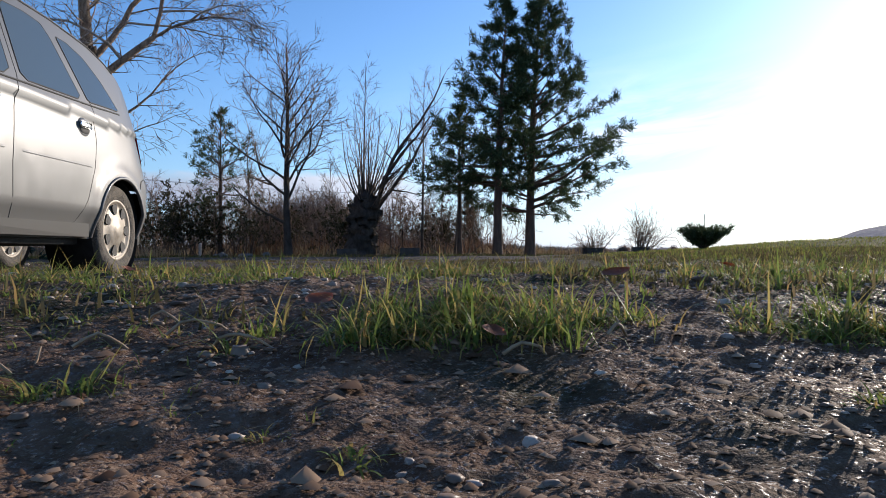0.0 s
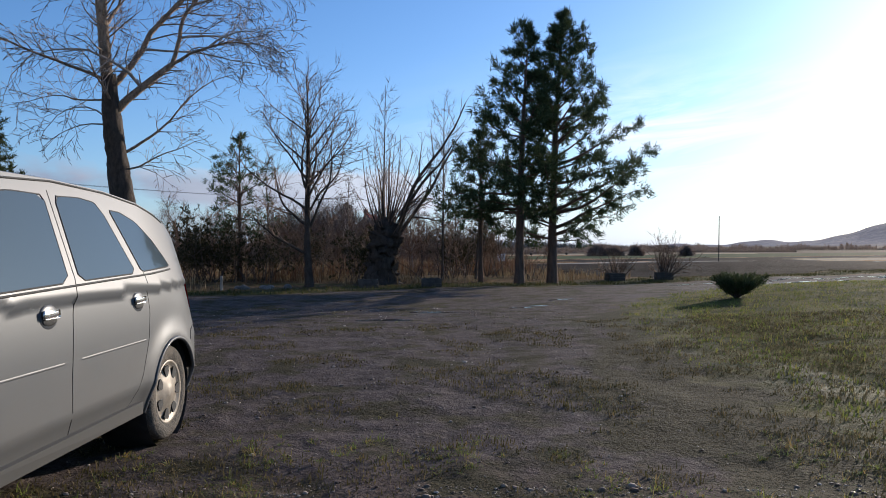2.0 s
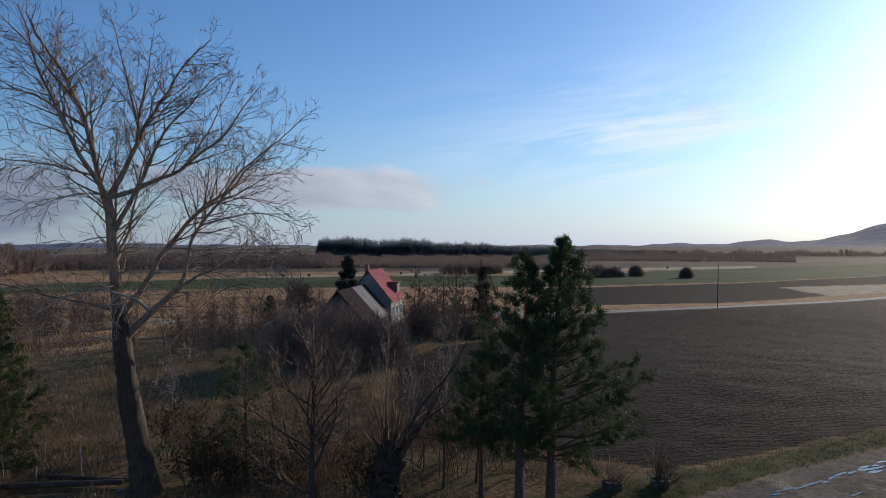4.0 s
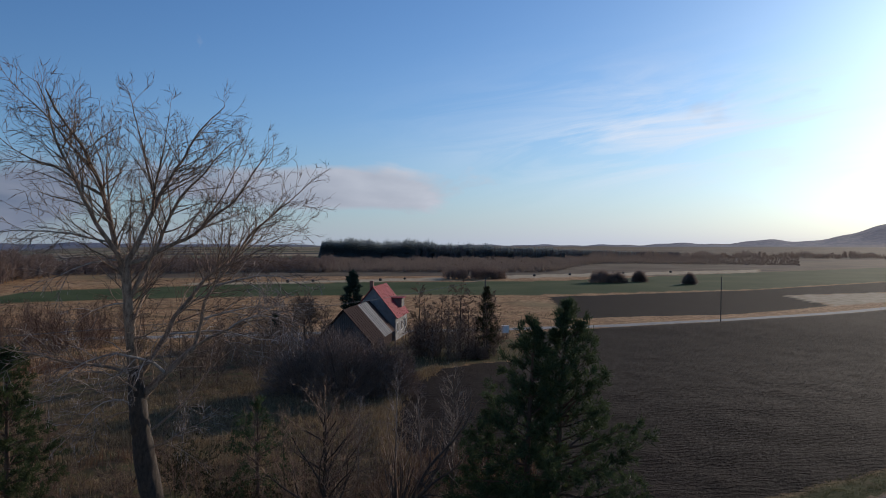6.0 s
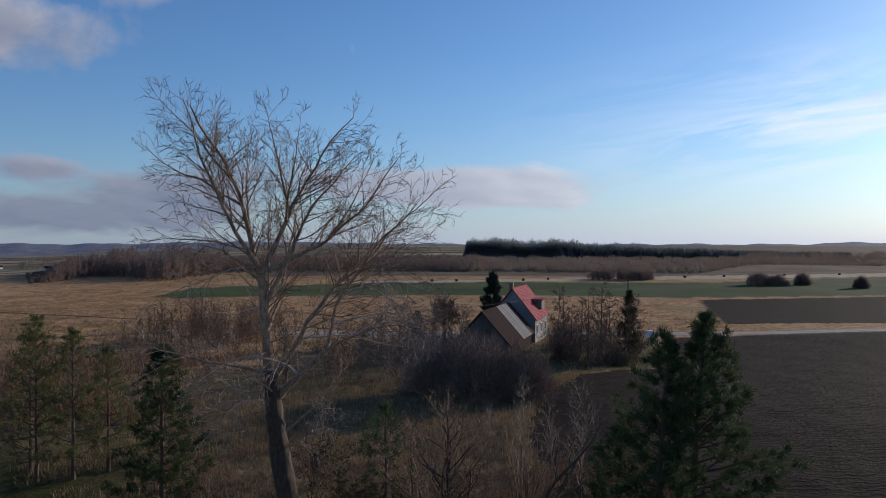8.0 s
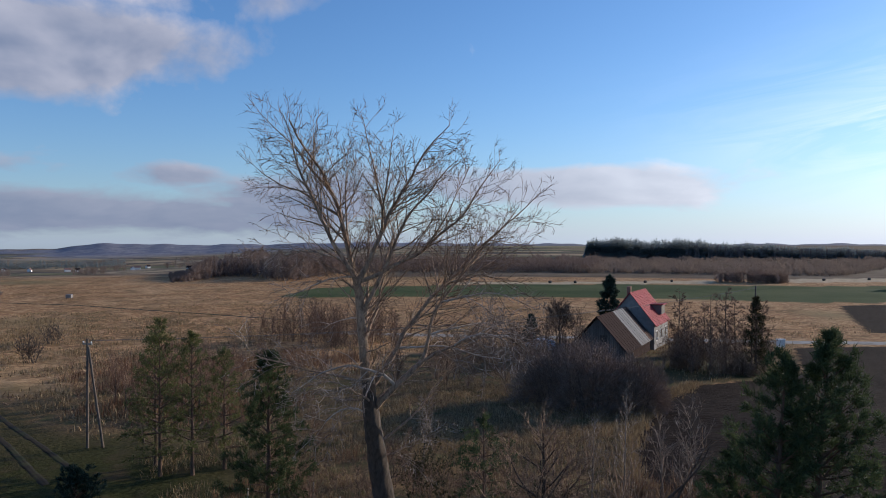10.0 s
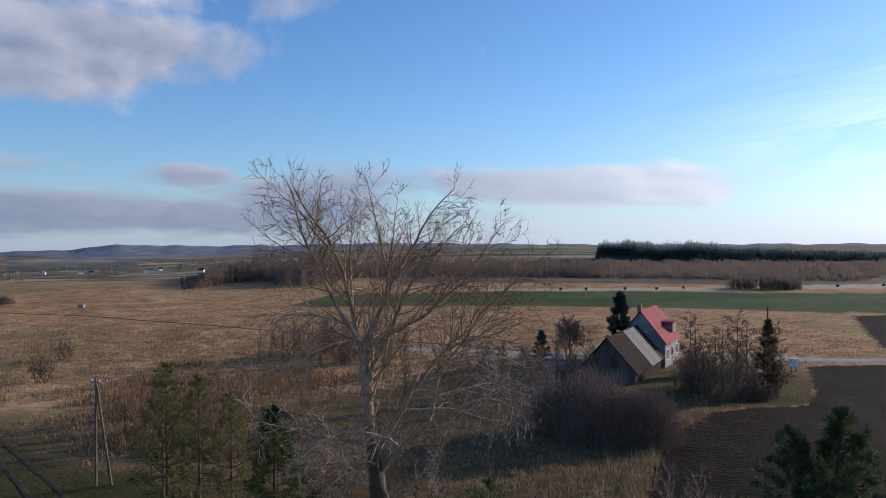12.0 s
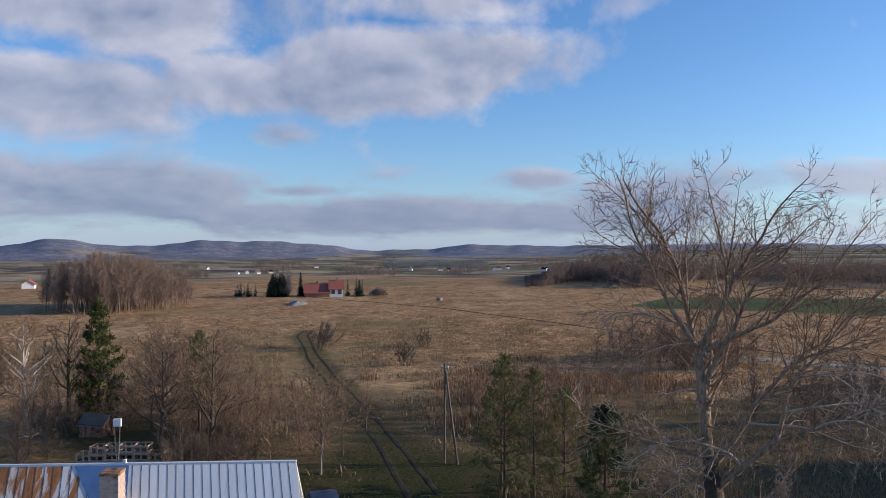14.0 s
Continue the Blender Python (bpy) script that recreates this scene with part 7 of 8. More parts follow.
RUST_STREAK = material("white_tin_with_rust_streaks", (0.66, 0.635, 0.61), (0.74, 0.71, 0.685), 4.0, 0.7, 0.15, 0.0, c3=(0.36, 0.14, 0.05), patch=0.54, stretch=(0.55, 2.6, 1.0), spec=0.15, shift=True)
SEAM = material("dark_roof_seam", (0.05, 0.048, 0.048), (0.12, 0.115, 0.112), 8, 0.8, 0.1, 0.0, spec=0.2)
STACK_BRICK = material("lime_washed_brick", (0.44, 0.29, 0.22), (0.56, 0.41, 0.33), 12, 0.9, 0.4, per_object=0.05, shift=True)
BLUE_TIN = material("blue_painted_tin", (0.085, 0.165, 0.32), (0.12, 0.21, 0.38), 3, 0.8, 0.1, 0.0, spec=0.1, c3=(0.04, 0.06, 0.10), patch=0.6)
SLATE = material("old_grey_roofing", (0.030, 0.020, 0.019), (0.058, 0.041, 0.038), 3, 0.95, 0.4, spec=0.02, c3=(0.06, 0.033, 0.025), patch=0.62)
BRICK = material("old_brick", (0.24, 0.11, 0.075), (0.38, 0.20, 0.14), 14, 0.9, 0.4, per_object=0.3)
HUT_BRICK = material("orange_brick", (0.32, 0.14, 0.07), (0.50, 0.25, 0.135), 9, 0.9, 0.4, c3=(0.10, 0.06, 0.04), patch=0.52, per_object=0.3)
MORTAR = material("lime_mortar", (0.42, 0.33, 0.27), (0.52, 0.42, 0.35), 20, 0.95, 0.3)
WHITE_WALL = material("white_render", (0.66, 0.64, 0.60), (0.78, 0.76, 0.73), 2, 0.9, 0.2, spec=0.1)
DULL_WALL = material("dull_white_render", (0.20, 0.19, 0.18), (0.30, 0.285, 0.27), 2, 0.9, 0.2, spec=0.1, c3=(0.17, 0.155, 0.14), patch=0.6)
TILE_RED = material("red_tile_roof", (0.25, 0.07, 0.05), (0.34, 0.105, 0.075), 3, 0.85, 0.3)
TILE_DULL = material("faded_brown_tile_roof", (0.17, 0.095, 0.075), (0.25, 0.15, 0.12), 3, 0.85, 0.3)
TIMBER = material("grey_timber", (0.16, 0.135, 0.11), (0.32, 0.28, 0.23), 6, 0.9, 0.4, stretch=(1, 1, 0.25), per_object=0.25)
POLE_WOOD = material("brown_pole_wood", (0.085, 0.065, 0.05), (0.19, 0.15, 0.115), 6, 0.9, 0.4, stretch=(1, 1, 0.25))
PALLET = material("pale_pallet_wood", (0.42, 0.26, 0.155), (0.60, 0.40, 0.26), 6, 0.9, 0.3, per_object=0.3)
CONCRETE = material("stained_concrete", (0.16, 0.15, 0.135), (0.30, 0.285, 0.26), 6, 0.9, 0.4)
DARK_WOOD = material("dark_wet_wood", (0.035, 0.03, 0.026), (0.085, 0.072, 0.06), 7, 0.85, 0.4)
STONE_GREY = material("grey_field_stone", (0.10, 0.093, 0.085), (0.20, 0.188, 0.172), 5, 0.9, 0.4, per_object=0.3)
STONE = material("pale_field_stone", (0.32, 0.30, 0.27), (0.55, 0.52, 0.48), 5, 0.85, 0.4, per_object=0.35)

WHITE_PANEL = material("white_plastic", (0.74, 0.74, 0.73), (0.80, 0.80, 0.79), 6, 0.5, 0.05)


def house_walls(ob, x0, x1, y0, y1, z0, eave, ridge, mat, thick=0.3):
    """Four walls with gables at y0 and y1; the ridge runs along y."""
    mid = (x0 + x1) / 2
    for y, s in ((y0, 1), (y1, -1)):
        bm = bmesh.new()
        outline = [(x0, z0), (x1, z0), (x1, eave), (mid, ridge), (x0, eave)]
        a = [bm.verts.new((x, y, z)) for x, z in outline]
        b = [bm.verts.new((x, y + s * thick, z)) for x, z in outline]
        bm.faces.new(a), bm.faces.new(b)
        for i in range(5):
            bm.faces.new((a[i], a[(i + 1) % 5], b[(i + 1) % 5], b[i]))
        part("gable_wall", from_bm("gable_wall", bm, mat), ob)
    for x, s in ((x0, 1), (x1, -1)):
        part("wall", box_mesh("wall", min(x, x + s * thick), y0 + thick, z0, max(x, x + s * thick), y1 - thick, eave, mat), ob)


def roof_slope(ob, x_eave, x_ridge, y0, y1, z_eave, z_ridge, sheets, mats, thick=0.05, rib=0.02, name="roof_sheet", ribs=1, rib_mat=None, skew=0.0):
    """One side of a roof, laid in separate upright sheets with a raised seam along each."""
    slope = math.hypot(x_ridge - x_eave, z_ridge - z_eave)
    wid = (y1 - y0) / sheets
    bm = bmesh.new()
    block(bm, 0, 0, -thick, slope, wid - 0.004, 0)
    count = len(bm.faces)
    for k in range(ribs if rib else 0):
        block(bm, 0, k * wid / ribs - (0.009 if ribs == 1 else 0.006), -0.005, slope, k * wid / ribs + (0.010 if ribs == 1 else 0.006), rib)
    if rib_mat:
        for face in list(bm.faces)[count:]:
            face.material_index = 1
    for vert in bm.verts:
        vert.co.y += (slope - vert.co.x) * skew
    proto = {}
    roof = new("roof_slope")
    roof.parent = ob
    base = from_bm(name, bm, mats[0])
    if rib_mat:
        base.materials.append(rib_mat)
    for k in range(sheets):
        mat = mats[k % len(mats)] if len(mats) != sheets else mats[k]
        if mat not in proto:
            proto[mat] = base if not proto else base.copy()
            proto[mat].materials[0] = mat
        sheet = part(name, proto[mat], roof)
        d = Vector((x_ridge - x_eave, 0, z_ridge - z_eave)).normalized()
        side = Vector((0, 1, 0))
        nrm = d.cross(side) if d.cross(side).z > 0 else -d.cross(side)
        mm = Matrix((d, side, nrm)).transposed().to_4x4()
        sheet.matrix_local = Matrix.Translation((x_eave, y0 + k * wid, z_eave)) @ mm
    return roof


# the farmhouse beside the yard, of which the roof shows: ridge along local y, near slope towards +x
A = Vector((-13.47, 9.77, 0))
along = Vector((-0.627, -0.779, 0)).normalized()
slope_dir = Vector((0.779, -0.627, 0)).normalized()
fm = Matrix((slope_dir, -along, Vector((0, 0, 1)))).transposed().to_4x4()
house = empty_thing("farmhouse", Matrix.Translation(A) @ fm, "old plastered farmhouse with a white metal roof, partly rusty", "house")
RIDGE, EAVE, HW = 9.30, 4.60, 4.4
house_walls(house, -HW + 0.4, HW - 0.4, -12.5, -0.35, 0, EAVE + 0.30, RIDGE - 0.10, PLASTER)
near_mats = [RUST] * 15 + [RUST_STREAK] * 2 + [WHITE_TIN] * 7
roof_slope(house, HW, 0.0, -13.2, 0.0, EAVE, RIDGE, 24, near_mats, rib=0.004, ribs=3, rib_mat=SEAM, skew=0.20)
roof_slope(house, -HW, 0.0, -13.2, 0.0, EAVE, RIDGE, 22, [WHITE_TIN] * 22, rib=0.007, ribs=3, rib_mat=SEAM)
part("ridge_cap", box_mesh("ridge_cap", -0.045, -13.2, RIDGE - 0.04, 0.035, 0.0, RIDGE + 0.012, WHITE_TIN, 0.01), house)


def blue_patch():
    """A three-cornered blue sheet laid on the near slope against the chimney."""
    down = Vector((HW, 0, EAVE - RIDGE)).normalized()
    out = Vector((-down.z, 0, down.x))
    bm = bmesh.new()
    rings = []
    for lift in (0.004, 0.012):
        rings.append([bm.verts.new(Vector((0, y, RIDGE)) + down * u + out * lift) for u, y in ((0.05, -4.70), (0.05, -3.55), (2.3, -3.15))])
    bm.faces.new(rings[0]), bm.faces.new(rings[1])
    for i in range(3):
        j = (i + 1) % 3
        bm.faces.new((rings[0][i], rings[0][j], rings[1][j], rings[1][i]))
    part("patch_sheet", from_bm("patch_sheet", bm, BLUE_TIN), house, "blue painted three-cornered metal patch")


blue_patch()


def brick_stack(ob, x, y, z0, z1, w, d):
    """A chimney of laid bricks over a mortar core."""
    stack = part("chimney", box_mesh("chimney", x - w / 2 + 0.005, y - d / 2 + 0.005, z0, x + w / 2 - 0.005, y + d / 2 - 0.005, z1 - 0.04, MORTAR), ob)
    me = box_mesh("brick", -0.118, -0.055, 0, 0.118, 0.055, 0.063, STACK_BRICK, 0.004)
    rows = int((z1 - z0) / 0.075)
    for k in range(rows):
        z = z0 + k * 0.075
        for side, (n, off) in enumerate(((w, d), (d, w), (w, d), (d, w))):
            count = max(1, round((n - 0.12) / 0.25))
            for i in range(count):
                u = -n / 2 + 0.118 + (0.12 if (k + side) % 2 else 0) + i * 0.25
                if u + 0.118 > n / 2 + 0.02:
                    continue
                b = part("brick", me, stack)
                b.matrix_local = Matrix.Translation((x, y, z)) @ pose(0, 0, 0, 0, 0, side * 90) @ Matrix.Translation((u, -off / 2 + 0.055, 0))
    part("chimney_cap", box_mesh("chimney_cap", x - w / 2 - 0.01, y - d / 2 - 0.01, z1 - 0.07, x + w / 2 + 0.01, y + d / 2 + 0.01, z1, HUT_BRICK, 0.02), stack)


brick_stack(house, 0.75, -3.62, 7.6, 9.38, 0.38, 0.38)
aerial = empty_thing("antenna", Matrix.Translation(A) @ fm @ Matrix.Translation((0.0, -3.80, RIDGE)), "white flat panel antenna on two thin masts on the ridge", "antenna")
for y0, y1 in ((-0.05, -0.06), (0.02, 0.05)):
    v, f = tube([(0, y0 * 0.3, -0.03), (0, (y0 + y1) / 2, 0.45), (0.0, y1, 0.86)], [0.010, 0.010, 0.009], 8)
    part("mast", make_mesh("mast", v, f, CHROME, True), aerial)
part("panel", box_mesh("panel", -0.02, -0.085, 0.80, 0.04, 0.085, 0.965, WHITE_PANEL, 0.012), aerial)
part("junction_box", box_mesh("junction_box", -0.03, 0.12, -0.01, 0.03, 0.18, 0.09, WHITE_PANEL, 0.008), aerial)


# the red-roofed house and the barn built against it
def far_house():
    g = -2.3
    ob = empty_thing("house", pose(-12.4, 96.2, 0, 0, 0, -5), "white house with a steep red metal roof", "house")
    house_walls(ob, -3.0, 3.0, 0, 9, g, 1.7, 5.35, DULL_WALL)
    roof_slope(ob, 3.35, 0, -0.3, 9.3, 1.35, 5.5, 16, [RED_TIN])
    roof_slope(ob, -3.35, 0, -0.3, 9.3, 1.35, 5.5, 16, [RED_TIN])
    part("chimney", box_mesh("chimney", -0.8, 1.6, 4.0, -0.3, 2.1, 6.15, BRICK, 0.02), ob)
    dorm = part("dormer", box_mesh("dormer", 1.0, 5.2, 2.4, 2.9, 7.4, 3.6, BOARDS), ob)
    part("dormer_roof", box_mesh("dormer_roof", 0.6, 5.0, 3.6, 3.15, 7.6, 3.72, RED_TIN, 0.02), dorm)
    for y in (1.4, 4.4, 7.4):
        wn = part("window", box_mesh("window", 2.985, y - 0.5, -0.6, 3.05, y + 0.5, 0.7, WHITE_WALL, 0.01), ob)
        for k in (-1, 1):
            part("pane", box_mesh("pane", 3.045, y + k * 0.23 - 0.2, -0.5, 3.06, y + k * 0.23 + 0.2, 0.6, GLASS), wn)
    b = empty_thing("barn", pose(-14.0, 82.2, 0, 0, 0, -5), "weathered grey board barn with a patched metal roof", "barn")
    part("frame_wall", box_mesh("frame_wall", -3.0, 0.15, g, 3.0, 13.4, -0.2, SLATE), b)
    n = 26
    for k in range(n):
        x0 = -3.1 + k * 6.2 / n
        x1 = x0 + 6.2 / n - 0.015
        zt = 3.72 - abs((x0 + x1) / 2) * 1.16 - 0.12
        part("board", box_mesh("board", x0, 0, g, x1, 0.05 + 0.02 * (k % 2), zt, BOARDS, 0.004), b)
    part("lean_to", box_mesh("lean_to", -6.0, 2.0, g, -3.25, 8.0, -0.7, BOARDS, 0.02), b)
    part("lean_to_roof", box_mesh("lean_to_roof", -6.3, 1.7, -0.7, -3.2, 8.3, -0.55, OLD_TIN, 0.02), b)
    part("hatch", box_mesh("hatch", 0.3, -0.03, 0.4, 1.1, 0.0, 1.7, DARK_WOOD, 0.01), b)
    mats = [SLATE] * 7 + [OLD_TIN] * 5 + [RUST_OLD, SLATE]
    roof_slope(b, 3.45, 0, -0.4, 13.6, -0.1, 3.75, 14, mats, rib=0.02)
    roof_slope(b, -3.45, 0, -0.4, 13.6, -0.1, 3.75, 14, [SLATE], rib=0.02)


far_house()


def cottage(name, at, turn, length, wide, eave, ridge, roof, label, windows=3, wall=WHITE_WALL, group="", simple=False):
    x, y = at
    ob = empty_thing(name, pose(x, y, height(x, y) - 0.1, 0, 0, turn), label, "house", group)
    house_walls(ob, -wide / 2, wide / 2, 0, length, 0, eave, ridge - 0.1, wall)
    for s in (1, -1):
        bm = bmesh.new()
        pts = [(s * (wide / 2 + 0.4), eave - 0.3), (0, ridge), (0, ridge + 0.15), (s * (wide / 2 + 0.4), eave - 0.15)]
        a = [bm.verts.new((px, -0.4, pz)) for px, pz in pts]
        b = [bm.verts.new((px, length + 0.4, pz)) for px, pz in pts]
        bm.faces.new(a), bm.faces.new(b)
        for i in range(4):
            bm.faces.new((a[i], a[(i + 1) % 4], b[(i + 1) % 4], b[i]))
        part("roof_slope", from_bm("roof_slope", bm, roof), ob)
    part("chimney", box_mesh("chimney", -0.35, length * 0.45, ridge - 0.6, 0.35, length * 0.45 + 0.6, ridge + 0.8, BRICK), ob)
    if not simple:
        for s in (1, -1):
            for k in range(windows):
                yy = length * (k + 0.5) / windows
                part("window", box_mesh("window", s * (wide / 2 - 0.02) - 0.04, yy - 0.55, 1.0, s * (wide / 2 - 0.02) + 0.06, yy + 0.55, 2.3, GLASS), ob)
        for k in (-1, 1):
            part("window", box_mesh("window", k * wide * 0.22 - 0.5, -0.05, 1.0, k * wide * 0.22 + 0.5, 0.03, 2.3, GLASS), ob)
    return ob


cottage("farm_building", (-196.2, 119.6), -33, 7.2, 5.5, 1.5, 4.0, TILE_RED, "long low farm building with a red tiled roof", wall=BRICK, group="far farmstead", simple=True)
cottage("farm_building", (-192.25, 125.8), -33, 4.0, 5.5, 2.6, 4.9, TILE_RED, "white farmhouse with a red tiled roof", windows=2, group="far farmstead")
cottage("farm_building", (-314, 70.6), 250, 4.8, 4.2, 1.9, 3.4, TILE_RED, "white house with a red roof beyond the alders", simple=True)
q = random.Random(4)
for k, (a, d) in enumerate([(-64, 640), (-63.2, 655), (-62.6, 640), (-61.3, 660), (-54, 700), (-53.2, 690), (-52.5, 720), (-51, 705), (-48.5, 700), (-47.9, 690), (-44.5, 690), (-44, 700), (-43.4, 720),
                             (-71.5, 1500), (-71, 1540), (-70.2, 1560), (-69.5, 1500), (-72.5, 1520), (-75, 1500), (-58, 1300), (-66, 1250), (-40.5, 900), (-38, 950)]):
    d = d * 1.6 if d < 800 else d
    x, y = math.sin(radians(a)) * d, math.cos(radians(a)) * d
    cottage("village_house", (x, y), q.uniform(0, 180), q.uniform(5, 7.5), 5, 2.9, 4.9, TILE_DULL if k % 3 else SLATE, "small white village house far down the valley", group="village houses", simple=True)

# ---- yard and garden things ----


def hut():
    x, y = -58.4, 18.9
    ob = empty_thing("shed", pose(x, y, height(x, y) - 0.1, 0, 3, 42) @ Matrix.Scale(0.9, 4), "low leaning rust-brown board shed with a grey roof", "shed")
    house = [(-0.9, 0.0), (0.9, 0.0), (0.9, 1.25), (0.0, 1.85), (-0.9, 1.25)]
    bm = bmesh.new()
    a = [bm.verts.new((-1.0, py, pz)) for py, pz in house]
    c = [bm.verts.new((1.0, py, pz)) for py, pz in house]
    bm.faces.new(a), bm.faces.new(c)
    for i in range(5):
        bm.faces.new((a[i], a[(i + 1) % 5], c[(i + 1) % 5], c[i]))
    part("wall", from_bm("wall", bm, HUT_BRICK), ob)
    for k in range(9):
        part("board", box_mesh("board", -0.99 + k * 0.22, -0.925, 0.02, -0.99 + k * 0.22 + 0.20, -0.903, 1.22, HUT_BRICK, 0.004), ob)
    for s in (-1, 1):
        part("roof_slope", box_mesh("roof_slope", -1.15, -0.02, 0.0, 1.15, 1.24, 0.05, BOARDS, 0.01,
                                    pose(0, 0, 1.90, 0, 0, 0 if s > 0 else 180) @ pose(0, 0, 0, -33.7, 0, 0)), ob)
    part("eave_board", box_mesh("eave_board", -1.15, -1.07, 1.09, 1.15, -1.045, 1.17, TIMBER, 0.005), ob)


hut()


def wooden_crate(ob):
    """An open slatted crate: posts, boards and a floor, with two gaps to a side."""
    for x in (-0.465, -0.05, 0.365):
        for y in (-0.46, 0.38):
            part("post", box_mesh("post", x, y, 0.0, x + 0.10, y + 0.08, 0.48, PALLET, 0.005), ob)
    for z in (0.0, 0.37):
        for y in (-0.482, 0.462):
            part("board", box_mesh("board", -0.47, y, z + 0.01, 0.47, y + 0.02, z + 0.105, PALLET, 0.003), ob)
        for x in (-0.487, 0.467):
            part("board", box_mesh("board", x, -0.46, z + 0.01, x + 0.02, 0.46, z + 0.105, PALLET, 0.003), ob)
    part("floor_board", box_mesh("floor_board", -0.45, -0.36, 0.06, 0.45, 0.37, 0.08, DARK_WOOD, 0.003), ob)


q = random.Random(12)
first = empty_thing("wooden_crate", pose(0, 0, 0), "brown slatted wooden crate stacked behind the farmhouse", "crate", "stacked crates")
wooden_crate(first)
spots = []
for k, tall in enumerate((2, 3, 3, 3, 3, 2)):
    t = (k - 2.55) * 0.99
    px, py = -48.5 + t * 0.62, 17.55 + t * 0.69
    turn = 48 + q.uniform(-4, 4)
    for j in range(tall):
        spots.append(pose(px, py, height(px, py) - 0.02 + j * 0.482, 0, 0, turn + q.uniform(-2, 2)))
for m in spots[1:]:
    copy_thing(first, m)
first.matrix_world = spots[0]


def planter(x, y, turn, label="weathered dark wooden planter box by the lane"):
    ob = empty_thing("planter", pose(x, y, height(x, y) - 0.03, 0, 0, turn), label, "planter", "planters by the lane")
    for s in (-1, 1):
        for k in range(2):
            part("board", box_mesh("board", -0.29, s * 0.24 - 0.02, k * 0.15, 0.29, s * 0.24 + 0.02, k * 0.15 + 0.145, DARK_WOOD, 0.006), ob)
            part("board", box_mesh("board", s * 0.29 - 0.02, -0.22, k * 0.15, s * 0.29 + 0.02, 0.22, k * 0.15 + 0.145, DARK_WOOD, 0.006), ob)
    part("soil", box_mesh("soil", -0.26, -0.21, 0.02, 0.26, 0.21, 0.25, DARK_WOOD, 0.01), ob)


for x, y, t in ((-1.25, 23.2, 4), (5.2, 27.1, 10), (7.0, 27.3, -6), (-3.2, 23.1, 8)):
    planter(x, y, t)


def rock(name, at, size, seed, label, z=None, mat=STONE, group=""):
    q = random.Random(seed)
    bm = bmesh.new()
    bmesh.ops.create_icosphere(bm, subdivisions=2, radius=1)
    for vv in bm.verts:
        k = 1 + 0.28 * noise.noise(vv.co * 1.3 + Vector((seed * 3.1, 0, 0))) + 0.1 * noise.noise(vv.co * 3.1 + Vector((0, seed * 1.7, 0)))
        vv.co = Vector((vv.co.x * size[0] * k, vv.co.y * size[1] * k, vv.co.z * size[2] * k))
    ob = new(name, from_bm(name, bm, mat, True))
    x, y = at
    ob.matrix_world = pose(x, y, (height(x, y) if z is None else z) + size[2] * 0.35, q.uniform(-10, 10), q.uniform(-10, 10), q.uniform(0, 360))
    return tagged(ob, label, "stone", group)


for k in range(9):
    q = random.Random(300 + k)
    rock("stone", (-6.5 + q.gauss(0, 0.38), 22.2 + q.gauss(0, 0.2)), (q.uniform(0.08, 0.16), q.uniform(0.08, 0.14), q.uniform(0.06, 0.12)), k, "pale field stone in a small heap", group="stone heap by the lane", mat=STONE_GREY)
for k, (x, y) in enumerate(((-8.6, 14.6), (-8.9, 14.3), (-8.35, 14.4), (-13.6, 26.0), (-12.9, 26.6))):
    rock("stone", (x, y), (0.13, 0.11, 0.08), 40 + k, "greyish stone at the foot of a tree", mat=STONE_GREY)


def mound(x, y, rx, ry, h):
    """A tipped heap of pale gravel with an uneven top."""
    r = np.random.default_rng(505)
    rings, seg = 12, 32
    v = [(0, 0, h)]
    for i in range(1, rings + 1):
        u = i / rings
        for j in range(seg):
            a = 2 * math.pi * j / seg
            k = 1 + 0.14 * math.sin(3 * a + 1) + 0.08 * math.sin(5 * a)
            v.append((rx * u * k * math.cos(a), ry * u * k * math.sin(a), h * (1 - u) ** 0.8 * (1 + 0.2 * math.sin(4 * a + 5 * u)) + r.normal(0, 0.06) - 0.25 * u ** 3))
    f = [(0, 1 + j, 1 + (j + 1) % seg) for j in range(seg)]
    g = [(1 + i * seg + j, 1 + (i + 1) * seg + j, 1 + (i + 1) * seg + (j + 1) % seg, 1 + i * seg + (j + 1) % seg) for i in range(rings - 1) for j in range(seg)]
    ob = new("gravel_heap", make_mesh("gravel_heap", np.array(v), [np.array(f), np.array(g)], CONCRETE, True))
    ob.matrix_world = pose(x, y, height(x, y), 0, 0, 57)
    return tagged(ob, "low heap of pale gravel tipped on the meadow", "heap")


mound(-173.5, 103.6, 3.0, 5.6, 1.05)
# a heap of old boards and a pale post in the back yard
for k in range(14):
    q = random.Random(620 + k)
    px, py = -60.2 + q.gauss(0, 0.55), 14.4 + q.gauss(0, 0.45)
    ob = new("old_board", box_mesh("old_board", -q.uniform(0.35, 0.8), -0.07, 0, q.uniform(0.35, 0.8), 0.07, 0.03, (PALLET, TIMBER, BOARDS)[k % 3], 0.006))
    ob.matrix_world = pose(px, py, height(px, py) + 0.05 + 0.05 * k, q.uniform(-16, 16), q.uniform(-24, 24), q.uniform(0, 180))
    tagged(ob, "broken weathered board on a heap in the back yard", "board", "heap of old boards")



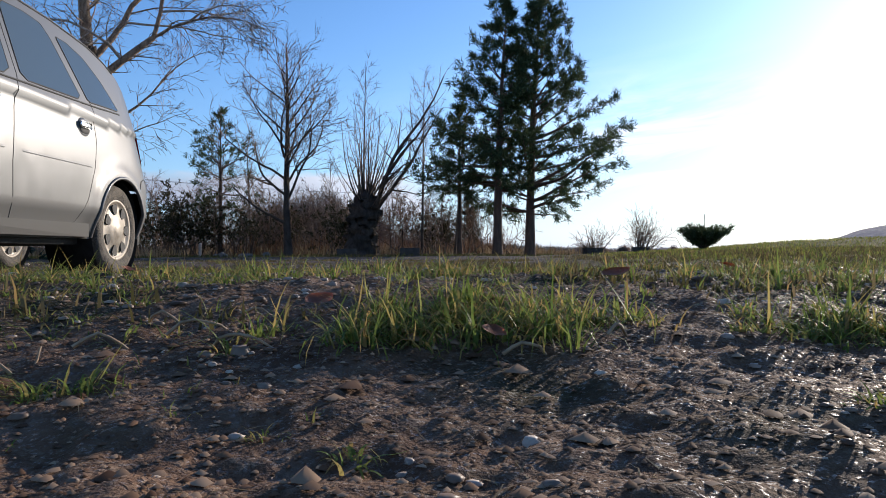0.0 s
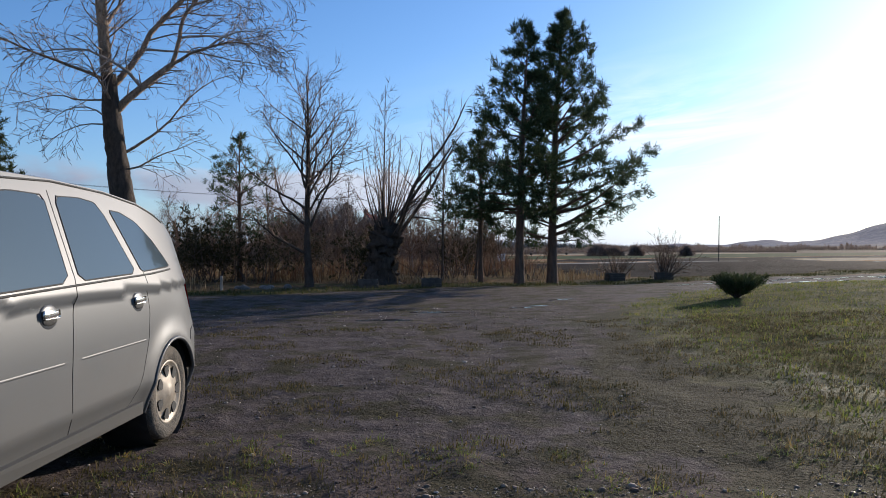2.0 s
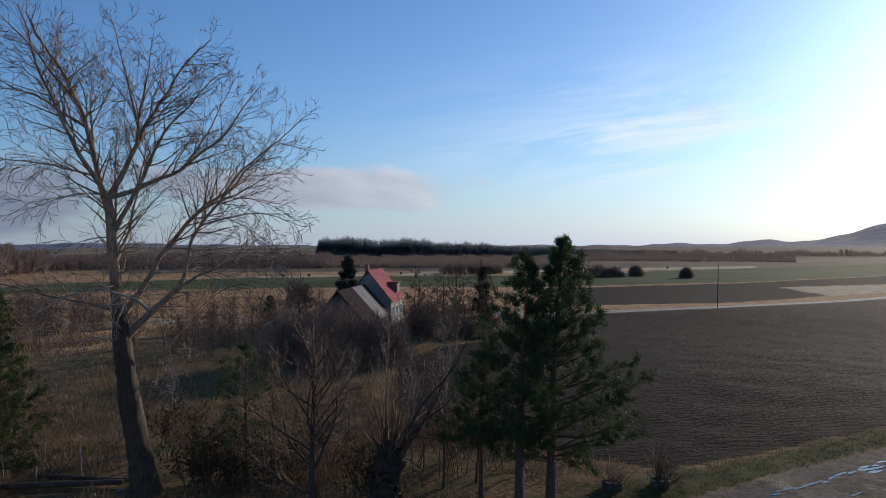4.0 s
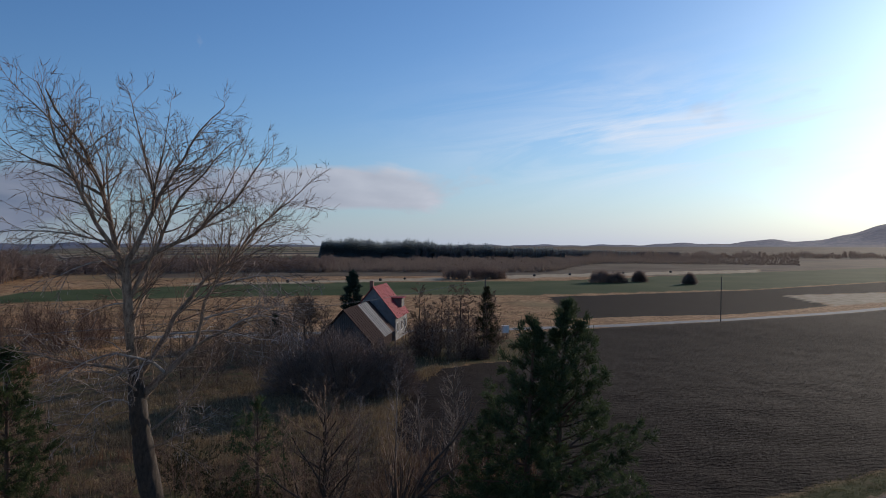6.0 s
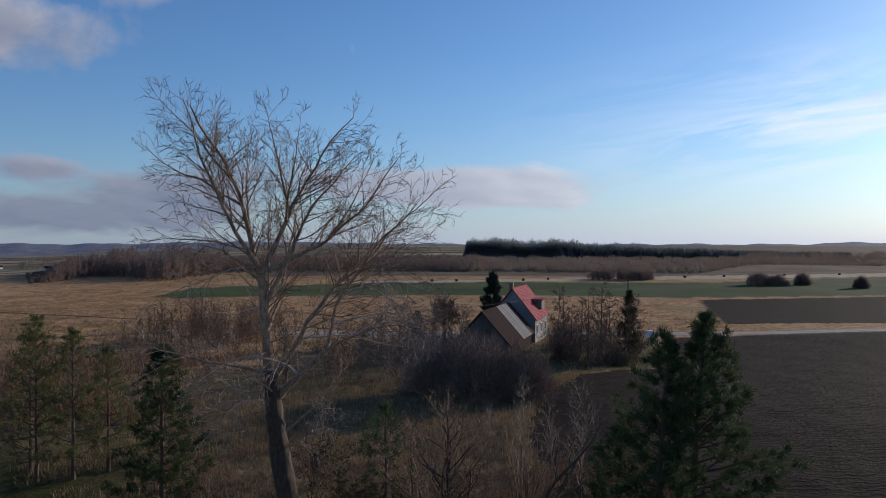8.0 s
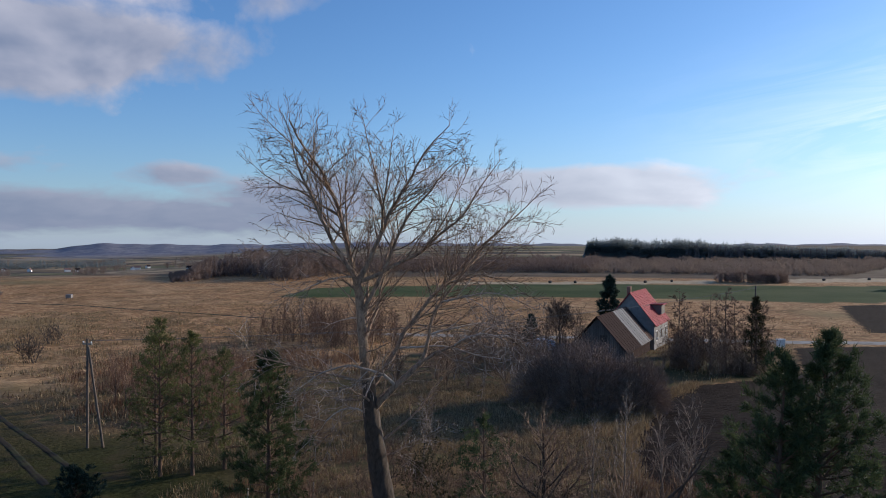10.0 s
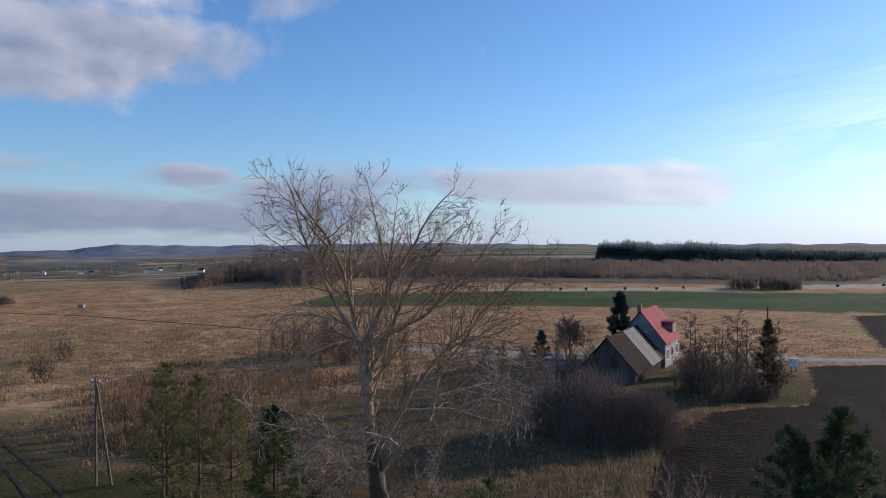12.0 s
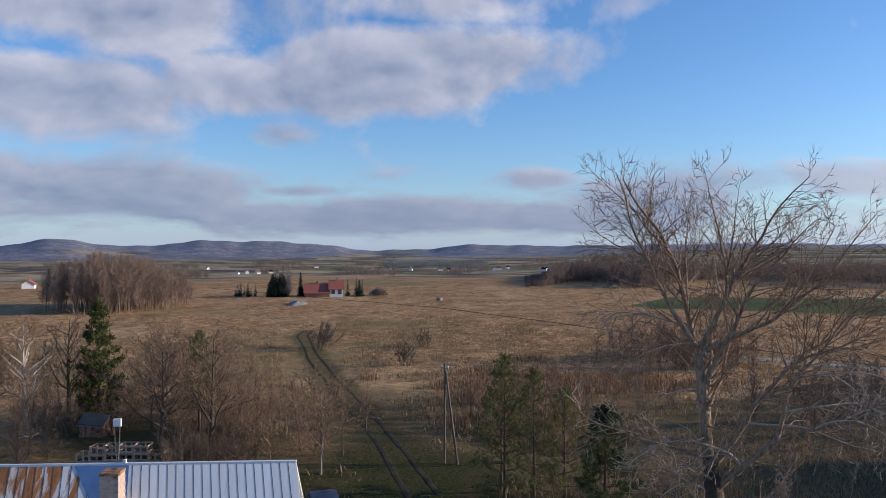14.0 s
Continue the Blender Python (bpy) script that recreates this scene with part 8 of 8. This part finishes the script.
def log(p, q2, r, seed, label):
    n = 14
    rr = random.Random(seed)
    pts = [tuple(p[k] + (q2[k] - p[k]) * i / n + (rr.gauss(0, 0.02) if k < 2 else 0) for k in range(3)) for i in range(n + 1)]
    v, f = tube(pts, [r * (1 - 0.25 * i / n) for i in range(n + 1)], 10)
    caps = [[*range(10)][::-1], [n * 10 + k for k in range(10)]]
    ob = new("log", make_mesh("log", v, [f, np.array(caps)], BARK, True))
    return tagged(ob, label, "log")


log((-17.6, 26.2, 0.14), (-12.9, 26.9, 0.16), 0.13, 1, "fallen tree trunk lying behind the yard")
log((-16.2, 27.6, 0.12), (-12.0, 27.1, 0.12), 0.10, 2, "thin fallen trunk lying in dry grass")


def post(x, y, h, r, label, mat=TIMBER, lean=(0, 0), name="post", group="", category="post"):
    v, f = tube([(0, 0, -0.1), (lean[0] * 0.5, lean[1] * 0.5, h * 0.5), (lean[0], lean[1], h), (lean[0], lean[1], h + 0.004)], [r, r * 0.95, r * 0.9, 0.002], 10)
    ob = new(name, make_mesh(name, v, f, mat, True))
    ob.matrix_world = pose(x, y, height(x, y))
    return tagged(ob, label, category, group)


post(-7.3, 21.7, 0.42, 0.045, "short pale post at the lane's edge", TIMBER)
for k, (x, y) in enumerate(((-19.5, 27.5), (-18.0, 27.8), (-16.4, 27.2), (-15.0, 27.9), (-17.2, 29.2))):
    post(x, y, 1.25, 0.04, "thin weathered fence post in dry grass", TIMBER, (0.05 * (-1) ** k, 0), "fence_post", "old fence posts")
post(40.3, 118.3, 7.1, 0.075, "tall thin wooden pole beside the field road", DARK_WOOD, (0.1, 0), "pole", category="pole")
post(2.0, 87.5, 8.4, 0.09, "wooden line pole beside the house", DARK_WOOD, (0.05, 0), "pole", category="pole")


def braced_pole(x, y, h):
    """A wooden line pole with a leaning brace, insulators at the top."""
    ob = empty_thing("line_pole", pose(x, y, height(x, y)), "grey wooden line pole with a leaning brace", "pole")
    v, f = tube([(0, 0, -0.2), (0.02, 0, h * 0.5), (0.04, 0, h)], [0.08, 0.073, 0.06], 10)
    part("pole", make_mesh("pole", v, f, POLE_WOOD, True), ob)
    v, f = tube([(0.80, 0.45, -0.2), (0.42, 0.22, h * 0.48), (0.10, 0.02, h * 0.93)], [0.08, 0.073, 0.06], 10)
    part("brace", make_mesh("brace", v, f, POLE_WOOD, True), ob)
    part("crossarm", box_mesh("crossarm", -0.35, -0.05, h - 0.35, 0.42, 0.05, h - 0.25, TIMBER, 0.01), ob)
    for k in (-0.28, 0.04, 0.35):
        v, f = lathe([(0, 0.02), (0.03, 0.045), (0.07, 0.05), (0.10, 0.03), (0.12, 0.002)], 0, 12)
        me = make_mesh("insulator", np.stack([v[:, 1] + k, v[:, 2], v[:, 0] + h - 0.25], -1), f, WHITE_WALL, True)
        part("insulator", me, ob)
    return ob


braced_pole(-35.9, 33.95, 6.6)
WIRE = material("line_wire", (0.10, 0.10, 0.10), (0.16, 0.16, 0.16), 5, 0.5, 0.0, 0.6)
for k in (-0.28, 0.35):
    p, q2 = Vector((-35.9 + k, 33.95, height(-35.9, 33.95) + 6.5)), Vector((2.0 + k * 0.5, 87.5, height(2, 87.5) + 8.2))
    pts = [p.lerp(q2, i / 24) - Vector((0, 0, 1.1 * 4 * (i / 24) * (1 - i / 24))) for i in range(25)]
    v, f = tube([tuple(w) for w in pts], [0.011] * 25, 5)
    tagged(new("wire", make_mesh("wire", v, f, WIRE, True)), "thin sagging overhead line wire", "wire", "line wires")


def box_on_legs(name, x, y, w, h, label, category, mat):
    ob = empty_thing(name, pose(x, y, height(x, y), 0, 0, 20), label, category)
    for sx in (-1, 1):
        for sy2 in (-1, 1):
            part("leg", box_mesh("leg", sx * w * 0.38 - 0.03, sy2 * w * 0.3 - 0.03, -0.05, sx * w * 0.38 + 0.03, sy2 * w * 0.3 + 0.03, h * 0.4, DARK_WOOD), ob)
    part("box", box_mesh("box", -w / 2, -w * 0.4, h * 0.4, w / 2, w * 0.4, h * 0.92, mat, 0.02), ob)
    part("lid", box_mesh("lid", -w / 2 - 0.05, -w * 0.45, h * 0.92, w / 2 + 0.05, w * 0.45, h, mat, 0.02), ob)


box_on_legs("beehive", 5.0, 98.0, 0.8, 1.6, "white box hive on legs at the field's edge", "beehive", WHITE_WALL)
box_on_legs("feeder", -152, 135, 1.3, 1.3, "small dull white trailer hut on the meadow", "hut", DULL_WALL)
LEAF = material("red_leaf", (0.24, 0.075, 0.035), (0.38, 0.15, 0.07), 30, 0.6, 0.2)


def leaf(x, y, turn, size, seed):
    """A fallen, curled leaf with a stalk."""
    bm = bmesh.new()
    n = 9
    rows = []
    for i in range(n):
        t = i / (n - 1)
        w = size * 0.36 * math.sin(math.pi * min(1, t * 1.02)) ** 0.8 + 0.001
        curl = 0.35 * size * (t - 0.4) ** 2
        rows.append([bm.verts.new(((t - 0.5) * size, s * w, curl + 0.22 * w * abs(s) + 0.004)) for s in (-1, -0.5, 0, 0.5, 1)])
    for a, b in zip(rows, rows[1:]):
        for k in range(4):
            bm.faces.new((a[k], a[k + 1], b[k + 1], b[k]))
    bmesh.ops.solidify(bm, geom=bm.faces[:], thickness=0.0008)
    ob = new("fallen_leaf", from_bm("fallen_leaf", bm, LEAF, True))
    ob.matrix_world = pose(x, y, height(x, y) + 0.018, 14, -8, turn)
    tagged(ob, "curled reddish-brown fallen leaf on the gravel", "leaf", "fallen leaves")


STALK = material("dead_stalk", (0.26, 0.17, 0.09), (0.42, 0.30, 0.18), 20, 0.8, 0.2)
q = random.Random(77)
for x, y, ln in ((-0.52, 1.02, 0.13), (-0.42, 1.10, 0.16), (-0.34, 1.06, 0.12), (-0.50, 1.22, 0.14), (-0.36, 1.28, 0.10), (0.22, 1.04, 0.11), (0.07, 0.98, 0.10), (-0.62, 0.92, 0.12)):
    a, pts = q.uniform(-0.7, 0.7), []
    for i in range(9):
        pts.append((x, y, height(x, y) + 0.006 + 0.018 * math.sin(i * 0.6 + a)))
        x, y, a = x + math.cos(a) * ln / 8, y + math.sin(a) * ln / 8, a + q.uniform(-0.2, 0.55)
    v, f = tube(pts, [0.0028 * (1 - 0.06 * i) for i in range(9)], 6)
    tagged(new("dead_stalk", make_mesh("dead_stalk", v, f, STALK, True)), "curled dry dead stalk lying on the dirt", "stalk", "dead stalks")

for k, (x, y, s) in enumerate(((0.36, 1.62, 0.07), (-0.22, 1.25, 0.06), (0.06, 1.02, 0.05), (-0.95, 2.2, 0.07), (0.9, 2.4, 0.06), (1.3, 3.1, 0.07), (-0.5, 3.6, 0.07))):
    leaf(x, y, 37 * k + 15, s, k)

# trees of the back yard, beyond the farmhouse
YARD_TREES = [(-62.5, 15.0, 9.0, 0.24), (-47.3, 19.6, 8.0, 0.19), (-45.2, 22.0, 8.8, 0.17), (-38.9, 26.3, 5.8, 0.08), (-53.5, 25.5, 7.6, 0.14), (-66, 19, 9.0, 0.2), (-68, 28, 8.0, 0.15), (-57, 22.5, 7.5, 0.13), (-63, 12.5, 8.0, 0.16), (-58.5, 26, 6.8, 0.12), (-70, 14, 8.0, 0.16)]
for k, (x, y, h, r) in enumerate(YARD_TREES):
    q = random.Random(700 + k)
    bare_tree("yard_tree", (x, y), [(0, 0, 0), (q.gauss(0, 0.1), 0, h * 0.2), (q.gauss(0, 0.2), q.gauss(0, 0.2), h * 0.5), (q.gauss(0, 0.3), 0, h * 0.95)], [r, r * 0.85, r * 0.5, 0.015],
              spread_limbs(18, h * 0.22, h * 0.9, 4.2, r * 0.45, (28, 60), q), spec_of(levels=3, kids=(1.3, 1.0, 0), step=(0.45, 0.35, 0.3), thin=0.012, ratio=(0.45, 0.45, 0.4)), 700 + k,
              "old leafless garden tree with a pale spreading crown", "tree", BARK_PALE if k == 0 else BARK_LIGHT if k % 3 == 0 else BARK, TWIG, 0.03, 10, "trees of the back yard", fuzz=5)
pine("spruce_tree", (-62.8, 20.4), 10.1, 1.0, 2.1, 720, "dark olive spruce behind the back yard", NEEDLE_YELLOW, 0.13, per=9, whorl=0.46, density=0.8, tuft=0.36, width=0.05, bark=BARK, shape=0.7)
pine("ivy_tree", (-47.9, 22.4), 8.0, 3.2, 1.1, 721, "slim tree clad in green ivy", NEEDLE_LIGHT, 0.12, per=6, whorl=0.45, tuft=0.26, width=0.035, bark=BARK, shape=0.3)
for k, (x, y, h) in enumerate([(-42, 30, 5.2), (-47, 35.5, 4.6), (-39.0, 26.4, 4.4), (-33.5, 36, 3.6), (-41, 42, 4.4), (-36, 44, 4.0), (-45, 45, 4.4)]):
    whip("sapling", (x, y), h, 740 + k, 18, "leafless sapling beside the farm track", 1.5, BARK, TWIG_RED, group="saplings by the farm track", low=0.2, r=0.06)
for k, (x, y, h) in enumerate([(-96, 62, 4.0), (-98, 64, 3.6), (-75, 62, 3.4), (-88, 76, 3.0)]):
    shrub("bare_bush", (x, y), h, 2.0, 16, 760 + k, "leafless reddish bush on the meadow", TWIG_RED, kids=(0.7, 0.5, 0), thin=0.02, r=0.04)
for k, (x, y) in enumerate([(-60, 17.5), (-44, 20.5), (-43, 19.0), (-62, 12), (-51.5, 23), (-54, 23.5), (-60, 21), (-48.5, 24.5), (-64, 16), (-66, 23), (-53, 27), (-45, 24), (-60.5, 29), (-41.5, 22)]):
    shrub("bare_bush", (x, y), 2.6, 2.2, 14, 780 + k, "dark leafless bush in the back yard", TWIG, kids=(0.8, 0.4, 0), thin=0.010, r=0.03, fuzz=4)
# round hay bales on the straw fields
for k, (x, y) in enumerate([(-52, 252), (-40, 258), (-30, 262), (-22, 270), (28, 300), (44, 312), (70, 330), (95, 345), (-60, 249)]):
    v, f = lathe([(-0.45, 0.001), (-0.45, 0.38), (-0.41, 0.44), (0, 0.46), (0.41, 0.44), (0.45, 0.38), (0.45, 0.001)], 0, 20)
    ob = new("hay_bale", make_mesh("hay_bale", v, f, DARK_WOOD, True))
    ob.matrix_world = pose(x, y, height(x, y) + 0.43, 0, 0, 30 * k)
    tagged(ob, "dark round hay bale on stubble", "hay bale", "bales on the stubble")
